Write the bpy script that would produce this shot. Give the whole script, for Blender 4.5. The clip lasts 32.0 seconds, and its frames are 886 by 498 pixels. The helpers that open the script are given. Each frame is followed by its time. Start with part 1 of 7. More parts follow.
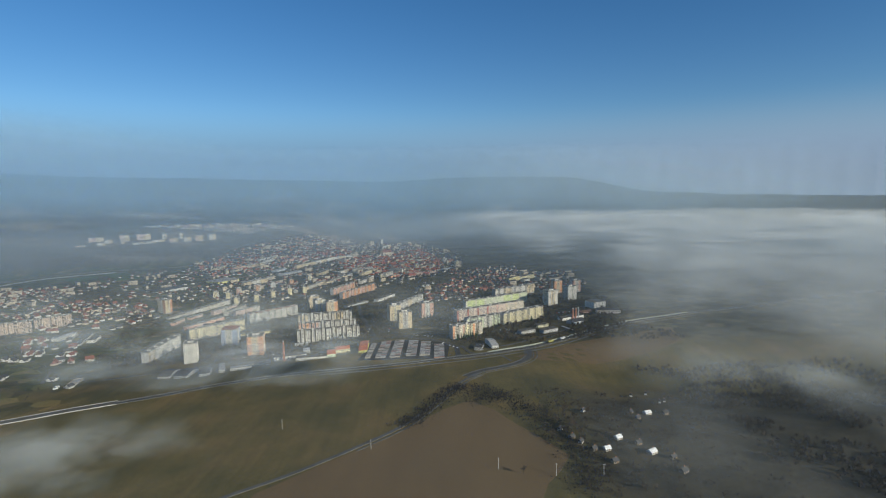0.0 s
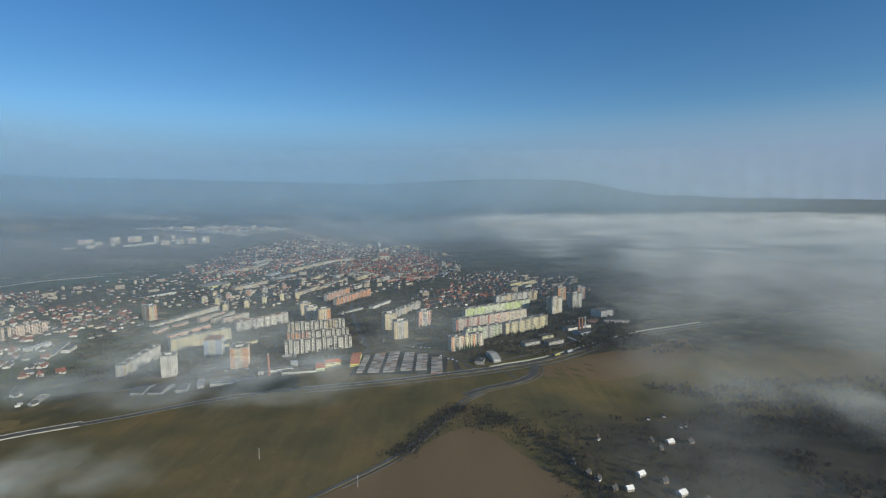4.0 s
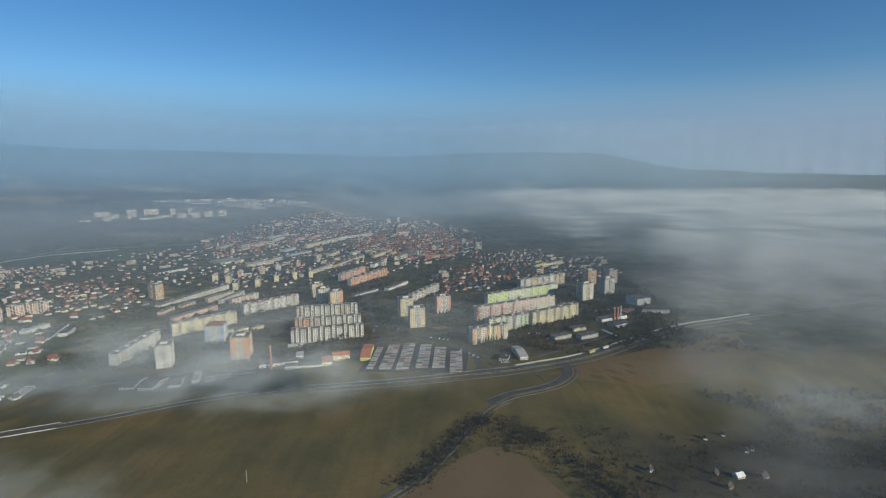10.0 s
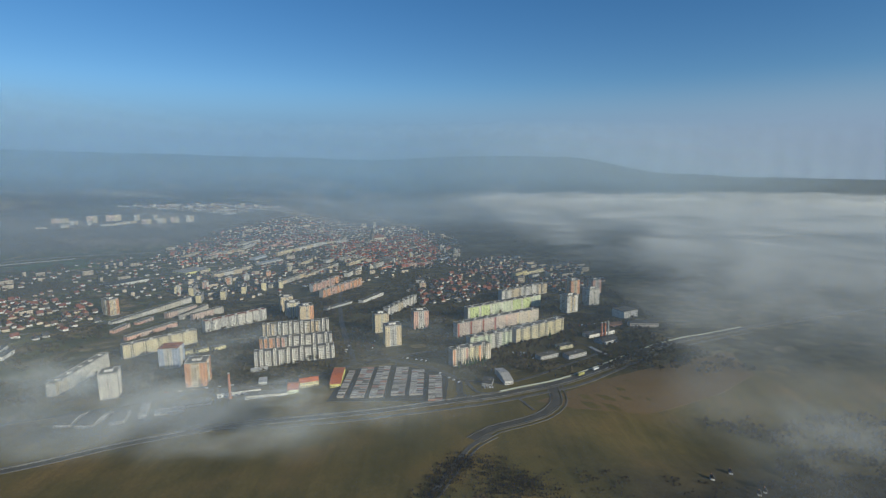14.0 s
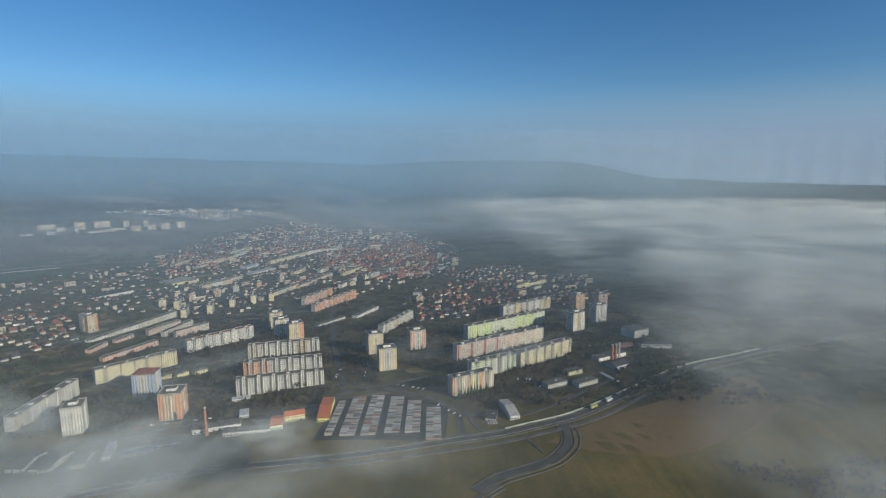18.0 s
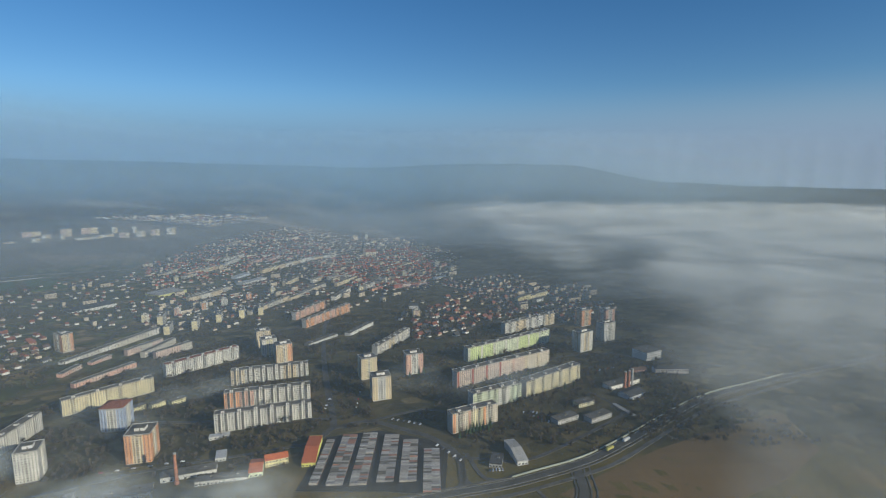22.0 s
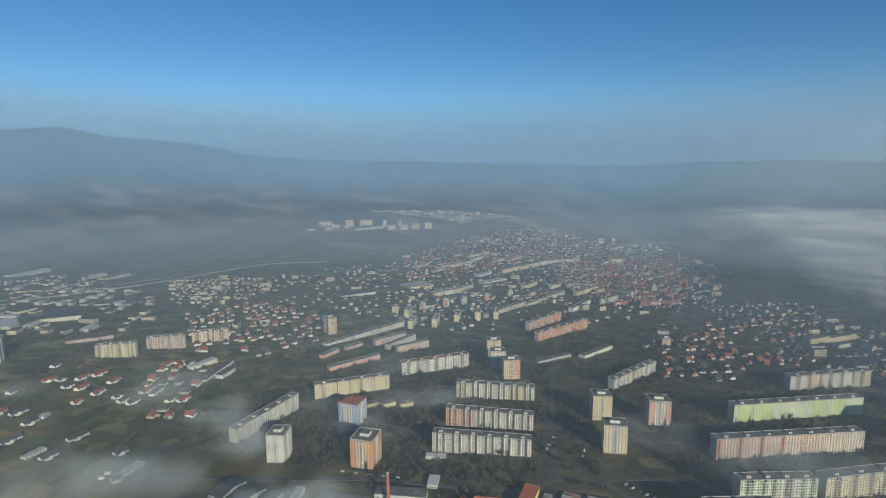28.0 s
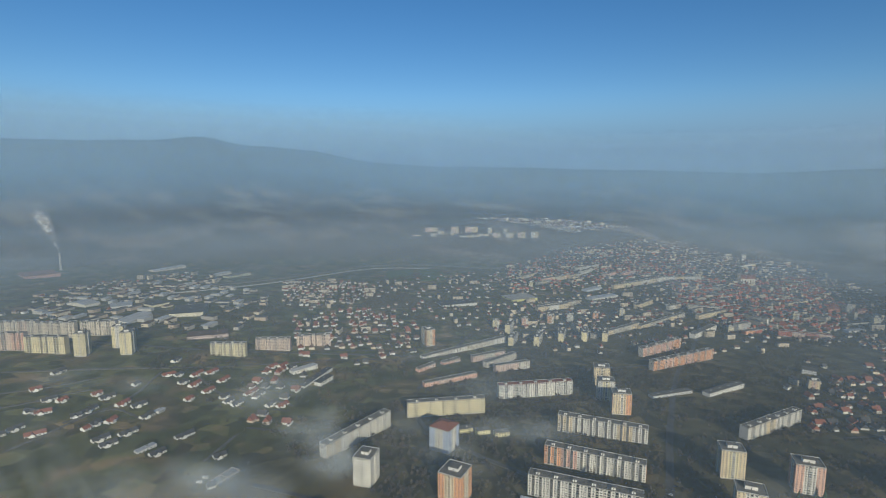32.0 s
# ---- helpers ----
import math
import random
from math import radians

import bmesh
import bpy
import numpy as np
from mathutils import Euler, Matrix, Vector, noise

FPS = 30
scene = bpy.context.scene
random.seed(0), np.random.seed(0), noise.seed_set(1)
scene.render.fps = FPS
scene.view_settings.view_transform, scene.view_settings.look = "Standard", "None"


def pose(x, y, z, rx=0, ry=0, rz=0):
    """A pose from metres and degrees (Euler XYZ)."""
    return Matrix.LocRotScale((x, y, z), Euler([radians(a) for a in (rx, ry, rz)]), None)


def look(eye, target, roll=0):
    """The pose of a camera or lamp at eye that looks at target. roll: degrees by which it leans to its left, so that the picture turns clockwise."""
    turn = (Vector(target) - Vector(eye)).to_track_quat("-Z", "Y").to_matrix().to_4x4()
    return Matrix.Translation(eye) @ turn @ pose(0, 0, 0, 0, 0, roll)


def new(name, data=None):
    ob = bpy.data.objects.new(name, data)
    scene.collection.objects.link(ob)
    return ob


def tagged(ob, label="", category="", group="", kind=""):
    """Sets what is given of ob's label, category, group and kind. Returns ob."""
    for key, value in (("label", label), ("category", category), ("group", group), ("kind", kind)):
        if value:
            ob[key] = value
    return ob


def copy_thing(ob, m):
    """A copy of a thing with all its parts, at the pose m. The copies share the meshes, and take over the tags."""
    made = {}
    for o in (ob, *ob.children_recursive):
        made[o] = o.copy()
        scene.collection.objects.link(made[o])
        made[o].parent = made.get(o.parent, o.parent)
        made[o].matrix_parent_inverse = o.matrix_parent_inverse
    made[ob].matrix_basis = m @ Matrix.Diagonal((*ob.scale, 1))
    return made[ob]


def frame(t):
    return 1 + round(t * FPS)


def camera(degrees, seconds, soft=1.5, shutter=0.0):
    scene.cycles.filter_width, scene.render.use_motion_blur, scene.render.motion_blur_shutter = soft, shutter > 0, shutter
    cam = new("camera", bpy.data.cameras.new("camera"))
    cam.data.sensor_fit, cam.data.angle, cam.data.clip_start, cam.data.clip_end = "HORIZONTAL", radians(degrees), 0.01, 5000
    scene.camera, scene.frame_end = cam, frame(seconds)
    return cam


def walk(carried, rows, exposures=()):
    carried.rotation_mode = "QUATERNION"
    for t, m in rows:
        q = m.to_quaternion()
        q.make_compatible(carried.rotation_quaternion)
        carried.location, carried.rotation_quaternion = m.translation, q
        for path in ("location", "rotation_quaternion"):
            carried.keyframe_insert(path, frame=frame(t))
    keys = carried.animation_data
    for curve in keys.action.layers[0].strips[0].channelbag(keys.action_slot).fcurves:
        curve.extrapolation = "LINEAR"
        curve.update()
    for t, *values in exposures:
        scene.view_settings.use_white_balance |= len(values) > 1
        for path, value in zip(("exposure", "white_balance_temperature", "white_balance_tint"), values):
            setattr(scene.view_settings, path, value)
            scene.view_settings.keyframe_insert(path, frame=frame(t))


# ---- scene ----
# ---- camera ----
cam = camera(80.67, 32.0, 1.15)
PATH = [
    (0, pose(8.56, 6.68, 271.56, 83.64, 1.04, -0.42)),
    (0.5, pose(8.74, 14.68, 271.11, 83.69, 1.01, -0.49)),
    (1, pose(8.91, 22.67, 270.70, 83.73, 0.98, -0.49)),
    (1.5, pose(9.05, 30.64, 270.35, 83.75, 0.95, -0.55)),
    (2, pose(9.18, 38.60, 270.05, 83.79, 0.92, -0.55)),
    (2.5, pose(9.29, 46.54, 269.80, 83.82, 0.89, -0.55)),
    (3, pose(9.39, 54.47, 269.61, 83.85, 0.86, -0.56)),
    (3.5, pose(9.46, 62.38, 269.47, 83.89, 0.83, -0.56)),
    (5.5, pose(9.58, 93.88, 269.43, 84.03, 0.72, -0.45)),
    (6, pose(9.56, 101.71, 269.55, 84.04, 0.69, -0.45)),
    (6.5, pose(9.53, 109.54, 269.73, 84.04, 0.66, -0.44)),
    (7, pose(9.48, 117.34, 269.96, 84.08, 0.63, -0.42)),
    (7.5, pose(9.41, 125.13, 270.24, 84.00, 0.60, -0.42)),
    (8, pose(9.32, 132.91, 270.57, 83.05, 0.57, -0.30)),
    (8.5, pose(9.22, 140.67, 270.96, 82.15, 0.54, -0.43)),
    (9, pose(9.09, 148.41, 271.40, 81.27, 0.52, -0.31)),
    (9.5, pose(8.95, 156.14, 271.89, 81.06, 0.51, 0.44)),
    (10, pose(8.80, 163.86, 272.44, 81.03, 0.50, 1.75)),
    (10.5, pose(8.62, 171.57, 273.04, 81.01, 0.49, 2.61)),
    (11, pose(8.44, 179.28, 273.70, 81.02, 0.48, 2.60)),
    (11.5, pose(8.25, 186.98, 274.41, 81.05, 0.47, 2.25)),
    (12, pose(8.05, 194.69, 275.19, 81.09, 0.46, 1.29)),
    (12.5, pose(7.84, 202.40, 276.03, 81.16, 0.45, 0.36)),
    (13, pose(7.63, 210.12, 276.92, 81.21, 0.44, -0.18)),
    (13.5, pose(7.42, 217.85, 277.89, 81.25, 0.44, -0.51)),
    (14, pose(7.20, 225.60, 278.91, 81.31, 0.43, -0.76)),
    (14.5, pose(6.99, 233.37, 280.00, 81.33, 0.42, -0.88)),
    (16.5, pose(6.21, 264.71, 285.05, 81.50, 0.38, -1.03)),
    (17, pose(6.04, 272.63, 286.49, 81.55, 0.37, -1.05)),
    (17.5, pose(5.89, 280.59, 288.00, 81.61, 0.36, -1.03)),
    (18, pose(5.75, 288.59, 289.59, 81.67, 0.35, -1.07)),
    (18.5, pose(5.63, 296.64, 291.25, 81.68, 0.35, -1.08)),
    (19, pose(5.52, 304.74, 292.99, 81.71, 0.34, -1.10)),
    (19.5, pose(5.44, 312.89, 294.80, 81.74, 0.34, -1.06)),
    (20, pose(5.38, 321.08, 296.67, 81.76, 0.35, -1.10)),
    (20.5, pose(5.31, 329.30, 298.59, 81.76, 0.36, -1.16)),
    (21, pose(5.25, 337.52, 300.52, 81.84, 0.36, -1.23)),
    (21.5, pose(5.17, 345.75, 302.45, 81.84, 0.37, -1.32)),
    (22, pose(5.07, 353.95, 304.36, 81.86, 0.38, -1.40)),
    (22.5, pose(4.95, 362.12, 306.23, 81.85, 0.38, -1.44)),
    (23, pose(4.78, 370.25, 308.04, 81.88, 0.39, -1.51)),
    (23.5, pose(4.57, 378.31, 309.77, 81.88, 0.40, -1.55)),
    (24, pose(4.30, 386.29, 311.40, 81.94, 0.40, -1.64)),
    (24.5, pose(3.97, 394.18, 312.91, 81.96, 0.41, 0.12)),
    (25, pose(3.56, 401.97, 314.29, 81.87, 0.42, 3.86)),
    (25.5, pose(3.08, 409.64, 315.50, 81.73, 0.42, 8.10)),
    (26, pose(2.50, 417.17, 316.54, 81.63, 0.43, 13.11)),
    (26.5, pose(1.82, 424.55, 317.39, 81.58, 0.40, 17.94)),
    (28.5, pose(-2.61, 452.45, 319.94, 81.76, 0.30, 27.09)),
    (29, pose(-4.34, 458.98, 320.65, 81.84, 0.27, 29.14)),
    (29.5, pose(-6.37, 465.33, 321.49, 81.91, 0.22, 30.92)),
    (30, pose(-8.73, 471.48, 322.47, 81.99, 0.18, 32.72)),
    (30.5, pose(-11.40, 477.45, 323.60, 82.05, 0.13, 33.99)),
    (31, pose(-14.40, 483.22, 324.87, 82.13, 0.08, 35.02)),
    (31.5, pose(-17.71, 488.81, 326.28, 82.21, 0.04, 35.91)),
    (32, pose(-21.35, 494.20, 327.83, 82.28, -0.01, 37.11)),
]
walk(cam, PATH, [(0, 0.42, 5800, 10), (10, 0.4, 5800, 10), (24, 0.36, 5800, 10), (32, 0.34, 5880, 10)])

# ---- sky, sun, exposure ----
SUN_AZ = Vector((0.77, -0.64, 0)).normalized()
SUN_EL = radians(21)
sun_dir = Vector((SUN_AZ.x * math.cos(SUN_EL), SUN_AZ.y * math.cos(SUN_EL), math.sin(SUN_EL)))
world = bpy.data.worlds.new("sky")
scene.world = world
world.use_nodes = True
wn = world.node_tree
sky = wn.nodes.new("ShaderNodeTexSky")
sky.sky_type = "NISHITA"
sky.sun_disc = False
sky.sun_elevation = SUN_EL
sky.sun_rotation = math.atan2(SUN_AZ.x, SUN_AZ.y)
sky.altitude = 300
sky.air_density = 1.0
sky.dust_density = 0.15
sky.ozone_density = 3.0
tone = wn.nodes.new("ShaderNodeHueSaturation")
tone.inputs["Saturation"].default_value = 1.22
wn.links.new(sky.outputs[0], tone.inputs["Color"])
wn.links.new(tone.outputs[0], wn.nodes["Background"].inputs[0])
wn.nodes["Background"].inputs[1].default_value = 0.065
sun = new("sun", bpy.data.lights.new("sun", "SUN"))
sun.data.energy = 4.4
sun.data.angle = radians(0.6)
sun.data.color = (1.0, 0.89, 0.64)
sun.matrix_world = look(sun_dir * 900, (0, 0, 0))
scene.cycles.transparent_max_bounces = 64


# ---- materials ----
def nodes_of(name):
    m = bpy.data.materials.new(name)
    m.use_nodes = True
    return m, m.node_tree, m.node_tree.nodes["Principled BSDF"]


def ramp(nt, fac, stops):
    r = nt.nodes.new("ShaderNodeValToRGB")
    r.color_ramp.elements[0].position, r.color_ramp.elements[0].color = stops[0][0], (*stops[0][1], 1)
    r.color_ramp.elements[1].position, r.color_ramp.elements[1].color = stops[-1][0], (*stops[-1][1], 1)
    for p, c in stops[1:-1]:
        e = r.color_ramp.elements.new(p)
        e.color = (*c, 1)
    nt.links.new(fac, r.inputs[0])
    return r.outputs[0]


def noise_at(nt, scale, detail=4.0, rough=0.55, stretch=None, world_space=True):
    n = nt.nodes.new("ShaderNodeTexNoise")
    n.inputs["Scale"].default_value, n.inputs["Detail"].default_value, n.inputs["Roughness"].default_value = scale, detail, rough
    src = nt.nodes.new("ShaderNodeNewGeometry").outputs["Position"] if world_space else nt.nodes.new("ShaderNodeTexCoord").outputs["Object"]
    if stretch:
        mp = nt.nodes.new("ShaderNodeMapping")
        mp.inputs["Scale"].default_value = stretch
        nt.links.new(src, mp.inputs[0])
        src = mp.outputs[0]
    nt.links.new(src, n.inputs["Vector"])
    return n.outputs["Fac"]


def mix_rgb(nt, a, b, fac, mode="MIX"):
    m = nt.nodes.new("ShaderNodeMix")
    m.data_type, m.blend_type = "RGBA", mode
    for sock, v in ((m.inputs[6], a), (m.inputs[7], b), (m.inputs[0], fac)):
        if isinstance(v, bpy.types.NodeSocket):
            nt.links.new(v, sock)
        elif isinstance(v, (int, float)):
            sock.default_value = v
        else:
            sock.default_value = (*v, 1)
    return m.outputs[2]


def maths(nt, op, a, b=0.0, clamp=False):
    m = nt.nodes.new("ShaderNodeMath")
    m.operation, m.use_clamp = op, clamp
    for sock, v in zip(m.inputs, (a, b)):
        if isinstance(v, bpy.types.NodeSocket):
            nt.links.new(v, sock)
        else:
            sock.default_value = v
    return m.outputs[0]


PAINTS = {}


def paint(rgb, rough=0.85, var=0.11):
    """Rendered panel or plaster: two scales of wear, rain streaks, a little variation from piece to piece."""
    key = (tuple(round(c, 3) for c in rgb), rough)
    if key in PAINTS:
        return PAINTS[key]
    m, nt, b = nodes_of("plaster")
    big = noise_at(nt, 0.09, 3)
    fine = noise_at(nt, 1.6, 5)
    streak = noise_at(nt, 0.8, 4, 0.6, (1.0, 1.0, 0.12))
    oi = nt.nodes.new("ShaderNodeObjectInfo").outputs["Random"]
    dark = tuple(c * (1 - var * 1.6) for c in rgb)
    pale = tuple(min(0.85, c * (1 + var * 0.5)) for c in rgb)
    c1 = ramp(nt, big, [(0.3, dark), (0.7, pale)])
    c2 = mix_rgb(nt, c1, ramp(nt, streak, [(0.35, (0.76, 0.75, 0.73)), (0.62, (1, 1, 1))]), 0.4, "MULTIPLY")
    c3 = mix_rgb(nt, c2, ramp(nt, fine, [(0.3, (0.82, 0.82, 0.82)), (0.7, (1, 1, 1))]), 0.6, "MULTIPLY")
    c4 = mix_rgb(nt, c3, ramp(nt, oi, [(0.0, (0.86, 0.86, 0.88)), (1.0, (1, 0.99, 0.97))]), 1.0, "MULTIPLY")
    nt.links.new(c4, b.inputs["Base Color"])
    b.inputs["Roughness"].default_value = rough
    bump = nt.nodes.new("ShaderNodeBump")
    bump.inputs["Strength"].default_value, bump.inputs["Distance"].default_value = 0.3, 0.03
    nt.links.new(fine, bump.inputs["Height"])
    nt.links.new(bump.outputs[0], b.inputs["Normal"])
    PAINTS[key] = m
    return m


def surface(name, stops, scale, rough=0.9, fine_scale=None, stretch=None, bump_d=0.2, metal=0.0):
    """A rough natural surface: colour by large noise, broken up by fine noise, with relief."""
    m, nt, b = nodes_of(name)
    c = ramp(nt, noise_at(nt, scale, 6, 0.6, stretch), stops)
    f = noise_at(nt, fine_scale or scale * 12, 5, 0.65)
    c = mix_rgb(nt, c, ramp(nt, f, [(0.3, (0.62, 0.62, 0.62)), (0.7, (1.15, 1.12, 1.08))]), 0.8, "MULTIPLY")
    nt.links.new(c, b.inputs["Base Color"])
    b.inputs["Roughness"].default_value, b.inputs["Metallic"].default_value = rough, metal
    b.inputs["Specular IOR Level"].default_value = 0.15
    bump = nt.nodes.new("ShaderNodeBump")
    bump.inputs["Strength"].default_value, bump.inputs["Distance"].default_value = 0.5, bump_d
    nt.links.new(f, bump.inputs["Height"])
    nt.links.new(bump.outputs[0], b.inputs["Normal"])
    return m


def glass_mat():
    m, nt, b = nodes_of("window_glass")
    r = nt.nodes.new("ShaderNodeNewGeometry").outputs["Random Per Island"]
    c = ramp(nt, r, [(0.0, (0.012, 0.015, 0.019)), (0.6, (0.045, 0.048, 0.052)), (0.85, (0.12, 0.115, 0.105)), (1.0, (0.4, 0.38, 0.34))])
    nt.links.new(c, b.inputs["Base Color"])
    b.inputs["Roughness"].default_value = 0.12
    return m


def fog_mat(name, density, colour=(0.8, 0.83, 0.86), scale=0.006, local=True, low=0.2, detail=5.0, edge=None, tint=None):
    """Thin mist: transparent where the noise is low, softly scattering where it is dense."""
    m = bpy.data.materials.new(name)
    m.use_nodes = True
    nt = m.node_tree
    nt.nodes.remove(nt.nodes["Principled BSDF"])
    # mist scatters evenly, so its shading does not follow the lie of a sheet
    up = nt.nodes.new("ShaderNodeCombineXYZ")
    for i, v in enumerate((SUN_AZ.x * 0.66, SUN_AZ.y * 0.66, 0.75)):
        up.inputs[i].default_value = v
    both = nt.nodes.new("ShaderNodeBsdfDiffuse")
    both.inputs["Color"].default_value = (*colour, 1)
    nt.links.new(up.outputs[0], both.inputs["Normal"])
    if tint:
        nt.links.new(tint(nt), both.inputs["Color"])
    n = noise_at(nt, scale, detail, 0.55, (1.0, 1.0, 2.2))
    a = maths(nt, "SUBTRACT", n, 0.5)
    a = maths(nt, "MULTIPLY", a, 2.6)
    if local:
        co = nt.nodes.new("ShaderNodeTexCoord").outputs["Object"]
        ln = nt.nodes.new("ShaderNodeVectorMath")
        ln.operation = "LENGTH"
        nt.links.new(co, ln.inputs[0])
        fall = maths(nt, "SUBTRACT", 1.0, ln.outputs["Value"], True)
        a = maths(nt, "ADD", maths(nt, "MULTIPLY", fall, 0.8), maths(nt, "SUBTRACT", maths(nt, "MULTIPLY", a, 1.7), low))
        rim = maths(nt, "MULTIPLY", fall, 1.7, True)
        a = maths(nt, "MULTIPLY", a, maths(nt, "MULTIPLY", rim, rim), True)
    elif edge:
        a = edge(nt, a)
    a = maths(nt, "MULTIPLY", a, density, True)
    clear = nt.nodes.new("ShaderNodeBsdfTransparent")
    mx = nt.nodes.new("ShaderNodeMixShader")
    nt.links.new(a, mx.inputs[0])
    nt.links.new(clear.outputs[0], mx.inputs[1])
    nt.links.new(both.outputs[0], mx.inputs[2])
    nt.links.new(mx.outputs[0], nt.nodes["Material Output"].inputs[0])
    return m


GLASS = glass_mat()
ROOF_GREY = surface("bitumen_roof", [(0.3, (0.095, 0.09, 0.082)), (0.7, (0.165, 0.155, 0.14))], 0.15, 0.9, 2.0, None, 0.02)
ROOF_RED = surface("red_tiles", [(0.3, (0.16, 0.062, 0.044)), (0.7, (0.25, 0.1, 0.068))], 0.3, 0.85, 3.0, None, 0.05)
ROOF_BROWN = surface("brown_tiles", [(0.3, (0.085, 0.058, 0.048)), (0.7, (0.15, 0.1, 0.077))], 0.3, 0.85, 3.0, None, 0.05)
ROOF_OLD = surface("old_town_tiles", [(0.3, (0.26, 0.07, 0.042)), (0.7, (0.42, 0.13, 0.075))], 0.3, 0.85, 3.0, None, 0.05)
ROOF_ORANGE = surface("orange_sheet_roof", [(0.3, (0.42, 0.11, 0.045)), (0.7, (0.5, 0.15, 0.06))], 0.3, 0.6, 3.0, None, 0.03)
ROOF_METAL = surface("pale_sheet_roof", [(0.3, (0.4, 0.41, 0.42)), (0.7, (0.52, 0.53, 0.53))], 0.2, 0.45, 2.0, None, 0.02)
ROOF_SLATE = surface("grey_roof", [(0.3, (0.045, 0.045, 0.05)), (0.7, (0.085, 0.085, 0.09))], 0.3, 0.8, 3.0, None, 0.05)
BRICK = surface("chimney_brick", [(0.3, (0.3, 0.13, 0.08)), (0.7, (0.42, 0.2, 0.13))], 0.4, 0.9, 3.0, None, 0.03)
CONCRETE = surface("concrete", [(0.3, (0.3, 0.3, 0.29)), (0.7, (0.44, 0.43, 0.41))], 0.2, 0.9, 2.0, None, 0.03)
STREET = surface("worn_asphalt", [(0.3, (0.066, 0.063, 0.058)), (0.7, (0.105, 0.1, 0.09))], 0.08, 0.85, 1.5, None, 0.02)
ASPHALT = surface("asphalt", [(0.3, (0.05, 0.05, 0.052)), (0.7, (0.085, 0.085, 0.085))], 0.08, 0.85, 1.5, None, 0.02)
YARD = surface("wet_asphalt", [(0.3, (0.03, 0.03, 0.03)), (0.7, (0.055, 0.053, 0.05))], 0.08, 0.8, 1.5, None, 0.02)
PALE_ROAD = surface("worn_pale_road", [(0.3, (0.085, 0.08, 0.07)), (0.7, (0.15, 0.142, 0.125))], 0.08, 0.9, 1.2, None, 0.04)
GRASS = surface("winter_grass", [(0.25, (0.075, 0.07, 0.03)), (0.5, (0.115, 0.1, 0.043)), (0.75, (0.15, 0.115, 0.055))], 0.012, 0.95, 0.35, None, 0.4)
FIELD = surface("ploughed_field", [(0.3, (0.13, 0.088, 0.042)), (0.7, (0.19, 0.13, 0.062))], 0.008, 0.95, 0.9, (1, 0.3, 1), 0.08)
LAWN = surface("estate_lawn", [(0.25, (0.06, 0.055, 0.028)), (0.5, (0.09, 0.077, 0.04)), (0.75, (0.13, 0.105, 0.055))], 0.02, 0.95, 0.5, None, 0.4)
PITCH = surface("sports_grass", [(0.3, (0.05, 0.085, 0.03)), (0.7, (0.08, 0.12, 0.045))], 0.02, 0.95, 0.4, None, 0.2)
BARK = surface("bark", [(0.3, (0.05, 0.04, 0.03)), (0.7, (0.1, 0.08, 0.06))], 0.5, 0.95, 4.0, None, 0.05)
DARK_TWIGS = surface("wet_twigs", [(0.3, (0.022, 0.018, 0.014)), (0.7, (0.05, 0.038, 0.03))], 0.06, 0.95, 1.0, None, 0.05)
TWIGS = surface("bare_twigs", [(0.3, (0.04, 0.033, 0.026)), (0.7, (0.085, 0.066, 0.048))], 0.06, 0.95, 1.0, None, 0.05)
NEEDLES = surface("conifer_needles", [(0.3, (0.018, 0.035, 0.016)), (0.7, (0.035, 0.06, 0.028))], 0.2, 0.95, 2.0, None, 0.1)
WHITE = (0.64, 0.62, 0.56)
CREAM = (0.68, 0.6, 0.37)
LIME = (0.56, 0.66, 0.3)
PALE_GREEN = (0.66, 0.72, 0.5)
ORANGE = (0.68, 0.34, 0.17)
SALMON = (0.66, 0.4, 0.3)
RUST = (0.4, 0.12, 0.085)
BLUE = (0.4, 0.47, 0.62)
SAND = (0.62, 0.51, 0.33)
GREY = (0.5, 0.49, 0.46)


# ---- mesh helpers ----
def box(bm, x0, y0, z0, x1, y1, z1, mat=0):
    v = [bm.verts.new(p) for p in ((x0, y0, z0), (x1, y0, z0), (x1, y1, z0), (x0, y1, z0), (x0, y0, z1), (x1, y0, z1), (x1, y1, z1), (x0, y1, z1))]
    for ids in ((3, 2, 1, 0), (4, 5, 6, 7), (0, 1, 5, 4), (1, 2, 6, 5), (2, 3, 7, 6), (3, 0, 4, 7)):
        bm.faces.new([v[i] for i in ids]).material_index = mat
    return v


def poly(bm, pts, mat=0):
    f = bm.faces.new([bm.verts.new(p) for p in pts])
    f.material_index = mat
    return f


def mesh_of(name, bm, *mats):
    me = bpy.data.meshes.new(name)
    bm.to_mesh(me)
    bm.free()
    for m in mats:
        me.materials.append(m)
    return me


def part(name, bm, material, parent, label="", kind=""):
    mats = material if isinstance(material, (list, tuple)) else (material,)
    ob = new(name, mesh_of(name, bm, *mats))
    ob.parent = parent
    return tagged(ob, label, kind=kind)


def lathe(bm, rings, n=12, mat=0):
    """Rings of (radius, z), closed above."""
    loops = []
    for r, z in rings:
        loops.append([bm.verts.new((r * math.cos(2 * math.pi * i / n), r * math.sin(2 * math.pi * i / n), z)) for i in range(n)])
    for a, b in zip(loops, loops[1:]):
        for i in range(n):
            bm.faces.new((a[i], a[(i + 1) % n], b[(i + 1) % n], b[i])).material_index = mat
    bm.faces.new(loops[-1]).material_index = mat


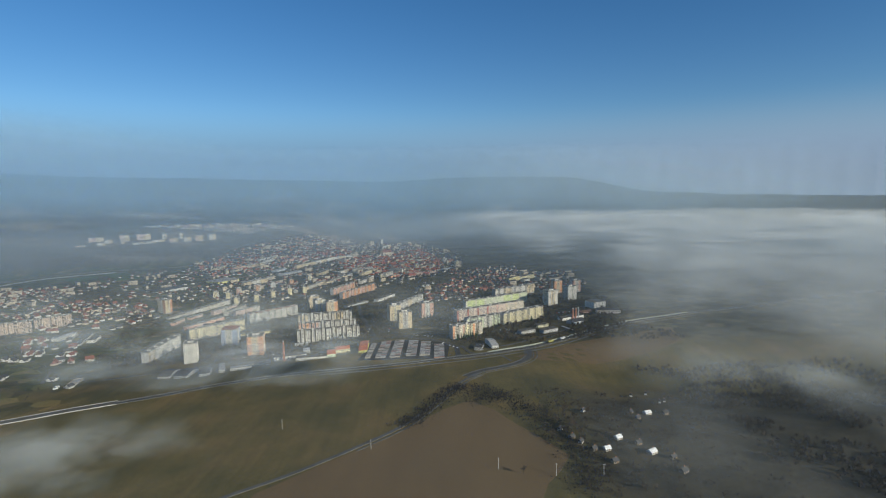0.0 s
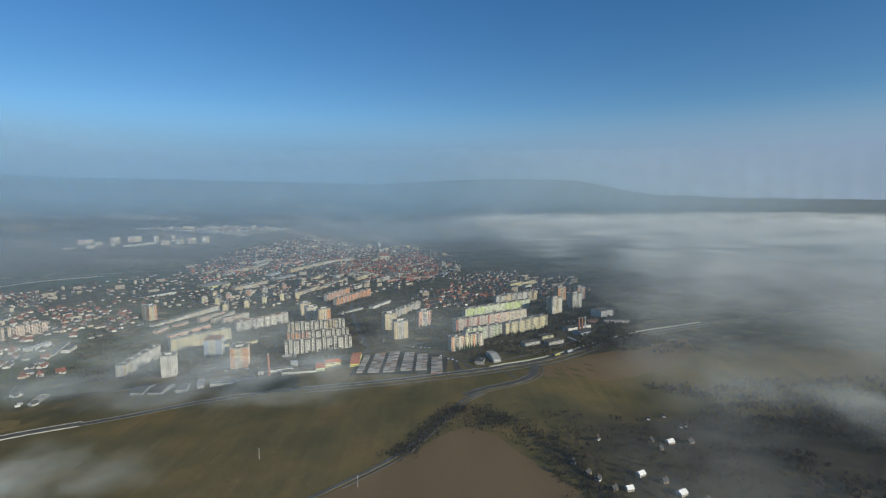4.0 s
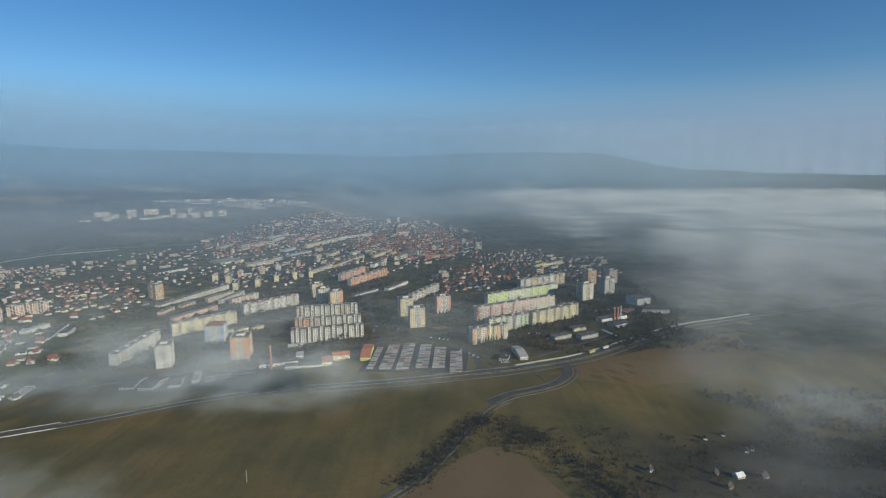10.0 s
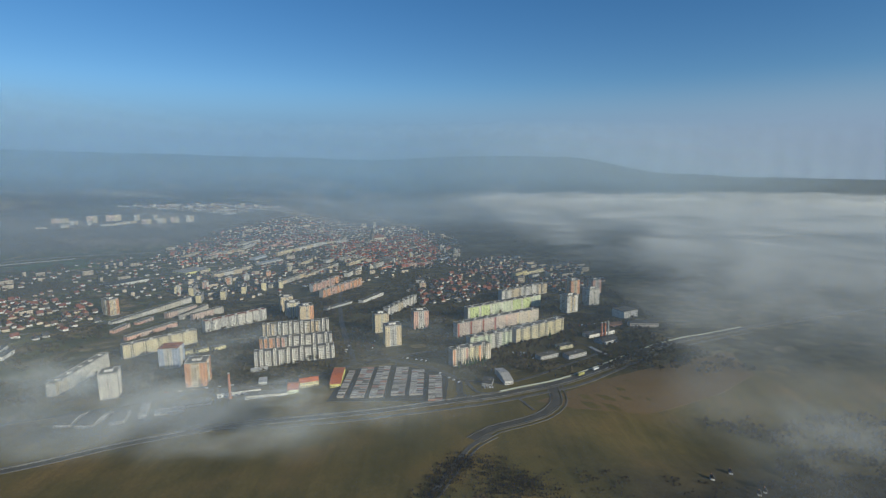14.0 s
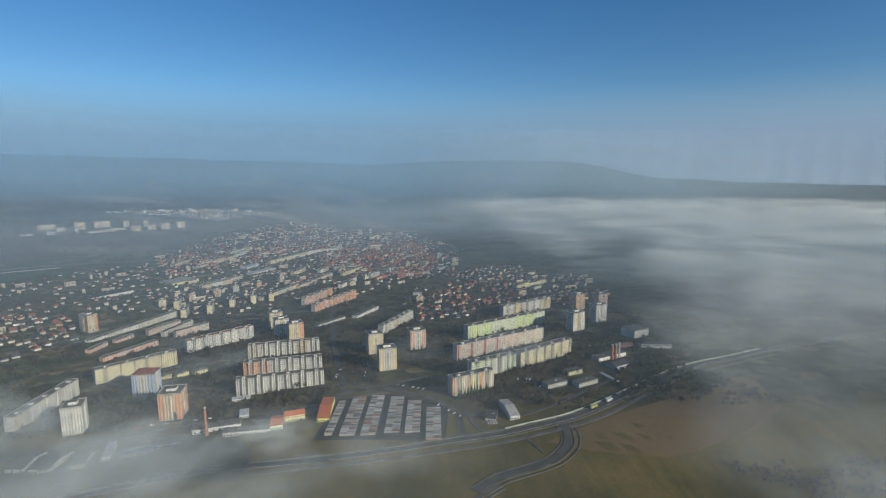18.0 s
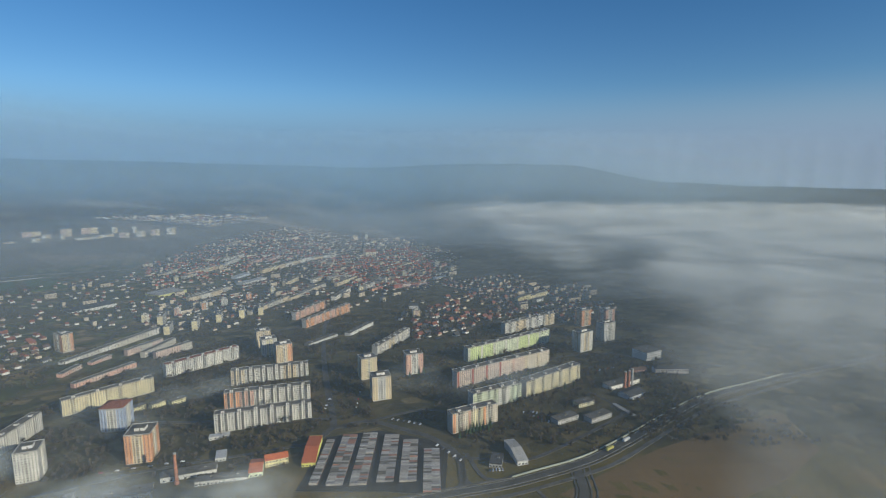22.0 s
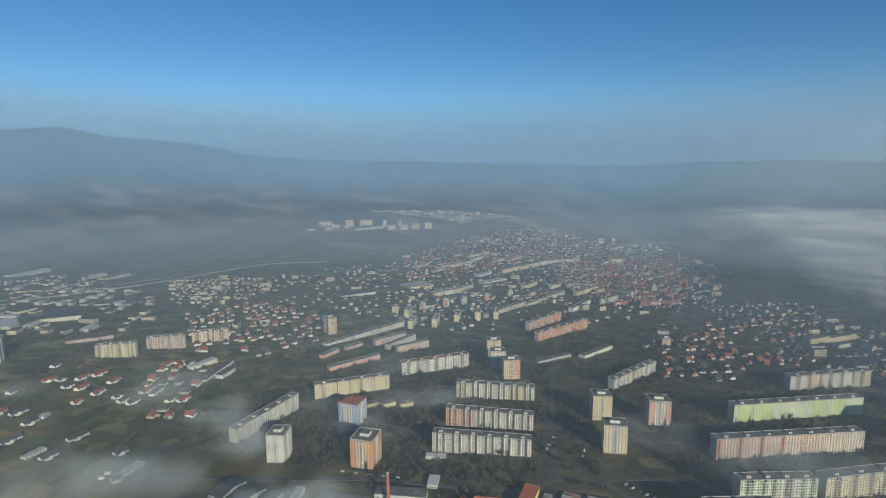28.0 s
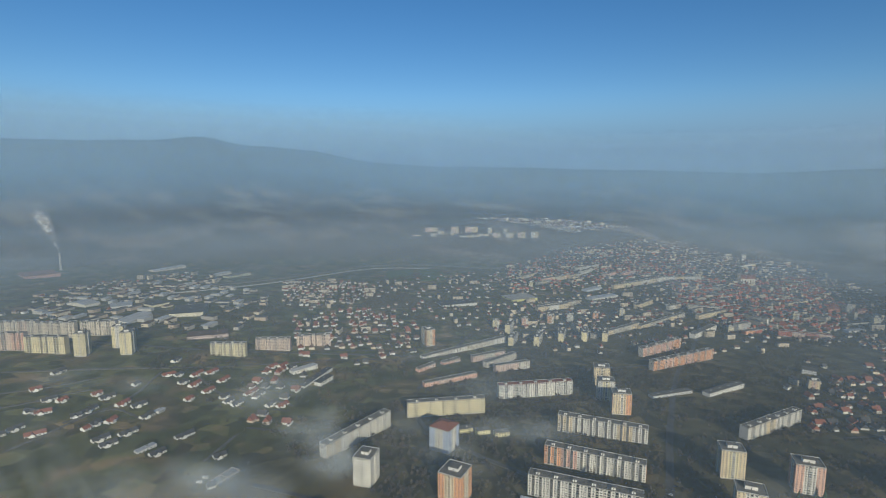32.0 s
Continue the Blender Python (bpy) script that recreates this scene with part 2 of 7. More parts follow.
# ---- terrain ----
def lerp_table(a, table):
    if a <= table[0][0]:
        return table[0][1]
    for (a0, v0), (a1, v1) in zip(table, table[1:]):
        if a <= a1:
            u = (a - a0) / (a1 - a0)
            u = u * u * (3 - 2 * u)
            return v0 + (v1 - v0) * u
    return table[-1][1]


RIDGE = [(-180, 190), (-70, 190), (-45, 190), (-33, 205), (-26, 240), (-14, 385), (-8, 402), (0, 392), (12, 380), (30, 420), (44, 470), (52, 560), (57, 590), (61, 650), (66, 610), (72, 600), (80, 570), (100, 500), (180, 190)]
FOOT = [(-60, 3200), (-5, 3250), (8, 3000), (18, 2550), (30, 2400), (60, 2350), (80, 2600), (120, 3000), (180, 3200)]
SHELF = [(-30, -40), (0, -50), (12, -30), (20, 12), (45, 25), (70, 25), (100, 0), (180, -20)]


def ease(u):
    u = max(0.0, min(1.0, u))
    return u * u * (3 - 2 * u)


def ground_z(x, y):
    """Height of the land: the gently falling town, the wooded bank with its terrace, and the hills."""
    p = 0.043 * (max(x, -600) if x < 110 else 110 + (x - 110) * 0.35) - 0.0454 * (y - 1000) + 0.05 * min(600, max(0, -600 - x))
    if p < -28:
        p = -28 - 42 * (1 - math.exp((p + 28) / 42))
    elif p > 60:
        p = 60 + 40 * (1 - math.exp(-(p - 60) / 40))
    if 130 < x and 480 < y < 870:
        # the wooded hollow below the cottages
        p -= 22 * ease((x - 130) / 160) * ease((y - 480) / 200) * (1 - ease((y - 690) / 180))
    dx, dy = x, y - 450
    r = math.hypot(dx, dy)
    if r < 2200:
        return p
    az = math.degrees(math.atan2(-dx, dy))
    foot = lerp_table(az, FOOT)
    if r <= foot:
        return p
    top, shelf = lerp_table(az, RIDGE), lerp_table(az, SHELF)
    wob = 22 * noise.noise((x * 0.0012, y * 0.0012, 3)) + 4 * noise.noise((x * 0.004, y * 0.004, 9))
    keys = ((foot, p), (foot + 330, shelf), (3650, shelf + (top - shelf) * 0.33), (4120, shelf + (top - shelf) * 0.6), (4480, top))
    for (r0, z0), (r1, z1) in zip(keys, keys[1:]):
        if r <= r1:
            u = (r - r0) / (r1 - r0)
            return z0 + (z1 - z0) * u + wob * min(1, (r - foot) / 900)
    return top + wob - (r - 4480) * 0.2


def terrain():
    bm = bmesh.new()
    radii = [0, 40] + [70 + 25 * i for i in range(28)] + [800, 950, 1100, 1250, 1400, 1550, 1700, 1850, 2000, 2150] + [2200 + 55 * i for i in range(1, 44)]
    n = 240
    rows = []
    for r in radii:
        row = []
        for i in range(n):
            a = 2 * math.pi * i / n
            x, y = -r * math.sin(a), 450 + r * math.cos(a)
            row.append(bm.verts.new((x, y, ground_z(x, y))))
            if r == 0:
                break
        rows.append(row)
    for a, b in zip(rows, rows[1:]):
        for i in range(n):
            j = (i + 1) % n
            if len(a) == 1:
                bm.faces.new((a[0], b[i], b[j]))
            else:
                bm.faces.new((a[i], b[i], b[j], a[j]))
    for f in bm.faces:
        f.smooth = True
    bmesh.ops.recalc_face_normals(bm, faces=bm.faces[:])
    m, nt, b = nodes_of("land")
    g = ramp(nt, noise_at(nt, 0.012, 6, 0.6), [(0.25, (0.075, 0.07, 0.026)), (0.5, (0.13, 0.105, 0.036)), (0.75, (0.2, 0.135, 0.05))])
    streaks = noise_at(nt, 0.09, 5, 0.6, (1.0, 0.06, 1.0))
    g = mix_rgb(nt, g, ramp(nt, streaks, [(0.35, (0.78, 0.78, 0.8)), (0.65, (1.08, 1.06, 1.02))]), 0.7, "MULTIPLY")
    geo = nt.nodes.new("ShaderNodeNewGeometry")
    sep = nt.nodes.new("ShaderNodeSeparateXYZ")
    nt.links.new(geo.outputs["Position"], sep.inputs[0])
    town = ramp(nt, noise_at(nt, 0.02, 6, 0.62), [(0.25, (0.046, 0.044, 0.024)), (0.45, (0.074, 0.068, 0.034)), (0.6, (0.1, 0.085, 0.046)), (0.75, (0.15, 0.118, 0.072))])
    warp = maths(nt, "MULTIPLY", noise_at(nt, 0.008, 4), 120.0)
    north = maths(nt, "DIVIDE", maths(nt, "SUBTRACT", maths(nt, "ADD", sep.outputs[1], warp), 900.0), 60.0, True)
    c = mix_rgb(nt, g, town, north)
    green = ramp(nt, noise_at(nt, 0.014, 5, 0.6), [(0.3, (0.065, 0.075, 0.03)), (0.5, (0.09, 0.1, 0.042)), (0.6, (0.15, 0.12, 0.065)), (0.75, (0.21, 0.155, 0.1))])
    wx = maths(nt, "DIVIDE", maths(nt, "SUBTRACT", maths(nt, "SUBTRACT", -480.0, warp), sep.outputs[0]), 90.0, True)
    c = mix_rgb(nt, c, green, maths(nt, "MULTIPLY", wx, 0.85))
    # garden plots and yards in the town, scrub on the slope by the cottages
    cells = nt.nodes.new("ShaderNodeTexVoronoi")
    cells.inputs["Scale"].default_value = 0.045
    nt.links.new(geo.outputs["Position"], cells.inputs["Vector"])
    tint = nt.nodes.new("ShaderNodeSeparateXYZ")
    nt.links.new(cells.outputs["Color"], tint.inputs[0])
    plots_c = ramp(nt, tint.outputs[0], [(0.0, (0.4, 0.42, 0.4)), (0.4, (0.8, 0.82, 0.75)), (0.75, (1.2, 1.12, 0.98)), (1.0, (1.9, 1.7, 1.5))])
    c = mix_rgb(nt, c, plots_c, maths(nt, "MULTIPLY", maths(nt, "MAXIMUM", north, maths(nt, "DIVIDE", maths(nt, "SUBTRACT", -480.0, sep.outputs[0]), 80.0, True)), 0.75), "MULTIPLY")
    sx = maths(nt, "DIVIDE", maths(nt, "SUBTRACT", maths(nt, "ADD", sep.outputs[0], warp), 165.0), 70.0, True)
    sy = maths(nt, "DIVIDE", maths(nt, "SUBTRACT", maths(nt, "ADD", 640.0, warp), sep.outputs[1]), 90.0, True)
    scrub = ramp(nt, noise_at(nt, 0.03, 5, 0.6), [(0.3, (0.03, 0.028, 0.018)), (0.7, (0.075, 0.062, 0.036))])
    c = mix_rgb(nt, c, scrub, maths(nt, "MULTIPLY", sx, sy))
    woods = ramp(nt, noise_at(nt, 0.0022, 5, 0.6), [(0.52, (0.0, 0.0, 0.0)), (0.72, (0.75, 0.75, 0.75))])
    hill = ramp(nt, noise_at(nt, 0.0025, 4, 0.45, (1, 1.8, 1)), [(0.3, (0.085, 0.07, 0.056)), (0.5, (0.11, 0.086, 0.066)), (0.62, (0.2, 0.16, 0.122)), (0.75, (0.25, 0.2, 0.15))])
    forest = ramp(nt, noise_at(nt, 0.03, 6, 0.7), [(0.3, (0.03, 0.032, 0.026)), (0.7, (0.07, 0.06, 0.045))])
    high = maths(nt, "DIVIDE", maths(nt, "SUBTRACT", sep.outputs[2], 210.0), 150.0, True)
    high = maths(nt, "MAXIMUM", high, maths(nt, "DIVIDE", maths(nt, "SUBTRACT", sep.outputs[0], 600.0), 300.0, True))
    hills = mix_rgb(nt, hill, forest, maths(nt, "MAXIMUM", woods, high))
    dy = maths(nt, "SUBTRACT", sep.outputs[1], 450.0)
    out = maths(nt, "SQRT", maths(nt, "ADD", maths(nt, "MULTIPLY", sep.outputs[0], sep.outputs[0]), maths(nt, "MULTIPLY", dy, dy)))
    c = mix_rgb(nt, c, hills, maths(nt, "DIVIDE", maths(nt, "SUBTRACT", out, 2380.0), 120.0, True))
    fine = noise_at(nt, 0.45, 5, 0.7)
    c = mix_rgb(nt, c, ramp(nt, fine, [(0.3, (0.6, 0.6, 0.6)), (0.7, (1.15, 1.12, 1.08))]), 0.8, "MULTIPLY")
    nt.links.new(c, b.inputs["Base Color"])
    b.inputs["Roughness"].default_value = 0.95
    b.inputs["Specular IOR Level"].default_value = 0.15
    bump = nt.nodes.new("ShaderNodeBump")
    bump.inputs["Strength"].default_value, bump.inputs["Distance"].default_value = 0.5, 0.6
    nt.links.new(fine, bump.inputs["Height"])
    nt.links.new(bump.outputs[0], b.inputs["Normal"])
    ob = new("ground", mesh_of("ground", bm, m))
    return tagged(ob, "rolling winter grassland with town ground and wooded hills behind", "ground", kind="structure")


terrain()


def drape(name, outline, material, label, category, lift=0.35, cell=25.0):
    """A field or yard with this outline, laid on the land as a thin slab."""
    bm = bmesh.new()
    bm.faces.new([bm.verts.new((x, y, 0)) for x, y in outline])
    for axis in (0, 1):
        lo, hi = min(p[axis] for p in outline), max(p[axis] for p in outline)
        n = int((hi - lo) / cell)
        for i in range(1, n + 1):
            co = [0, 0, 0]
            no = [0, 0, 0]
            co[axis], no[axis] = lo + (hi - lo) * i / (n + 1), 1
            bmesh.ops.bisect_plane(bm, geom=bm.verts[:] + bm.edges[:] + bm.faces[:], plane_co=co, plane_no=no)
    ext = bmesh.ops.extrude_face_region(bm, geom=bm.faces[:])
    top = {v for v in ext["geom"] if isinstance(v, bmesh.types.BMVert)}
    for v in bm.verts:
        v.co.z = ground_z(v.co.x, v.co.y) + (lift if v in top else -0.5)
    bmesh.ops.recalc_face_normals(bm, faces=bm.faces[:])
    return tagged(new(name, mesh_of(name, bm, material)), label, category, kind="structure")


def smooth_line(pts, step=12.0):
    """A Catmull-Rom line through the points."""
    out = []
    p = [Vector(q).to_3d() for q in pts]
    p = [p[0] * 2 - p[1]] + p + [p[-1] * 2 - p[-2]]
    for i in range(1, len(p) - 2):
        n = max(1, int((p[i + 1] - p[i]).length / step))
        for k in range(n):
            t = k / n
            out.append(0.5 * (2 * p[i] + (p[i + 1] - p[i - 1]) * t + (2 * p[i - 1] - 5 * p[i] + 4 * p[i + 1] - p[i + 2]) * t * t + (3 * p[i] - p[i - 1] - 3 * p[i + 1] + p[i + 2]) * t ** 3))
    out.append(p[-2])
    return out


def ribbon(name, pts, width, material, label, category, lift=0.5, thick=0.7, offset=0.0, z_of=None):
    bm = bmesh.new()
    line = smooth_line(pts)
    rows = []
    for i, q in enumerate(line):
        d = (line[min(i + 1, len(line) - 1)] - line[max(i - 1, 0)]).normalized()
        s = Vector((d.y, -d.x, 0))
        row = []
        for k in (-0.5, 0.5):
            e = q + s * (offset + k * width)
            z = z_of(e.x, e.y, i / (len(line) - 1)) if z_of else ground_z(e.x, e.y)
            row += [bm.verts.new((e.x, e.y, z + lift)), bm.verts.new((e.x, e.y, z + lift - thick))]
        rows.append(row)
    for a, b in zip(rows, rows[1:]):
        bm.faces.new((a[0], a[2], b[2], b[0]))
        bm.faces.new((a[1], a[0], b[0], b[1]))
        bm.faces.new((a[2], a[3], b[3], b[2]))
    bmesh.ops.recalc_face_normals(bm, faces=bm.faces[:])
    return tagged(new(name, mesh_of(name, bm, material)), label, category, kind="structure")


# ---- mist and haze ----
def fog_sheets(name, cx, cy, cz, rx, ry, rz, layers, material, label, turn=0.0):
    """A bank of mist: a stack of thin wavy sheets, thinning towards its rim."""
    bm = bmesh.new()
    n = 10
    for k in range(layers):
        z = -0.8 + 1.6 * k / max(1, layers - 1)
        g = [[bm.verts.new((-1 + 2 * i / n, -1 + 2 * j / n, z + 0.12 * noise.noise((i * 0.5, j * 0.5, k * 3.1 + cx)))) for j in range(n + 1)] for i in range(n + 1)]
        for i in range(n):
            for j in range(n):
                bm.faces.new((g[i][j], g[i + 1][j], g[i + 1][j + 1], g[i][j + 1])).smooth = True
    ob = new(name, mesh_of(name, bm, material))
    ob.matrix_world = pose(cx, cy, cz, 0, 0, turn) @ Matrix.Diagonal((rx, ry, rz, 1))
    return tagged(ob, label, "fog", kind="stuff")


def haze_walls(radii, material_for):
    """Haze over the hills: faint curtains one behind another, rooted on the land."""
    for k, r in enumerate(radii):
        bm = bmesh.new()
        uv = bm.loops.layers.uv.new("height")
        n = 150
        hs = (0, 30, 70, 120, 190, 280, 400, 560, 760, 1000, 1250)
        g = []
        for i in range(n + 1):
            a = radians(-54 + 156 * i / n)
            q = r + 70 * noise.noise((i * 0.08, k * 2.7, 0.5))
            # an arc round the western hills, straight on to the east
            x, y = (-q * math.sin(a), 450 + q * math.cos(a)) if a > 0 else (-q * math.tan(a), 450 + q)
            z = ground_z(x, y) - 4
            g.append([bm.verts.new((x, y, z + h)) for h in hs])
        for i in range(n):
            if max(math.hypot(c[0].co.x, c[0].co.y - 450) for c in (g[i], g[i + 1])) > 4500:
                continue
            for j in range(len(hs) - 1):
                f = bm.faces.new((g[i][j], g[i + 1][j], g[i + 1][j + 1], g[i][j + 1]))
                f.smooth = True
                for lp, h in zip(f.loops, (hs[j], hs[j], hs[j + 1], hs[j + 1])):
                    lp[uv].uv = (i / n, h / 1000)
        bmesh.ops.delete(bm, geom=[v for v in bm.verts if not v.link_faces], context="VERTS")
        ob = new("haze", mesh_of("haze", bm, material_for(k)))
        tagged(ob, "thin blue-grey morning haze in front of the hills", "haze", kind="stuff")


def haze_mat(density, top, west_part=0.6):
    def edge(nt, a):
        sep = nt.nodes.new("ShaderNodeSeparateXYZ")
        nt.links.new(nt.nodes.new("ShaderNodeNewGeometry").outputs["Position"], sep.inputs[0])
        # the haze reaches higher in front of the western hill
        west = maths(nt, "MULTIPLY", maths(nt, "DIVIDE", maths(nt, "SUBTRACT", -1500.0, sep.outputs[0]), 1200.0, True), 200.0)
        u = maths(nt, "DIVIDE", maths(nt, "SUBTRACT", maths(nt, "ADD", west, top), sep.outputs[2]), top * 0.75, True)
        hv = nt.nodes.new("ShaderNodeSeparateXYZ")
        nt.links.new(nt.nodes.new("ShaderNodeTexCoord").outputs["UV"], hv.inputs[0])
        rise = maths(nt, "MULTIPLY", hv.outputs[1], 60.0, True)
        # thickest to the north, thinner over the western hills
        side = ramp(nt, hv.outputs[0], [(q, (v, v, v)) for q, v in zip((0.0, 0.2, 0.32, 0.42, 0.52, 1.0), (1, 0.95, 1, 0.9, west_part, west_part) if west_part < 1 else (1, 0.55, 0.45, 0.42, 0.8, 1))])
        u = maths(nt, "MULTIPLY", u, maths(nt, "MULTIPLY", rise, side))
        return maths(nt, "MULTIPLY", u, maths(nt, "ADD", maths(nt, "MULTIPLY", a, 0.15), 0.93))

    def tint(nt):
        # sunlit haze put into the colour: greyer and paler towards the sunny side
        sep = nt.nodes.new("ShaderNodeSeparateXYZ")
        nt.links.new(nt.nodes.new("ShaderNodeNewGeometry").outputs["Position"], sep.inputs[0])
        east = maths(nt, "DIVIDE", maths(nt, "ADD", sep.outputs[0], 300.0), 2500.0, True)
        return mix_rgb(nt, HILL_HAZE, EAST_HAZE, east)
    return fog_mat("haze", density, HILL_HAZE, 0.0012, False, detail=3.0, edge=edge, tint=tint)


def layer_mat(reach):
    """Ground haze, thicker the further out it lies: distance haze put into the opacity."""
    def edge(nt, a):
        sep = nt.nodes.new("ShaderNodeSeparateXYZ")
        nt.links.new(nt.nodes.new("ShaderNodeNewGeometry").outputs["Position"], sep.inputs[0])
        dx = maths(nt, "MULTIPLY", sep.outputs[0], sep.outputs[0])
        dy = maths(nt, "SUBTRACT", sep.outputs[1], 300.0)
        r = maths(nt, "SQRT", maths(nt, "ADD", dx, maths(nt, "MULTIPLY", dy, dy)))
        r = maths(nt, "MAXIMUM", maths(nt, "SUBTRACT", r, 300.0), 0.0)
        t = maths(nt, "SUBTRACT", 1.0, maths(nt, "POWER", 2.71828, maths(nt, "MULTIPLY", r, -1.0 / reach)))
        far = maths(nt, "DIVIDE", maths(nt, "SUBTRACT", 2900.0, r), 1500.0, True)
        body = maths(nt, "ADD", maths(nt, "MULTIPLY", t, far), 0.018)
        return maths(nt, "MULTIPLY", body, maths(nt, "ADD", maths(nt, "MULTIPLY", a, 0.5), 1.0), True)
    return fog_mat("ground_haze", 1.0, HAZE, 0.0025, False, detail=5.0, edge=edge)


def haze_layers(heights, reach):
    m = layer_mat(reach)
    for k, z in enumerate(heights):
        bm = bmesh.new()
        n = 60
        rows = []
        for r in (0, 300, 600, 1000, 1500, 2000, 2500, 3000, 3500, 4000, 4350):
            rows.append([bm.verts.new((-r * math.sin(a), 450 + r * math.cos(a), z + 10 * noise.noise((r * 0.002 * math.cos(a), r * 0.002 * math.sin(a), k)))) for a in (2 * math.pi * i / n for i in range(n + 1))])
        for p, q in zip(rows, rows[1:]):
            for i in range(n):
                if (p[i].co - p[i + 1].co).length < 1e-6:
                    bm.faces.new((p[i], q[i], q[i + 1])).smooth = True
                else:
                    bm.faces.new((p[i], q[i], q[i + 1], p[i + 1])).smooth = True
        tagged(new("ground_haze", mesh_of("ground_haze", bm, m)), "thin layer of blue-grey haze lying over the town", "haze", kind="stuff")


# the blue of distant air, set by hand as the colour of the sheets
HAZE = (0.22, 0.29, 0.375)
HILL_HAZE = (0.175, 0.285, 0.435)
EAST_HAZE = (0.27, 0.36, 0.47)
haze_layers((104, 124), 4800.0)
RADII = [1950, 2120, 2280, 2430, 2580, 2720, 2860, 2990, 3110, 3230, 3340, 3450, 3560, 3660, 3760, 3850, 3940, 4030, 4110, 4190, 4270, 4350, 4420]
# opacity climbs from curtain to curtain, painting distance haze over the hills
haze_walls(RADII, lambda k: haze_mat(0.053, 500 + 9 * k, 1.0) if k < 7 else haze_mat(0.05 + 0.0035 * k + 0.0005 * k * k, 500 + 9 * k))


def haze_backdrop():
    """The hazy lower sky far behind the hills, fading into the clear sky above."""
    bm = bmesh.new()
    n = 90
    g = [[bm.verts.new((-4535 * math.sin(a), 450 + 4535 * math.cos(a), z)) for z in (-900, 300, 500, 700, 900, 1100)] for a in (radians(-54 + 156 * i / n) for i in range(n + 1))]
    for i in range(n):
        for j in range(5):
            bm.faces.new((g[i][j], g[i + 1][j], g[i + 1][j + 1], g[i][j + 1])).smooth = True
    m = bpy.data.materials.new("lower_sky")
    m.use_nodes = True
    nt = m.node_tree
    nt.nodes.remove(nt.nodes["Principled BSDF"])
    sep = nt.nodes.new("ShaderNodeSeparateXYZ")
    nt.links.new(nt.nodes.new("ShaderNodeNewGeometry").outputs["Position"], sep.inputs[0])
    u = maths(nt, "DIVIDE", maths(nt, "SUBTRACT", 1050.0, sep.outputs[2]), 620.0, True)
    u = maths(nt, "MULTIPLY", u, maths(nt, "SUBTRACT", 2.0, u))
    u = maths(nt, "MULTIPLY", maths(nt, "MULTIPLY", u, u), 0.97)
    # the lit haze of the low sky is put in as glow, coloured by hand
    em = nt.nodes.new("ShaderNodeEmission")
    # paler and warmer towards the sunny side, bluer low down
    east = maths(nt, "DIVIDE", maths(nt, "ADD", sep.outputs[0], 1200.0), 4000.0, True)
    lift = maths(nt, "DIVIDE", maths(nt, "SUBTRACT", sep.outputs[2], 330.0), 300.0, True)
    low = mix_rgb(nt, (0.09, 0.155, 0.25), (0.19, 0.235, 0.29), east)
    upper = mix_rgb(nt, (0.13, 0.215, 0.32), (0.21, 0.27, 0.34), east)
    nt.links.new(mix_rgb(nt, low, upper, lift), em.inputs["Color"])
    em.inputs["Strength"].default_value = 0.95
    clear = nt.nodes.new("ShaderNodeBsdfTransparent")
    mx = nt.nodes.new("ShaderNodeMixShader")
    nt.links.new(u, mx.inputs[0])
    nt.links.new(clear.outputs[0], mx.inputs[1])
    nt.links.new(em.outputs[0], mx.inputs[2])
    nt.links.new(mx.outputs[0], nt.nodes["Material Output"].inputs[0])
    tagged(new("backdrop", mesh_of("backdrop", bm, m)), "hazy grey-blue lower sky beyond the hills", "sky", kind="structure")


haze_backdrop()

MIST = fog_mat("mist", 0.42, (0.45, 0.5, 0.53), 0.01, low=0.1)
MIST_THIN = fog_mat("thin_mist", 0.15, (0.45, 0.5, 0.53), 0.012, low=0.15)
PUFFS = [(-530, 915, 34, 120, 46, 34, 5, 1, 70), (-500, 965, 30, 150, 40, 28, 5, 1, 25), (-455, 850, 30, 90, 45, 26, 6, 1, 10), (-330, 770, 38, 150, 50, 34, 6, 0, 10), (-180, 762, 38, 130, 44, 32, 6, 0, 4), (-490, 735, 38, 150, 60, 34, 6, 1, 20), (-700, 930, 30, 170, 110, 26, 6, 1, 0)]
PUFFS += [(-500, 880, 26, 110, 60, 26, 7, 1, 0), (-370, 940, 26, 100, 70, 26, 6, 1, 10), (-345, 1060, 26, 140, 60, 22, 5, 1, 15), (-400, 470, 24, 270, 130, 26, 7, 1, 10), (-210, 690, 24, 190, 70, 22, 6, 1, 5), (-330, 720, 22, 150, 60, 22, 6, 1, 20), (-60, 735, 24, 130, 55, 22, 6, 1, 0)]
PUFFS += [(110, 1010, 32, 130, 80, 26, 6, 1, 20), (-520, 760, 22, 130, 70, 22, 5, 1, 0), (-430, 1180, 26, 150, 70, 22, 5, 1, 40), (-320, 670, 58, 400, 90, 24, 5, 2, 6), (360, 660, 34, 130, 90, 30, 6, 1, 30), (420, 560, 34, 130, 100, 26, 5, 1, 0), (-620, 1250, 26, 170, 80, 22, 4, 1, 30), (-20, 1060, 28, 80, 60, 22, 4, 1, 0)]
PUFFS += [(-900, 780, 24, 180, 90, 20, 3, 1, 20)]
MIST_BELT = fog_mat("belt_mist", 0.17, (0.42, 0.46, 0.5), 0.008, low=-0.1)
for x, y, up, rx, ry, rz, n, thin, turn in PUFFS:
    fog_sheets("fog_patch", x, y, ground_z(x, y) + up, rx, ry, rz, n, (MIST, MIST_THIN, MIST_BELT)[thin], "drifting patch of low grey morning fog among the buildings", turn)


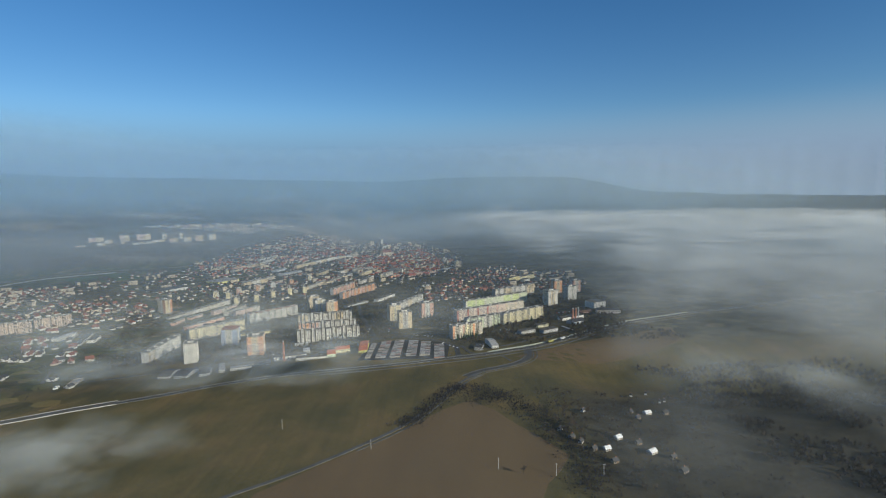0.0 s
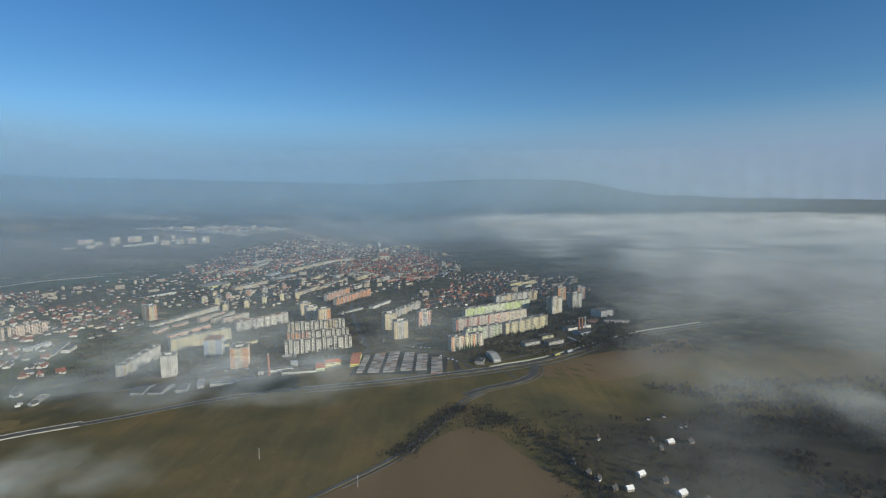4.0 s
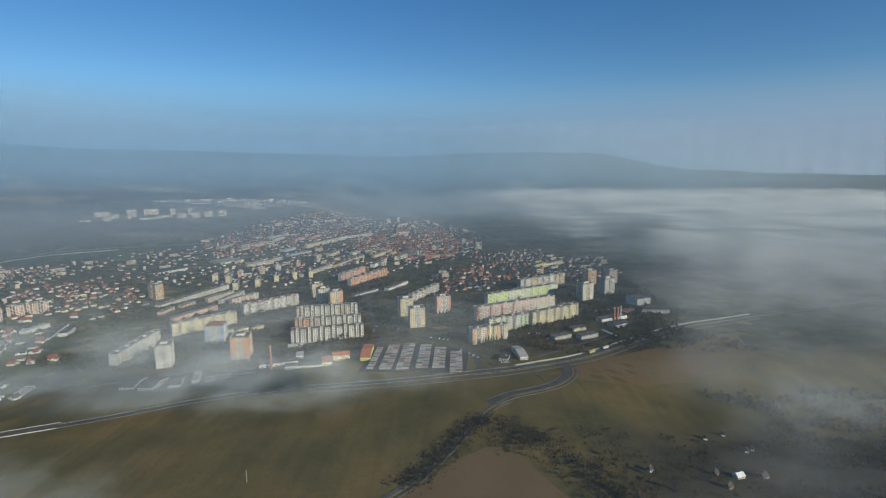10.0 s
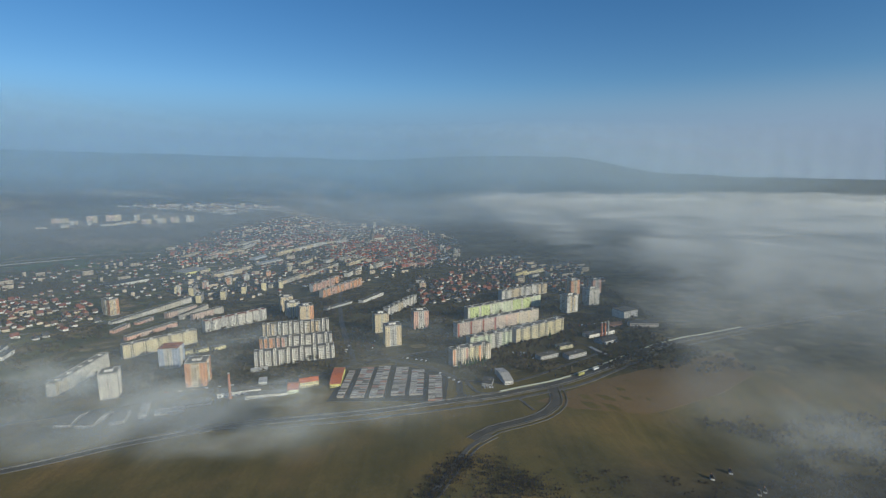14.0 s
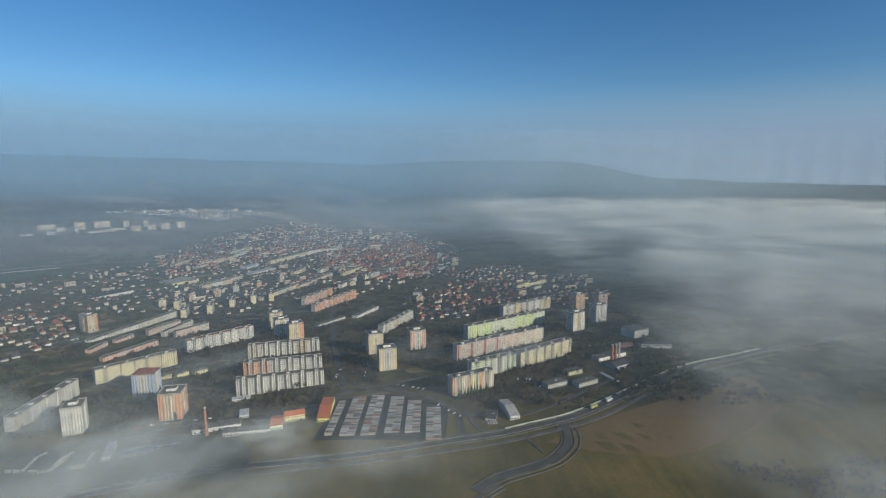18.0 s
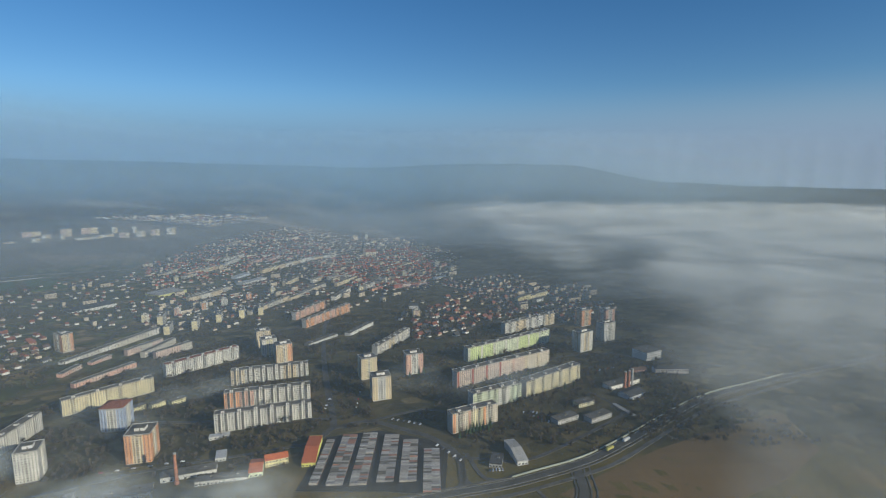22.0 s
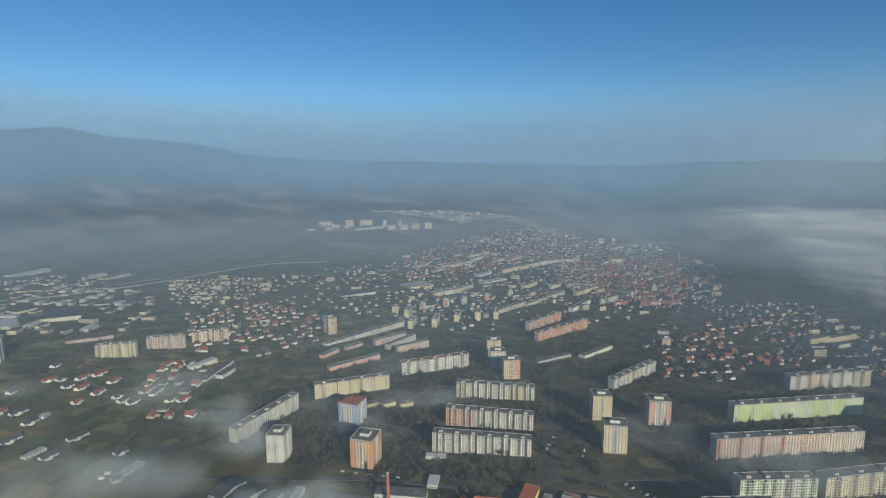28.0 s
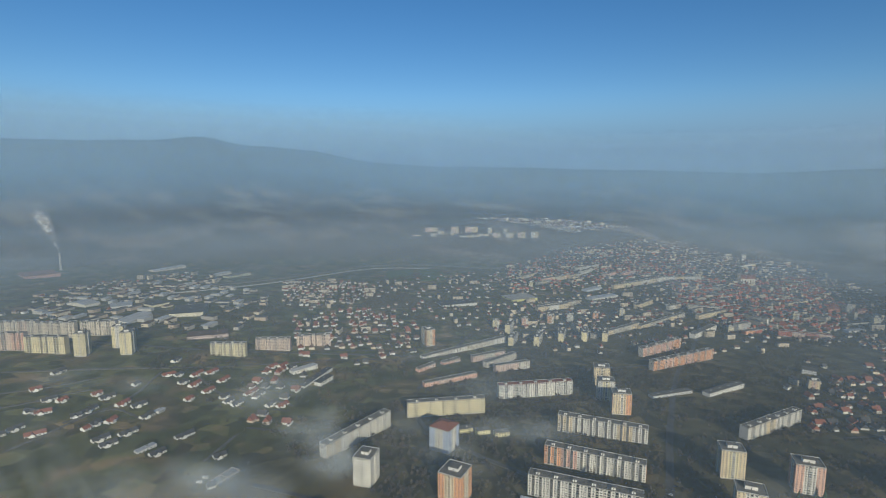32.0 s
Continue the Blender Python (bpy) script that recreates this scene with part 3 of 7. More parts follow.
def drift_edge(nt, a):
    """Fog lifted off the field: a ragged band between 95 and 165 m, thinning out towards both ends."""
    sep = nt.nodes.new("ShaderNodeSeparateXYZ")
    nt.links.new(nt.nodes.new("ShaderNodeNewGeometry").outputs["Position"], sep.inputs[0])
    x, y, z = sep.outputs
    wave = maths(nt, "MULTIPLY", maths(nt, "SUBTRACT", noise_at(nt, 0.007, 3), 0.5), 70.0)
    z = maths(nt, "ADD", z, wave)
    band = maths(nt, "MULTIPLY", maths(nt, "DIVIDE", maths(nt, "SUBTRACT", z, 95.0), 30.0, True), maths(nt, "DIVIDE", maths(nt, "SUBTRACT", 172.0, z), 40.0, True))
    ends = maths(nt, "MULTIPLY", maths(nt, "DIVIDE", maths(nt, "ADD", x, 560.0), 140.0, True), maths(nt, "DIVIDE", maths(nt, "SUBTRACT", 110.0, x), 260.0, True))
    return maths(nt, "MULTIPLY", maths(nt, "ADD", maths(nt, "MULTIPLY", a, 1.5), 0.5, True), maths(nt, "MULTIPLY", band, ends))


def drifting_fog():
    m = fog_mat("drifting_fog", 0.155, (0.36, 0.41, 0.46), 0.011, False, edge=drift_edge)
    for k in range(5):
        bm = bmesh.new()
        g = [[bm.verts.new((-580 + 30 * i, 535 + 20 * k + 9 * noise.noise((i * 0.3, j * 0.4, k)), 50 + 15 * j)) for j in range(11)] for i in range(29)]
        for i in range(28):
            for j in range(10):
                bm.faces.new((g[i][j], g[i + 1][j], g[i + 1][j + 1], g[i][j + 1])).smooth = True
        tagged(new("drifting_fog", mesh_of("drifting_fog", bm, m)), "ragged veil of morning fog drifting over the field", "fog", kind="stuff")


drifting_fog()


def bank_edge(nt, a):
    sep = nt.nodes.new("ShaderNodeSeparateXYZ")
    nt.links.new(nt.nodes.new("ShaderNodeNewGeometry").outputs["Position"], sep.inputs[0])
    x, y, z = sep.outputs
    # distance inside the bank's western rim, which leans towards the north-west far away
    def slide(y0, y1, v0, v1):
        r = nt.nodes.new("ShaderNodeMapRange")
        for i, v in zip((1, 2, 3, 4), (y0, y1, v0, v1)):
            r.inputs[i].default_value = v
        nt.links.new(y, r.inputs[0])
        return r.outputs[0]
    rim = maths(nt, "ADD", slide(300.0, 1300.0, -190.0, 0.0), slide(1500.0, 3300.0, 480.0, 120.0))
    inside = maths(nt, "DIVIDE", maths(nt, "SUBTRACT", x, maths(nt, "SUBTRACT", rim, 60.0)), 380.0)
    low = maths(nt, "DIVIDE", maths(nt, "SUBTRACT", 90.0, z), 70.0)
    s = maths(nt, "ADD", maths(nt, "MULTIPLY", a, 1.4), maths(nt, "ADD", inside, maths(nt, "MULTIPLY", low, 0.15)), True)
    s = maths(nt, "MULTIPLY", s, maths(nt, "ADD", maths(nt, "MULTIPLY", a, 1.2), 0.75, True))
    near = maths(nt, "DIVIDE", maths(nt, "SUBTRACT", y, 750.0), 900.0, True)
    dy = maths(nt, "SUBTRACT", y, 450.0)
    out = maths(nt, "SQRT", maths(nt, "ADD", maths(nt, "MULTIPLY", x, x), maths(nt, "MULTIPLY", dy, dy)))
    s = maths(nt, "MULTIPLY", s, maths(nt, "DIVIDE", maths(nt, "SUBTRACT", 4250.0, out), 700.0, True))
    s = maths(nt, "MULTIPLY", s, maths(nt, "DIVIDE", maths(nt, "SUBTRACT", y, 270.0), 200.0, True))
    return maths(nt, "MULTIPLY", maths(nt, "MULTIPLY", s, 0.8, True), maths(nt, "ADD", maths(nt, "MULTIPLY", near, 0.8), 0.2))


def fog_bank():
    m = fog_mat("fog_bank", 0.4, (0.56, 0.6, 0.63), 0.0045, False, edge=bank_edge)
    for k, z in enumerate((38, 54, 70, 86, 100, 112)):
        bm = bmesh.new()
        xs, ys = [-250 + 75 * i for i in range(56)], [250 + 80 * j for j in range(54)]
        g = [[bm.verts.new((x, y, z + 13 * noise.noise((x * 0.003, y * 0.003, k * 0.3)) + 6 * noise.noise((x * 0.009, y * 0.009, k * 0.5)))) for y in ys] for x in xs]
        for i in range(len(xs) - 1):
            for j in range(len(ys) - 1):
                if math.hypot(xs[i], ys[j] - 450) < 4250:
                    bm.faces.new((g[i][j], g[i + 1][j], g[i + 1][j + 1], g[i][j + 1])).smooth = True
        bmesh.ops.delete(bm, geom=[v for v in bm.verts if not v.link_faces], context="VERTS")
        tagged(new("fog_bank", mesh_of("fog_bank", bm, m)), "broad bank of pale fog filling the valley, with a flat top", "fog", kind="stuff")


fog_bank()


# ---- buildings ----
def frame_on(a, b, z):
    """Pose with x along a to b and y away from the viewer's side; returns it and the length."""
    a, b = Vector(a), Vector(b)
    d = b - a
    return pose(a.x, a.y, z, 0, 0, math.degrees(math.atan2(d.y, d.x))), d.length


def windows_mesh(L, floors, y, z0, fh, cols, face=-1, w=1.5, h=1.45, skip=()):
    """Windows of one facade: dark glass set in pale frames, standing 3 cm proud."""
    bm = bmesh.new()
    for f in range(floors):
        for c in range(cols):
            if c in skip:
                continue
            x = (c + 0.5) * L / cols
            z = z0 + f * fh + 0.9
            y0, y1 = (y - 0.03, y + 0.1) if face < 0 else (y - 0.1, y + 0.03)
            box(bm, x - w / 2 - 0.06, y0, z - 0.06, x + w / 2 + 0.06, y1, z + h + 0.06, 1)
            g0, g1 = (y - 0.05, y) if face < 0 else (y, y + 0.05)
            box(bm, x - w / 2, g0, z, x - 0.04, g1, z + h, 0)
            box(bm, x + 0.04, g0, z, x + w / 2, g1, z + h, 0)
    return bm


# near-black backing: the shade inside balconies and loggias, put into the colour
RECESS_SHADE = paint((0.055, 0.053, 0.05))
FRAME_WHITE = paint((0.66, 0.66, 0.64), 0.6)


def balcony_stack(x, w, floors, z0, fh, colour, root, y=0.0, out=1.1, shade_back=False):
    bm = bmesh.new()
    if shade_back:
        # flush panel on the wall, painted as the shade of a recess
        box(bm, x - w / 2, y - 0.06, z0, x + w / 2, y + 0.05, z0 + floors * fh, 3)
    for f in range(floors):
        z = z0 + f * fh
        box(bm, x - w / 2, y - out, z, x + w / 2, y + 0.05, z + 0.16, 1)
        box(bm, x - w / 2, y - out, z + 0.16, x + w / 2, y - out + 0.1, z + 1.1, 0)
        for s in (-1, 1):
            box(bm, x + s * w / 2 - 0.06, y - out, z + 0.16, x + s * w / 2 + 0.06, y + 0.05, z + fh, 1)
        box(bm, x - w / 2 + 0.3, y - 0.09, z + 0.2, x + w / 2 - 0.3, y + 0.05, z + 2.3, 2)
    return part("balcony_stack", bm, (paint(colour), paint(WHITE), GLASS, RECESS_SHADE), root)


def roof_hut(x, y, z, w, d, h, root, name="lift_housing"):
    bm = bmesh.new()
    box(bm, x - w / 2, y - d / 2, z, x + w / 2, y + d / 2, z + h, 0)
    box(bm, x - w / 2 - 0.2, y - d / 2 - 0.2, z + h, x + w / 2 + 0.2, y + d / 2 + 0.2, z + h + 0.25, 1)
    box(bm, x - 0.5, y - d / 2 - 0.05, z + 0.1, x + 0.5, y - d / 2 + 0.05, z + 2.1, 1)
    return part(name, bm, (paint((0.68, 0.66, 0.61)), ROOF_GREY), root)


def apartment_block(a, b, depth, height, floors, colours, label, style="mixed", huts=1, group="", roof=None, base_drop=3.0, end_colour=None, cols=None, accents=()):
    """A slab of flats: stair sections with their windows and balconies, flat roof with parapet and lift housings."""
    za = min(ground_z(*a), ground_z(*b))
    m, L = frame_on(a, b, za)
    root = tagged(new("apartment_block"), label, "apartment block", group)
    root.matrix_world = m
    n = len(colours)
    sl = L / n
    plinth = 1.2
    fh = (height - plinth - 0.9) / floors
    bm = bmesh.new()
    box(bm, 0.1, 0.1, -base_drop, L - 0.1, depth - 0.1, plinth)
    part("plinth", bm, CONCRETE, root)
    c = cols or max(4, round(sl / (3.8 if style == "plain" else 3.2)))
    for i, col in enumerate(colours):
        x0, x1 = i * sl, (i + 1) * sl
        gap = 0.5 if i else 0.0
        bm = bmesh.new()
        box(bm, x0 + gap, 0, plinth, x1, depth, height - 0.9)
        sec = part("stair_section", bm, paint(col), root)
        if style == "loggia":
            wcols = [k for k in range(c) if k % 2 == 0]
            bcols = [k for k in range(c) if k % 2]
        elif style == "mixed":
            bcols = [c // 2 - 1, c // 2] if i % 2 == 0 else [1, c - 2]
            wcols = [k for k in range(c) if k not in bcols]
        else:
            bcols, wcols = [], list(range(c))
        wb = windows_mesh(sl, floors, 0, plinth, fh, c, -1, min(1.75, sl / c * 0.5), 1.45, set(bcols))
        bmesh.ops.translate(wb, verts=wb.verts[:], vec=(x0, 0, 0))
        part("windows", wb, (GLASS, FRAME_WHITE), sec, kind="stuff")
        wb = windows_mesh(sl, floors, depth, plinth, fh, c, 1, min(1.75, sl / c * 0.5), 1.45)
        bmesh.ops.translate(wb, verts=wb.verts[:], vec=(x0, 0, 0))
        part("rear_windows", wb, (GLASS, FRAME_WHITE), sec, kind="stuff")
        for k in bcols:
            # loggia fronts take a darker colour, so projecting balconies read as shaded recesses
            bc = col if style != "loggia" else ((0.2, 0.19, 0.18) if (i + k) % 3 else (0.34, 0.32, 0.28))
            if style == "mixed" and col == WHITE:
                bc = GREY
            balcony_stack(x0 + (k + 0.5) * sl / c, sl / c * 0.86, floors, plinth, fh, bc, root, shade_back=True)
        if i < len(accents) and accents[i]:
            bm = bmesh.new()
            box(bm, x0 + 0.6, -0.16, plinth, x0 + 4.0, 0.02, height - 0.9)
            for f in range(floors):
                box(bm, x0 + 1.7, -0.2, plinth + f * fh + 1.0, x0 + 2.9, -0.1, plinth + f * fh + 2.2, 1)
            part("stair_strip", bm, (paint(accents[i]), GLASS), root)
        bm = bmesh.new()
        xe = (x0 + x1) / 2
        box(bm, xe - 1.6, -1.3, -base_drop * 0.3, xe + 1.6, 0.02, 2.6)
        part("entrance_porch", bm, CONCRETE, root)
        for h in range(huts):
            roof_hut(x0 + (h + 0.5) * sl / huts, depth * 0.4, height - 0.5, 3.8, 4.2, 2.5, root)
        if gap:
            bm = bmesh.new()
            box(bm, x0 - 0.05, 0.25, plinth, x0 + gap + 0.05, depth - 0.25, height - 0.95)
            part("joint", bm, ROOF_GREY, root)
    bm = bmesh.new()
    box(bm, -0.15, -0.15, height - 0.9, L + 0.15, depth + 0.15, height - 0.5)
    part("roof", bm, roof or ROOF_GREY, root)
    bm = bmesh.new()
    for q in ((-0.18, -0.18, L + 0.18, 0.12), (-0.18, depth - 0.12, L + 0.18, depth + 0.18), (-0.18, 0.12, 0.12, depth - 0.12), (L - 0.12, 0.12, L + 0.18, depth - 0.12)):
        box(bm, q[0], q[1], height - 0.52, q[2], q[3], height)
    part("parapet", bm, paint(GREY), root)
    ec = end_colour or colours[0]
    for x, s in ((0.0, -1), (L, 1)):
        bm = bmesh.new()
        box(bm, min(x, x + s * 0.14), 0.15, 0.2, max(x, x + s * 0.14), depth - 0.15, height - 0.95)
        part("gable_wall", bm, paint(ec), root)
    return root


def tower_block(corner, ex, w, d, height, floors, front, side, label, stripes=(), group="", base_drop=4.0, roof_colour=None, hat=False):
    """A point block: four faces with strips of panels and windows, a flat roof with its plant room."""
    ang = math.degrees(math.atan2(ex[1], ex[0]))
    root = tagged(new("tower_block"), label, "tower block", group)
    m = pose(corner[0], corner[1], 0, 0, 0, ang)
    pts = [m @ Vector(p) for p in ((0, 0, 0), (w, 0, 0), (w, d, 0), (0, d, 0))]
    z = min(ground_z(p.x, p.y) for p in pts)
    root.matrix_world = pose(corner[0], corner[1], z, 0, 0, ang)
    plinth = 2.6
    fh = (height - plinth - 1.0) / floors
    bm = bmesh.new()
    box(bm, 0.3, 0.3, -base_drop, w - 0.3, d - 0.3, plinth)
    part("plinth", bm, CONCRETE, root)
    bm = bmesh.new()
    box(bm, 0, 0, plinth, w, d, height - 1.0)
    core = part("core", bm, paint(side), root)
    for face in range(4):
        fl = w if face % 2 == 0 else d
        cols = 7
        cw = fl / cols
        turn = (Matrix.Identity(4), pose(w, 0, 0, 0, 0, 90), pose(w, d, 0, 0, 0, 180), pose(0, d, 0, 0, 0, 270))[face]
        for c0, c1, col in ((0, 2, front), (2, 5, stripes[0] if stripes else front), (5, 7, front if len(stripes) < 2 else stripes[1])):
            bm = bmesh.new()
            box(bm, c0 * cw + 0.05, -0.22, plinth, c1 * cw - 0.05, 0.02, height - 1.0)
            p = part("facade_strip", bm, paint(col), root)
            p.matrix_local = turn
        wb = windows_mesh(fl, floors, -0.22, plinth, fh, cols, -1, cw * 0.42, 1.3, {3})
        p = part("windows", wb, (GLASS, FRAME_WHITE), core, kind="stuff")
        p.matrix_local = turn
        bs = balcony_stack(3.5 * cw, cw * 0.9, floors, plinth, fh, WHITE if sum(front) > 1.2 else SAND, root, -0.22, 0.7)
        bs.matrix_local = turn
    bm = bmesh.new()
    box(bm, -0.3, -0.3, height - 1.0, w + 0.3, d + 0.3, height - 0.45)
    part("roof", bm, ROOF_GREY, root)
    bm = bmesh.new()
    for q in ((-0.32, -0.32, w + 0.32, 0.05), (-0.32, d - 0.05, w + 0.32, d + 0.32), (-0.32, 0.05, 0.05, d - 0.05), (w - 0.05, 0.05, w + 0.32, d - 0.05)):
        box(bm, q[0], q[1], height - 0.47, q[2], q[3], height + 0.2)
    part("parapet", bm, paint(roof_colour or GREY), root)
    if hat:
        bm = bmesh.new()
        h0, h1 = height + 0.2, height + 4.6
        v = [(-0.9, -0.9, h0), (w + 0.9, -0.9, h0), (w + 0.9, d + 0.9, h0), (-0.9, d + 0.9, h0)]
        r = [(w * 0.32, d * 0.5, h1), (w * 0.68, d * 0.5, h1)]
        poly(bm, (v[0], v[1], r[1], r[0]))
        poly(bm, (v[2], v[3], r[0], r[1]))
        poly(bm, (v[1], v[2], r[1]))
        poly(bm, (v[3], v[0], r[0]))
        poly(bm, (v[3], v[2], v[1], v[0]))
        part("hipped_roof", bm, ROOF_RED, root, "red-brown hipped roof")
    else:
        roof_hut(w * 0.5, d * 0.5, height - 0.45, w * 0.42, d * 0.34, 3.4, root, "plant_room")
        roof_hut(w * 0.5, d * 0.78, height - 0.45, w * 0.16, d * 0.12, 1.6, root, "vent_shaft")
    return root


def low_building(a, b, depth, height, wall, label, category="building", name="low_building", roof=None, roof_kind="flat", floors=1, cols=6, roof_rise=3.0, group="", wing=False):
    """A low building with a row of windows on each long side and a flat, gabled or sloping roof."""
    z = min(ground_z(*a), ground_z(*b))
    m, L = frame_on(a, b, z)
    root = tagged(new(name), label, category, group)
    root.matrix_world = m
    bm = bmesh.new()
    box(bm, 0, 0, -2.5, L, depth, height)
    u = L * 0.3 - 2.0
    if roof_kind == "gable":
        for x, d in ((0, 0.3), (L - 0.3, 0.3)):
            lo, hi = [[bm.verts.new(p) for p in ((q, 0, height), (q, depth, height), (q, depth / 2, height + roof_rise - 0.3))] for q in (x, x + d)]
            bm.faces.new(lo)
            bm.faces.new(hi)
    if wing:
        box(bm, u, -3.5, -2.5, u + 6.5, 0.2, height)
        poly(bm, ((u, -3.48, height), (u + 6.5, -3.48, height), (u + 3.25, -3.48, height + roof_rise - 0.7)))
    body = part("walls", bm, paint(wall), root)
    fh = height / floors
    for y, face in ((0, -1), (depth, 1)):
        wb = windows_mesh(L, floors, y, 0, fh, cols, face, min(2.4, L / cols * 0.6), min(1.5, fh * 0.45))
        part("windows", wb, (GLASS, FRAME_WHITE), body, kind="stuff")
    bm = bmesh.new()
    if roof_kind == "flat":
        box(bm, -0.3, -0.3, height, L + 0.3, depth + 0.3, height + 0.45)
    else:
        e = 0.5
        h0, h1 = height - 0.1, height + roof_rise
        if roof_kind == "gable":
            # two tiled slopes with open ends, and a cross gable over the wing
            A = []
            for i in ((0, 1, 5, 4), (2, 3, 4, 5)):
                A.append([((-e, L + e, L + e, -e, -e, L + e)[j], (-e, -e, depth + e, depth + e, depth / 2, depth / 2)[j], (h0, h0, h0, h0, h1, h1)[j]) for j in i])
            if wing:
                A += [[(u - 0.4, 0.3, h0), (u - 0.4, -4.0, h0), (u + 3.25, -4.0, h1 - 0.5), (u + 3.25, depth / 2, h1 - 0.5)], [(u + 6.9, -4.0, h0), (u + 6.9, 0.3, h0), (u + 3.25, depth / 2, h1 - 0.5), (u + 3.25, -4.0, h1 - 0.5)]]
            for quad in A:
                top, low = [[bm.verts.new((p[0], p[1], p[2] - t)) for p in quad] for t in (0, 0.25)]
                bm.faces.new(top)
                bm.faces.new(low[::-1])
                for i in range(4):
                    bm.faces.new((top[i], low[i], low[(i + 1) % 4], top[(i + 1) % 4]))
        else:
            A = [(-e, -e, h0), (L + e, -e, h0), (L + e, depth + e, h0), (-e, depth + e, h0), (depth * 0.4, depth / 2, h1), (L - depth * 0.4, depth / 2, h1)]
            for ids in ((0, 1, 5, 4), (2, 3, 4, 5), (3, 0, 4), (1, 2, 5), (3, 2, 1, 0)):
                poly(bm, [A[i] for i in ids])
    part("roof", bm, roof or ROOF_GREY, root)
    if roof_kind == "flat" and L > 12:
        for k in range(max(1, int(L / 22))):
            roof_hut(L * (k + 0.5) / max(1, int(L / 22)) + 2, depth * 0.55, height + 0.45, 1.8, 1.4, 0.9, root, "roof_vent")
    return root


SAND_PINK, SAND_PALE = (0.64, 0.5, 0.4), (0.68, 0.6, 0.47)
# large panel blocks of the estate
C_ROWS = [
    ((-262.8, 964.2), (-151.4, 995.9), -15.0, [WHITE] * 6, "long grey-white panel apartment block with dark loggias"),
    ((-279.8, 1038.5), (-168.6, 1064.9), -12.6, [ORANGE, SALMON, WHITE, WHITE, WHITE, WHITE], "panel apartment block, one third painted orange, the rest grey-white"),
    ((-306.7, 1134.4), (-194.5, 1164.9), -20.6, [SAND, WHITE, WHITE, WHITE, SAND, WHITE], "long beige and grey panel apartment block with loggias"),
]
for a, b, g0, cols, lab in C_ROWS:
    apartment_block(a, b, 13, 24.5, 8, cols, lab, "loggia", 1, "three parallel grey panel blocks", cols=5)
BLOCKS = [
    ((28.4, 923.8), (84.1, 951.8), 13, 25, 8, [SAND_PALE, CREAM, SAND_PALE], "cream and orange panel apartment block beside fir trees", "mixed"),
    ((57, 982), (124.2, 1016), 13, 25, 8, [PALE_GREEN, PALE_GREEN, WHITE, PALE_GREEN], "pale green panel apartment block", "mixed"),
    ((132.3, 1021.6), (223.1, 1084.3), 13, 25, 8, [CREAM, CREAM, CREAM, CREAM], "pale yellow panel apartment block with dark balcony strips", "mixed"),
    ((40.8, 1068.6), (194.5, 1159.9), 13, 25, 8, [SAND_PINK] * 5 + [SAND_PALE] * 2, "long beige panel block with rust-red stair strips", "plain"),
    ((65.4, 1187.1), (223.5, 1286.6), 13, 25, 8, [LIME, LIME, PALE_GREEN, PALE_GREEN, LIME, LIME, PALE_GREEN], "long panel block in white, lime and leaf green", "plain"),
    ((150.4, 1348), (266.9, 1427.3), 13, 25, 8, [WHITE, SAND, WHITE, WHITE, SAND], "white and beige panel apartment block", "mixed"),
    ((-504.5, 1046.1), (-423, 1130), 12, 24, 8, [CREAM, CREAM, CREAM, CREAM], "pale yellow panel apartment block with white balconies", "mixed"),
    ((-434.8, 1191.1), (-348.5, 1282.9), 13, 24, 8, [WHITE, GREY, WHITE, WHITE, GREY], "white panel block under a red-brown roof", "mixed"),
    ((-501, 890), (-504, 1009), 13, 24, 8, [SAND, WHITE, WHITE, WHITE, WHITE], "white panel apartment block half hidden in fog", "mixed"),
    ((-92, 1254), (-39.2, 1365.4), 12, 20, 6, [WHITE, WHITE, SAND, WHITE, WHITE, WHITE], "white panel apartment block with rows of lift housings", "mixed"),
    ((-275, 1490), (-199.9, 1640), 12, 22, 7, [ORANGE, SALMON, ORANGE, SALMON, ORANGE, ORANGE], "long orange and pink panel apartment block", "mixed"),
    ((-318, 1570), (-272, 1690), 12, 22, 7, [SALMON, SALMON, SALMON, ORANGE], "pink panel apartment block", "mixed"),
]
for a, b, d, h, f, cols, lab, style in BLOCKS:
    apartment_block(a, b, d, h, f, cols, lab, style, 1, "panel blocks of the estate", roof=ROOF_RED if "red-brown roof" in lab else None, end_colour=GREY, accents=[RUST] * 4 + [SALMON, SAND, SAND] if "rust-red" in lab else [WHITE] * 7 if "lime" in lab else [ORANGE, SALMON, ORANGE] if "cream and orange" in lab else ())

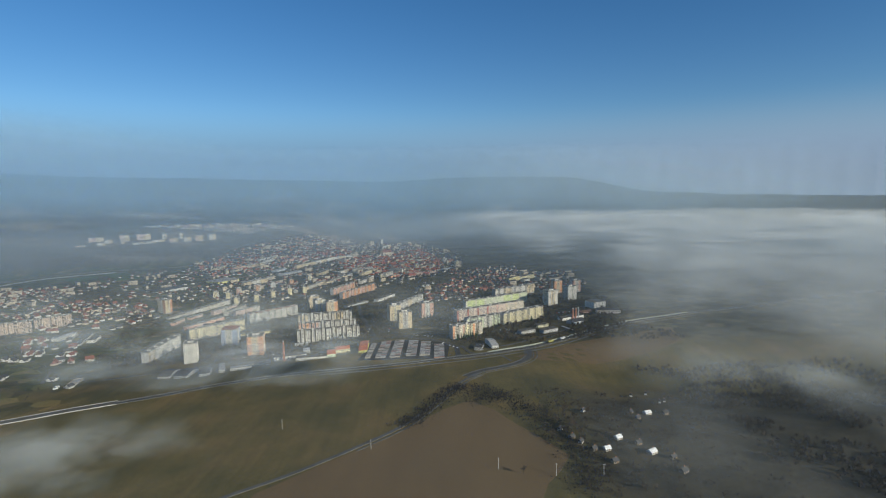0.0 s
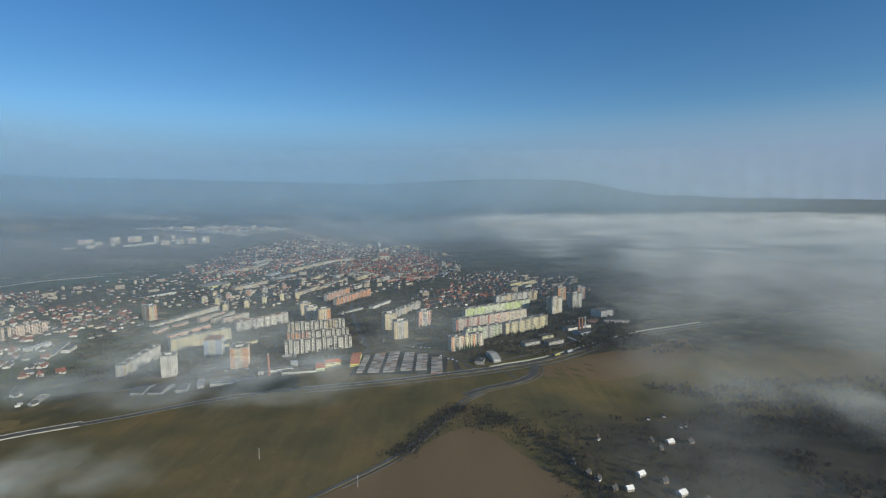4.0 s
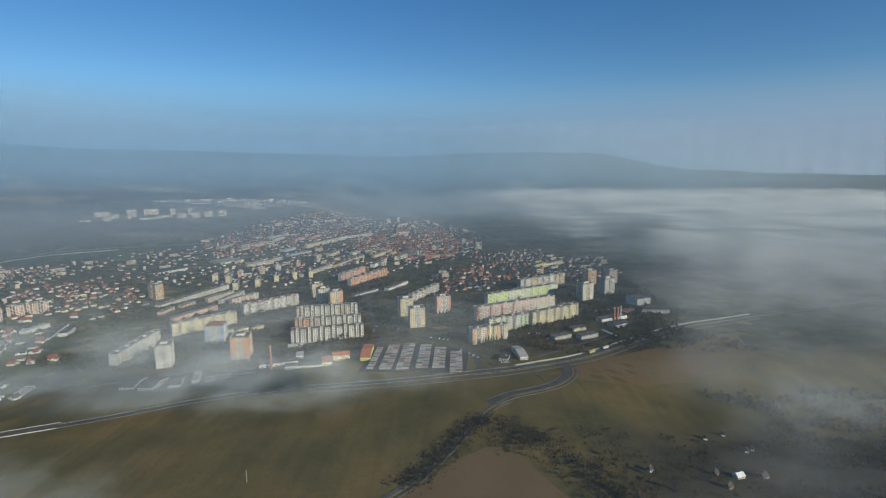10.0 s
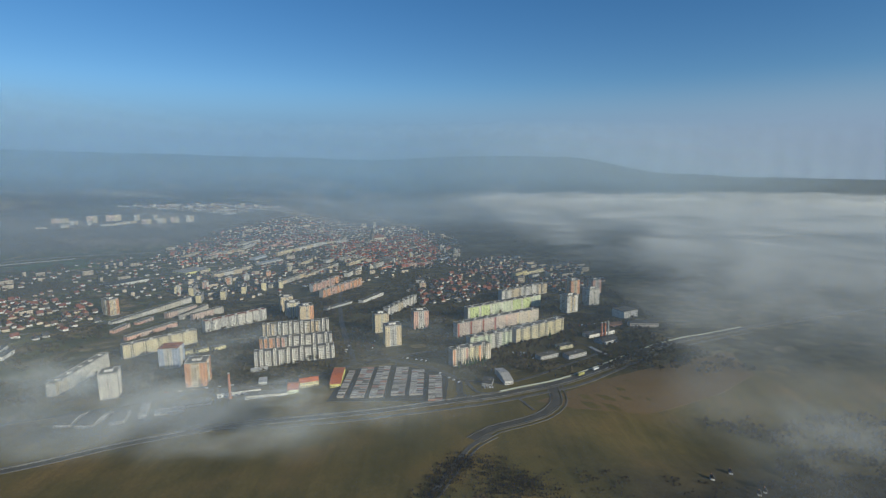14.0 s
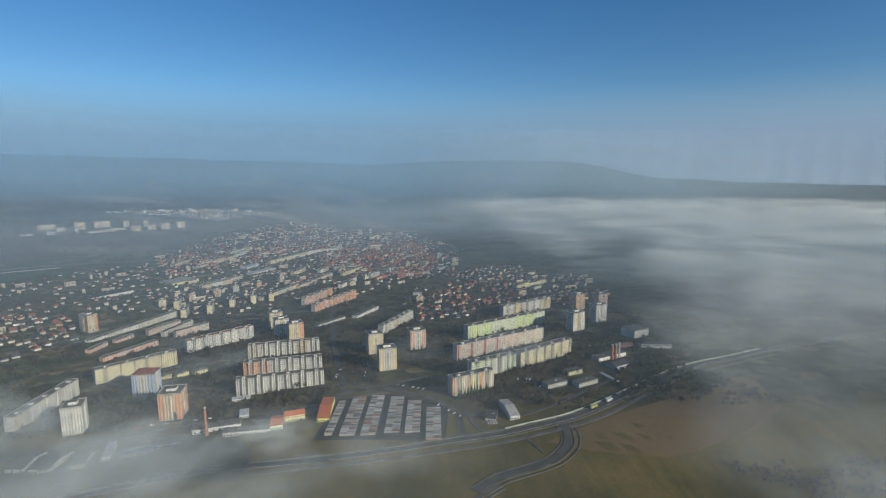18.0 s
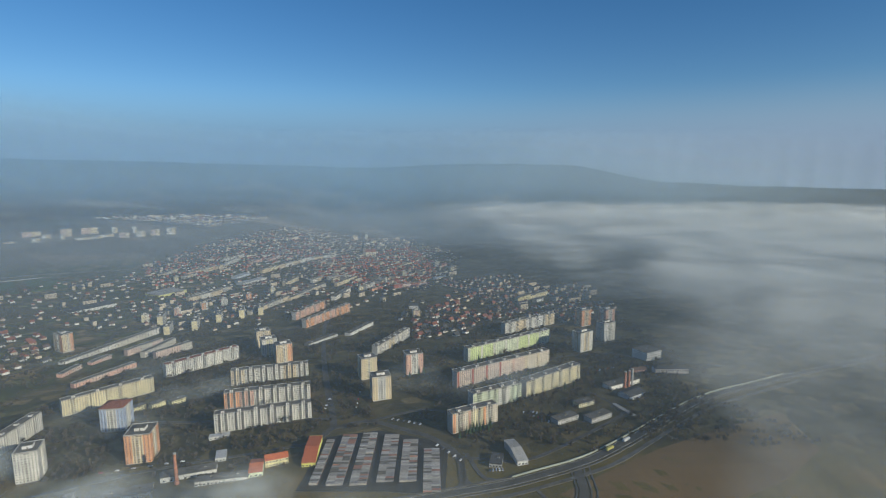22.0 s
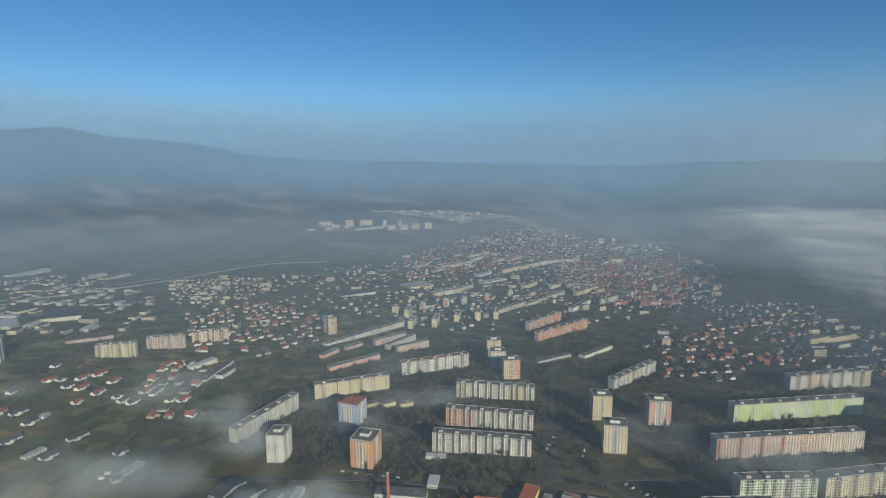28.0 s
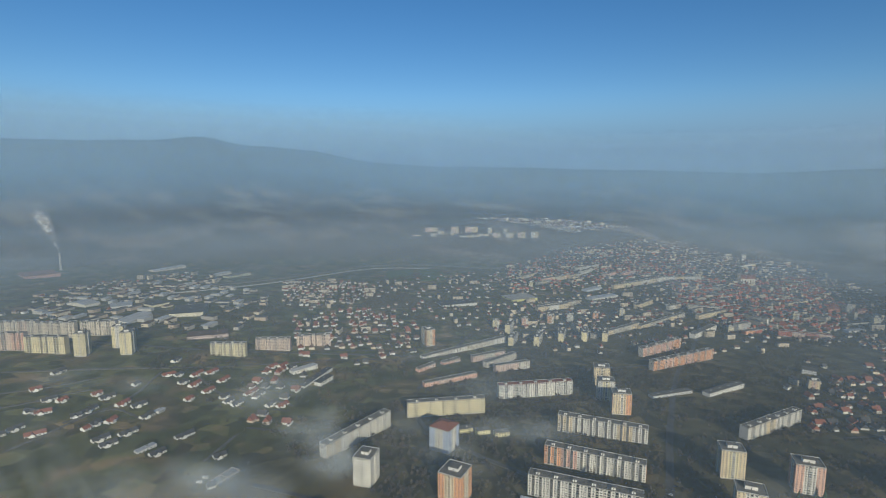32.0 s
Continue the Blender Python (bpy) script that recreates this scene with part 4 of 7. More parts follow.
TOWERS = [
    ((-428, 866), (18.4, 7), 21, 25, 36, 12, WHITE, WHITE, (WHITE,), "white tower block rising out of the fog", 0),
    ((-331.5, 895.5), (25, 4.5), 26, 28, 36, 12, ORANGE, SALMON, (SAND, ORANGE), "orange tower block with yellow balcony strips", 0),
    ((-415, 986), (30, 3), 28, 27, 33, 11, BLUE, BLUE, (WHITE, BLUE), "pale blue tower block under a red hipped roof", 1),
    ((-103.7, 1125.4), (24.4, 10), 25, 22, 36, 12, SAND, SAND, (CREAM, SAND), "sand-coloured tower block with cream balconies", 0),
    ((-76.9, 1037.5), (26, 7), 26, 22, 36, 12, SAND, SAND, (WHITE, SAND), "beige tower block with white balconies", 0),
    ((-34.7, 1137.5), (28, 9), 27, 22, 35, 12, SALMON, SALMON, (WHITE, SALMON), "salmon pink and white tower block", 0),
    ((-266.3, 1237.2), (26, 13), 27, 22, 35, 12, SAND, SAND, (SAND, ORANGE), "beige and orange tower block", 0),
    ((-304, 1278), (26, 13), 26, 22, 35, 12, WHITE, WHITE, (CREAM, WHITE), "cream-white tower block between two beige ones", 0),
]
TOWERS += [
    ((-336, 1345), (26, 13), 26, 22, 35, 12, SAND, SAND, (SAND, SAND), "beige tower block with a flat roof", 0),
    ((314.9, 1391.5), (23, 11), 25, 22, 36, 12, ORANGE, ORANGE, (SAND, ORANGE), "ochre orange tower block", 0),
    ((261.6, 1215.3), (26, 15), 29, 20, 36, 12, WHITE, GREY, (SAND, WHITE), "white tower block with a beige strip", 0),
    ((323, 1276.9), (25, 13), 28, 20, 36, 12, WHITE, GREY, (WHITE, WHITE), "white tower block at the edge of the fog", 0),
    ((367.5, 1400.4), (25, 13), 26, 20, 34, 12, SALMON, GREY, (WHITE, SALMON), "white and red tower block at the edge of the fog", 0),
]
for c, ex, w, d, h, f, front, side, st, lab, hat in TOWERS:
    tower_block(c, ex, w, d, h, f, front, side, lab, st, "tower blocks of the estate", hat=bool(hat))


# ---- fields, roads, bridge ----
drape("field_1", [(-152, 424), (-100, 474), (-58, 514), (-22, 553), (10, 590), (41, 613), (66, 580), (84, 538), (104, 500), (123, 458), (108, 430), (94, 411), (60, 330), (20, 240), (-190, 240)], FIELD, "brown ploughed field with tractor lines", "field", 0.14)
drape("field_2", [(120.1, 790.5), (160, 770), (240, 770), (344.7, 811.3), (413, 857.2), (434.1, 950.7), (337.8, 913.9), (243.3, 867.6), (171.4, 824.3)], FIELD, "brown stubble field beside the bypass", "field", 0.14)
BYPASS = [(-1500, 300), (-900, 480), (-700, 565), (-526, 641), (-478, 665), (-446, 676), (-384, 702), (-314, 737), (-235, 763), (-160, 774), (-86, 782), (-31, 791), (26, 803), (85, 816), (151.7, 843.4), (189.5, 866.5), (236, 901.6), (288.2, 943.4), (346.3, 988.2), (402.9, 1020.9), (456.9, 1042.4), (529.1, 1074.8), (632.7, 1113.3), (982, 1236.9), (1621.5, 1386)]
ribbon("bypass_road", BYPASS, 10.5, STREET, "dark asphalt bypass road curving past the estate", "road", 0.6)
ribbon("verge_1", BYPASS[:14], 2.6, PALE_ROAD, "pale gravel verge beside the bypass", "road verge", 0.75, 0.9, -8.2)
ribbon("verge_2", BYPASS[12:], 1.6, PALE_ROAD, "pale gravel strip beside the bypass", "road verge", 0.75, 0.9, 8.4)
ribbon("old_road", [(-174, 757), (-86, 765), (-31, 773), (26, 783), (85, 796), (151.7, 822.5), (197, 847.5), (243.3, 883.8), (295.5, 925.6), (353.7, 968.2), (412.5, 999.9), (529.1, 1052.9)], 5.0, PALE_ROAD, "narrow worn road running beside the bypass", "road", 0.5)
for k, off in enumerate((-4.9, 4.9)):
    ribbon("edge_line", BYPASS, 0.25, paint((0.5, 0.5, 0.48), 0.6), "white painted edge line of the road", "road marking", 0.64, 0.08, off)
ribbon("noise_barrier", BYPASS[13:22], 0.8, paint((0.3, 0.32, 0.27)), "pale concrete barrier along the bypass", "barrier", 1.9, 2.1, -8.0)
TRACK = [(-520, 130), (-400, 235), (-290, 330), (-230, 380), (-171, 425), (-133, 452), (-83, 497), (-33, 551), (1, 615), (22, 661), (40, 694), (60, 712)]
ribbon("field_track", TRACK, 5.0, PALE_ROAD, "pale dirt track leading to the junction", "road", 0.5)
ribbon("track_rut", [(p[0] + 6, p[1] - 4) for p in TRACK[6:]], 2.2, PALE_ROAD, "faint second wheel track beside the dirt road", "road", 0.45)
MID_LOOP = [(40, 706), (63, 727), (89, 738), (115, 751), (134, 772), (144.6, 795.1), (147.6, 826.2), (150.6, 844.3)]
ribbon("slip_road_1", MID_LOOP, 9.0, STREET, "curved slip road of the junction", "road", 0.5)
ribbon("slip_road_2", [(101, 801), (113, 766)], 3.0, PALE_ROAD, "short pale ramp inside the junction", "road", 0.5)
for off in (-6.5, 6.5, 12.0):
    ribbon("loop_kerb", MID_LOOP, 1.5, PALE_ROAD, "pale gravel shoulder of the slip road", "road verge", 0.55, 0.7, off)
STREETS = [
    ([(-134, 924), (-119, 957), (-122, 988), (-150, 1095), (-189, 1259), (-235, 1500), (-250, 1700), (-290, 2000)], 9.0),
    ([(-119, 957), (-78, 975), (-34, 948), (6, 916), (32, 871), (36, 820), (60, 800)], 8.0),
    ([(-78, 972), (-50, 985), (-9, 1001), (27, 989)], 5.0),
    ([(-134, 924), (-200, 905), (-300, 880), (-420, 830), (-520, 800)], 6.0),
    ([(32, 871), (60, 862), (105, 856), (181.3, 909.4), (253.7, 969.7)], 5.0),
    ([(32, 878), (36, 835), (28, 806)], 5.0),
    ([(41, 877), (56, 825), (86, 818)], 4.5),
]
STREETS += [([(223.6, 1034.4), (239.1, 992), (243.3, 958.8)], 3.2), ([(-122, 988), (-260, 1000), (-360, 1010), (-470, 1040), (-560, 1130), (-640, 1330), (-700, 1500)], 7.0), ([(-640, 1330), (-400, 1420), (-260, 1560)], 6.0), ([(120.1, 1130.9), (201.9, 1188.3), (306.1, 1207.9), (369.7, 1152.1), (455.8, 1128.3)], 5.5), ([(-640, 1330), (-820, 1160), (-980, 1010), (-1250, 820), (-1600, 640)], 7.0), ([(30, 1000), (110, 1045), (201.9, 1102.5), (264.1, 1143.1)], 4.5)]
for pts, w in STREETS:
    ribbon("street", pts, w, STREET, "grey asphalt street through the estate", "road", 0.5)
ribbon("paved_path", [(241.2, 993.1), (253.7, 953.4)], 5.5, CONCRETE, "broad pale concrete path", "path", 0.6)


def viaduct():
    """The raised western end of the bypass: deck, parapets and piers over the hollow."""
    root = tagged(new("viaduct"), "concrete road viaduct with paired piers and pale parapets", "bridge")
    pts = [Vector(p) for p in ((-640, 592), (-590, 613), (-526, 641), (-478, 665), (-430, 684))]
    bm = bmesh.new()
    for a, b in zip(pts, pts[1:]):
        d = (b - a).normalized()
        s = Vector((d.y, -d.x)) * 6.6
        za, zb = ground_z(*a) + 0.95, ground_z(*b) + 0.95
        v = [(a - s, za), (b - s, zb), (b + s, zb), (a + s, za)]
        poly(bm, [(*p, z) for p, z in v])
        poly(bm, [(*p, z - 1.1) for p, z in reversed(v)])
    part("deck", bm, STREET, root, "grey asphalt deck")
    for sgn in (-1, 1):
        bm = bmesh.new()
        for a, b in zip(pts, pts[1:]):
            d = (b - a).normalized()
            o = Vector((d.y, -d.x)) * 6.7 * sgn
            w = Vector((d.y, -d.x)) * 0.3
            za, zb = ground_z(*a), ground_z(*b)
            lo = [(a + o - w, za - 0.4), (b + o - w, zb - 0.4), (b + o + w, zb - 0.4), (a + o + w, za - 0.4)]
            bot = [bm.verts.new((*p, z)) for p, z in lo]
            top = [bm.verts.new((*p, z + 1.9)) for p, z in lo]
            bm.faces.new(top)
            bm.faces.new(bot[::-1])
            for i in range(4):
                bm.faces.new((bot[i], bot[(i + 1) % 4], top[(i + 1) % 4], top[i]))
        part("parapet", bm, CONCRETE, root)
    for k in range(5):
        u = k / 4 * (len(pts) - 1.001)
        i = int(u)
        p = pts[i].lerp(pts[i + 1], u - i)
        d = (pts[i + 1] - pts[i]).normalized()
        for sgn in (-1, 1):
            q = p + Vector((d.y, -d.x)) * 4.0 * sgn
            bm = bmesh.new()
            box(bm, q.x - 0.8, q.y - 0.8, ground_z(*q) - 9, q.x + 0.8, q.y + 0.8, ground_z(*q) + 0.2)
            part("pier", bm, CONCRETE, root)
    return root


viaduct()


# ---- garages and low buildings by the ring road ----
GAR = [paint(c) for c in ((0.3, 0.28, 0.26), (0.36, 0.33, 0.29), (0.3, 0.15, 0.11), (0.42, 0.4, 0.37), (0.24, 0.23, 0.23))]


def garage_mesh(k, w, d):
    bm = bmesh.new()
    box(bm, 0, 0, -1.5, d, w, 2.6, 0)
    box(bm, -0.2, 0.05, 2.6, d + 0.2, w - 0.05, 2.85 + 0.05 * (k % 3), 1)
    box(bm, -0.06, 0.4, 0.05, 0.04, w - 0.4, 2.2, 2)
    box(bm, d - 0.04, 0.4, 0.05, d + 0.06, w - 0.4, 2.2, 2)
    return mesh_of("garage", bm, GAR[k % 5], (GAR[0], GAR[3], ROOF_GREY, GAR[1], GAR[2], GAR[4], GAR[0])[k % 7], paint(((0.2, 0.1, 0.07), (0.12, 0.14, 0.16), (0.28, 0.26, 0.22))[k % 3]))


drape("garage_yard", [(-128, 822), (-120, 936), (-60, 946), (0, 915), (22, 890), (16, 800), (-40, 812)], YARD, "dark wet asphalt lanes between the garage rows", "yard", 0.3)
GARAGE = [garage_mesh(k, 3.4, 8.2) for k in range(10)]
random.seed(5)
ROWS = [(-100, 935, 828, 2), (-76.5, 937, 826, 2), (-50.5, 930, 829, 2), (-28, 915, 827, 2), (-4.5, 892, 806, 2), (-117, 925, 831, 1)]
for x, y1, y0, wide in ROWS:
    row = tagged(new("garage_row"), "long row of lock-up garages with patched flat roofs", "garage row", "garage rows by the ring road")
    xm, ym = x + 8, (y0 + y1) / 2
    row.matrix_world = pose(x, y0, ground_z(x, y0))
    slope = (ground_z(x, y1) - ground_z(x, y0)) / (y1 - y0)
    n = int((y1 - y0) / 3.45)
    for side in range(wide):
        for i in range(n):
            if random.random() < 0.02:
                continue
            g = new("garage", random.choice(GARAGE))
            g.parent = row
            g.location = (side * 8.3, i * 3.45, slope * i * 3.45 + random.uniform(-0.12, 0.12))
LOW = [
    ((-172, 872), (-150, 880), 14, 7.5, (0.68, 0.6, 0.3), "cream school wing under an orange sheet roof", ROOF_ORANGE, "gable", 2, 7),
    ((-183, 853), (-170, 856), 26, 5.5, (0.6, 0.66, 0.45), "pale green wing under an orange sheet roof", ROOF_ORANGE, "gable", 1, 3),
    ((-133, 868), (-119, 869), 58, 5.0, (0.7, 0.66, 0.15), "long yellow hall under a red sheet roof", ROOF_ORANGE, "gable", 1, 4),
    ((-319, 817), (-271, 831), 16, 5.0, (0.5, 0.5, 0.48), "grey workshop with a flat roof", None, "flat", 1, 12),
    ((-272, 852), (-222, 868), 14, 5.5, (0.66, 0.66, 0.62), "white depot building with a dark roof", None, "flat", 1, 8),
    ((-233, 842), (-183, 850), 12, 5.0, (0.6, 0.6, 0.56), "long pale depot building", None, "flat", 1, 14),
    ((-430, 786), (-412, 786), 34, 4.5, (0.45, 0.45, 0.44), "long grey shed", ROOF_SLATE, "gable", 1, 4),
]
LOW += [
    ((-404, 783), (-384, 782), 36, 4.5, (0.5, 0.5, 0.48), "long shed with a grey roof", ROOF_SLATE, "gable", 1, 4),
    ((-366, 786), (-352, 790), 30, 4.5, (0.5, 0.5, 0.48), "long grey storage shed", ROOF_SLATE, "gable", 1, 4),
    ((-342, 800), (-334, 803), 34, 4.0, (0.6, 0.6, 0.58), "narrow pale shed", CONCRETE, "flat", 1, 3),
    ((-326, 806), (-296, 815), 9, 4.0, (0.6, 0.6, 0.58), "low pale workshop", CONCRETE, "flat", 1, 7),
    ((153.7, 933.8), (182.3, 948.7), 13, 6.0, (0.5, 0.49, 0.46), "grey two-storey nursery building", None, "flat", 2, 8),
    ((192.6, 980.7), (215.3, 992.3), 12, 6.0, (0.66, 0.62, 0.4), "cream two-storey nursery building", None, "flat", 2, 7),
    ((194.7, 935.4), (224.6, 952.5), 13, 6.0, (0.5, 0.49, 0.47), "grey two-storey pavilion", None, "flat", 2, 9),
]
LOW += [
    ((253.7, 1038.7), (304, 1064.9), 16, 6.0, (0.68, 0.67, 0.63), "white boiler house beside two brick chimneys", None, "flat", 1, 8),
    ((353.7, 1158.9), (384.6, 1175), 30, 14.0, (0.7, 0.69, 0.65), "white four-storey office block with grey sides", None, "flat", 4, 8),
    ((342, 1098.5), (391.1, 1096.2), 16, 8.0, (0.5, 0.46, 0.43), "long grey building under a dark hipped roof", ROOF_SLATE, "hip", 2, 14),
    ((311.3, 1106.3), (333.5, 1111.1), 10, 4.0, (0.4, 0.22, 0.18), "small red-brown shed", ROOF_BROWN, "gable", 1, 5),
    ((266.2, 1001), (293.4, 1018.2), 20, 5.5, (0.5, 0.52, 0.55), "blue-grey sheet metal hall", ROOF_SLATE, "gable", 1, 6),
    ((91, 845), (102, 847), 44, 5.0, (0.6, 0.6, 0.58), "shop hall with a pale sheet roof", CONCRETE, "gable", 1, 3),
    ((62, 846), (74, 843), 22, 4.0, (0.4, 0.4, 0.39), "low grey shop pavilion", ROOF_SLATE, "flat", 1, 4),
]
LOW += [
    ((226.7, 1648.1), (266.2, 1690.1), 14, 15.0, (0.66, 0.58, 0.3), "yellow school block", None, "flat", 4, 10),
    ((266.2, 1690.1), (325.1, 1751.6), 14, 12.0, (0.66, 0.6, 0.38), "long cream school wing", None, "flat", 3, 14),
    ((274.6, 1652.6), (297.7, 1676.2), 14, 8.0, (0.66, 0.66, 0.6), "white gymnasium beside the school", None, "flat", 2, 6),
    ((-163, 1401), (-125, 1484), 14, 8.0, (0.7, 0.69, 0.64), "white two-storey school with window bands", None, "flat", 2, 16),
    ((-235, 1340), (-190, 1405), 12, 5.0, (0.42, 0.42, 0.41), "low grey school pavilion", None, "flat", 1, 10),
    ((-410, 1047), (-399, 1062), 11, 6.0, (0.68, 0.62, 0.32), "pale yellow kindergarten pavilion", None, "flat", 2, 5),
    ((-388, 1057), (-377, 1072), 11, 6.0, (0.68, 0.62, 0.32), "pale yellow kindergarten pavilion", None, "flat", 2, 5),
]
LOW += [
    ((-365, 1066), (-352, 1081), 11, 6.0, (0.68, 0.62, 0.32), "pale yellow kindergarten pavilion", None, "flat", 2, 5),
    ((-232, 890), (-222, 893), 18, 4.0, (0.5, 0.52, 0.5), "small grey bus shelter building", ROOF_METAL, "flat", 1, 3),
    ((-262, 945), (-240, 952), 8, 3.5, (0.6, 0.6, 0.57), "low white utility building", ROOF_METAL, "flat", 1, 5),
]
for a, b, d, h, wall, lab, roof, kind, fl, cols in LOW:
    lab = lab if len(lab.split()) > 3 else lab + " beside the road"
    low_building(a, b, d, h, wall, lab, "hall" if "hall" in lab or "shed" in lab or "depot" in lab else "building", roof=roof, roof_kind=kind, floors=fl, cols=cols, roof_rise=3.2, group="kindergarten pavilions" if "kindergarten" in lab else "")


def brick_chimney(x, y, h, r0, r1, label, mat=None):
    root = tagged(new("chimney"), label, "chimney")
    root.location = (x, y, ground_z(x, y))
    bm = bmesh.new()
    lathe(bm, [(r0 * 1.25, -1), (r0 * 1.25, 3), (r0, 3.2), (r1, h - 1.2)], 14)
    part("shaft", bm, mat or BRICK, root)
    bm = bmesh.new()
    lathe(bm, [(r1 + 0.05, h - 1.4), (r1 * 1.25, h - 0.9), (r1 * 1.25, h)], 14)
    part("cap", bm, CONCRETE, root)
    return root


brick_chimney(-254, 849, 34, 1.9, 1.2, "tall slender brick chimney of the depot")
for x, y in ((276.7, 1048.5), (283.5, 1052.1), (290.3, 1057.7)):
    brick_chimney(x, y, 24, 1.8, 1.5, "red brick chimney of the boiler house", BRICK if x < 284 else CONCRETE)


# ---- the town ----
TAKEN = []


def keep_clear(a, b, depth, pad=7.0):
    a, b = Vector(a), Vector(b)
    n = max(2, int((b - a).length / 10))
    d = (b - a).normalized()
    back = Vector((-d.y, d.x)) * depth / 2
    for i in range(n + 1):
        p = a.lerp(b, i / n) + back
        TAKEN.append((p.x, p.y, depth / 2 + pad))


for spec in BLOCKS + C_ROWS:
    keep_clear(spec[0], spec[1], 13)
for spec in LOW:
    keep_clear(spec[0], spec[1], spec[2])
for spec in TOWERS:
    TAKEN.append((spec[0][0] + 10, spec[0][1] + 12, 22))
for pts, w in STREETS:
    for q in smooth_line(pts, 8):
        TAKEN.append((q.x, q.y, w / 2 + 6))
PINKISH = (0.58, 0.44, 0.37)
DULL = (0.5, 0.47, 0.4)
TOWN_BLOCKS = [
    ((-666, 1280), (-601, 1499), 12, 15, 5, [WHITE, DULL, WHITE, DULL, DULL, WHITE], "long pale five-storey apartment block"),
    ((-580, 1334), (-548, 1405), 11, 14, 4, [PINKISH, DULL, PINKISH], "dull pink four-storey apartment block"),
    ((-539, 1319), (-522, 1405), 11, 14, 4, [DULL, DULL, DULL], "grey-beige four-storey apartment block"),
    ((-511, 1306), (-472, 1368), 11, 15, 5, [PINKISH, PINKISH, DULL], "grey-pink five-storey apartment block"),
    ((-624, 1217), (-620, 1263), 10, 9, 3, [SALMON, PINKISH], "low salmon three-storey housing row"),
    ((-613, 1279), (-603, 1321), 10, 9, 3, [SALMON, PINKISH], "low salmon three-storey housing row"),
    ((-568, 1165), (-523, 1261), 11, 10, 3, [SALMON, PINKISH, SALMON, SALMON], "long low salmon-coloured housing row"),
    ((-1335, 765), (-1285, 811), 13, 32, 10, [SAND_PALE, SAND_PALE, SAND_PINK, SAND_PALE], "long beige and pink panel block at the western edge"),
    ((-1275, 809), (-1223, 857), 13, 32, 10, [SAND_PALE, SAND_PALE, SAND_PALE, SAND_PALE], "long beige panel block at the western edge"),
    ((-1234, 871), (-1186, 918), 13, 31, 10, [SAND_PALE, SAND_PALE, SAND_PALE], "beige and pink panel block at the western edge"),
    ((-1221, 739), (-1191, 768), 13, 34, 10, [SAND_PINK, SALMON], "salmon-coloured panel apartment block"),
]
TOWN_BLOCKS += [
    ((-1181, 765), (-1124, 810), 13, 34, 10, [CREAM, CREAM, CREAM], "pale yellow panel apartment block"),
    ((-956, 993), (-904, 1033), 13, 28, 8, [CREAM, CREAM, CREAM, CREAM], "cream panel apartment block with balconies"),
    ((-930, 1073), (-878, 1116), 13, 27, 8, [SAND_PINK, SAND_PINK, SAND_PINK, SAND_PINK], "pink panel apartment block"),
    ((-895, 1146), (-850, 1197), 13, 26, 8, [SAND_PINK, SAND_PINK, SAND_PINK], "orange-pink panel apartment block"),
    ((-627, 2294), (-524, 2566), 12, 17, 5, [SAND, CREAM, SAND, WHITE, SAND, WHITE], "long cream apartment block near the old town"),
    ((-524, 2566), (-409, 2666), 12, 17, 5, [WHITE, SAND, WHITE, DULL], "long pale apartment block near the old town"),
    ((-452, 1650), (-399, 1821), 11, 13, 4, [DULL, SAND, DULL, DULL, SAND], "long grey-beige four-storey block"),
    ((-391, 1805), (-333, 2006), 11, 13, 4, [SAND, DULL, DULL, SAND, DULL], "long sand-coloured four-storey block"),
    ((-346, 2099), (-268, 2129), 12, 17, 5, [DULL, PINKISH, DULL], "grey-pink apartment block"),
    ((-263, 1788), (-238, 1904), 14, 14, 4, [WHITE, WHITE, WHITE], "white four-storey school building"),
    ((-173, 1898), (-144, 1939), 13, 10, 3, [ORANGE, RUST], "bright orange-red municipal building"),
]
TOWN_BLOCKS += [
    ((-296, 2001), (-249, 2117), 12, 14, 4, [SAND, CREAM, SAND], "cream four-storey apartment block"),
    ((-110, 1932), (-8, 1963), 13, 13, 4, [RUST, PINKISH, RUST, PINKISH], "long red-brown building with a tiled roof"),
    ((-690, 1844), (-666, 1905), 12, 14, 4, [SAND, SAND, DULL], "beige four-storey apartment block"),
    ((-656, 1905), (-633, 1975), 12, 14, 4, [DULL, SAND, DULL], "grey-beige four-storey apartment block"),
    ((-682, 1816), (-631, 1920), 12, 16, 5, [SAND, WHITE, SAND], "sand-coloured apartment block"),
    ((-872, 2229), (-832, 2392), 12, 16, 5, [SALMON, SAND, SALMON], "pink and sand apartment block"),
    ((-878, 2556), (-838, 2708), 12, 16, 5, [WHITE, WHITE], "small white apartment block"),
]
for a, b, d, h, f, cols, lab in TOWN_BLOCKS:
    lab = lab if len(lab.split()) > 3 else lab + " in the town"
    apartment_block(a, b, d, h, f, cols, lab, "plain" if h < 20 else "mixed", 0 if h < 20 else 1, "apartment blocks of the town", roof=ROOF_RED if "tiled" in lab else None, cols=5)
    keep_clear(a, b, d)
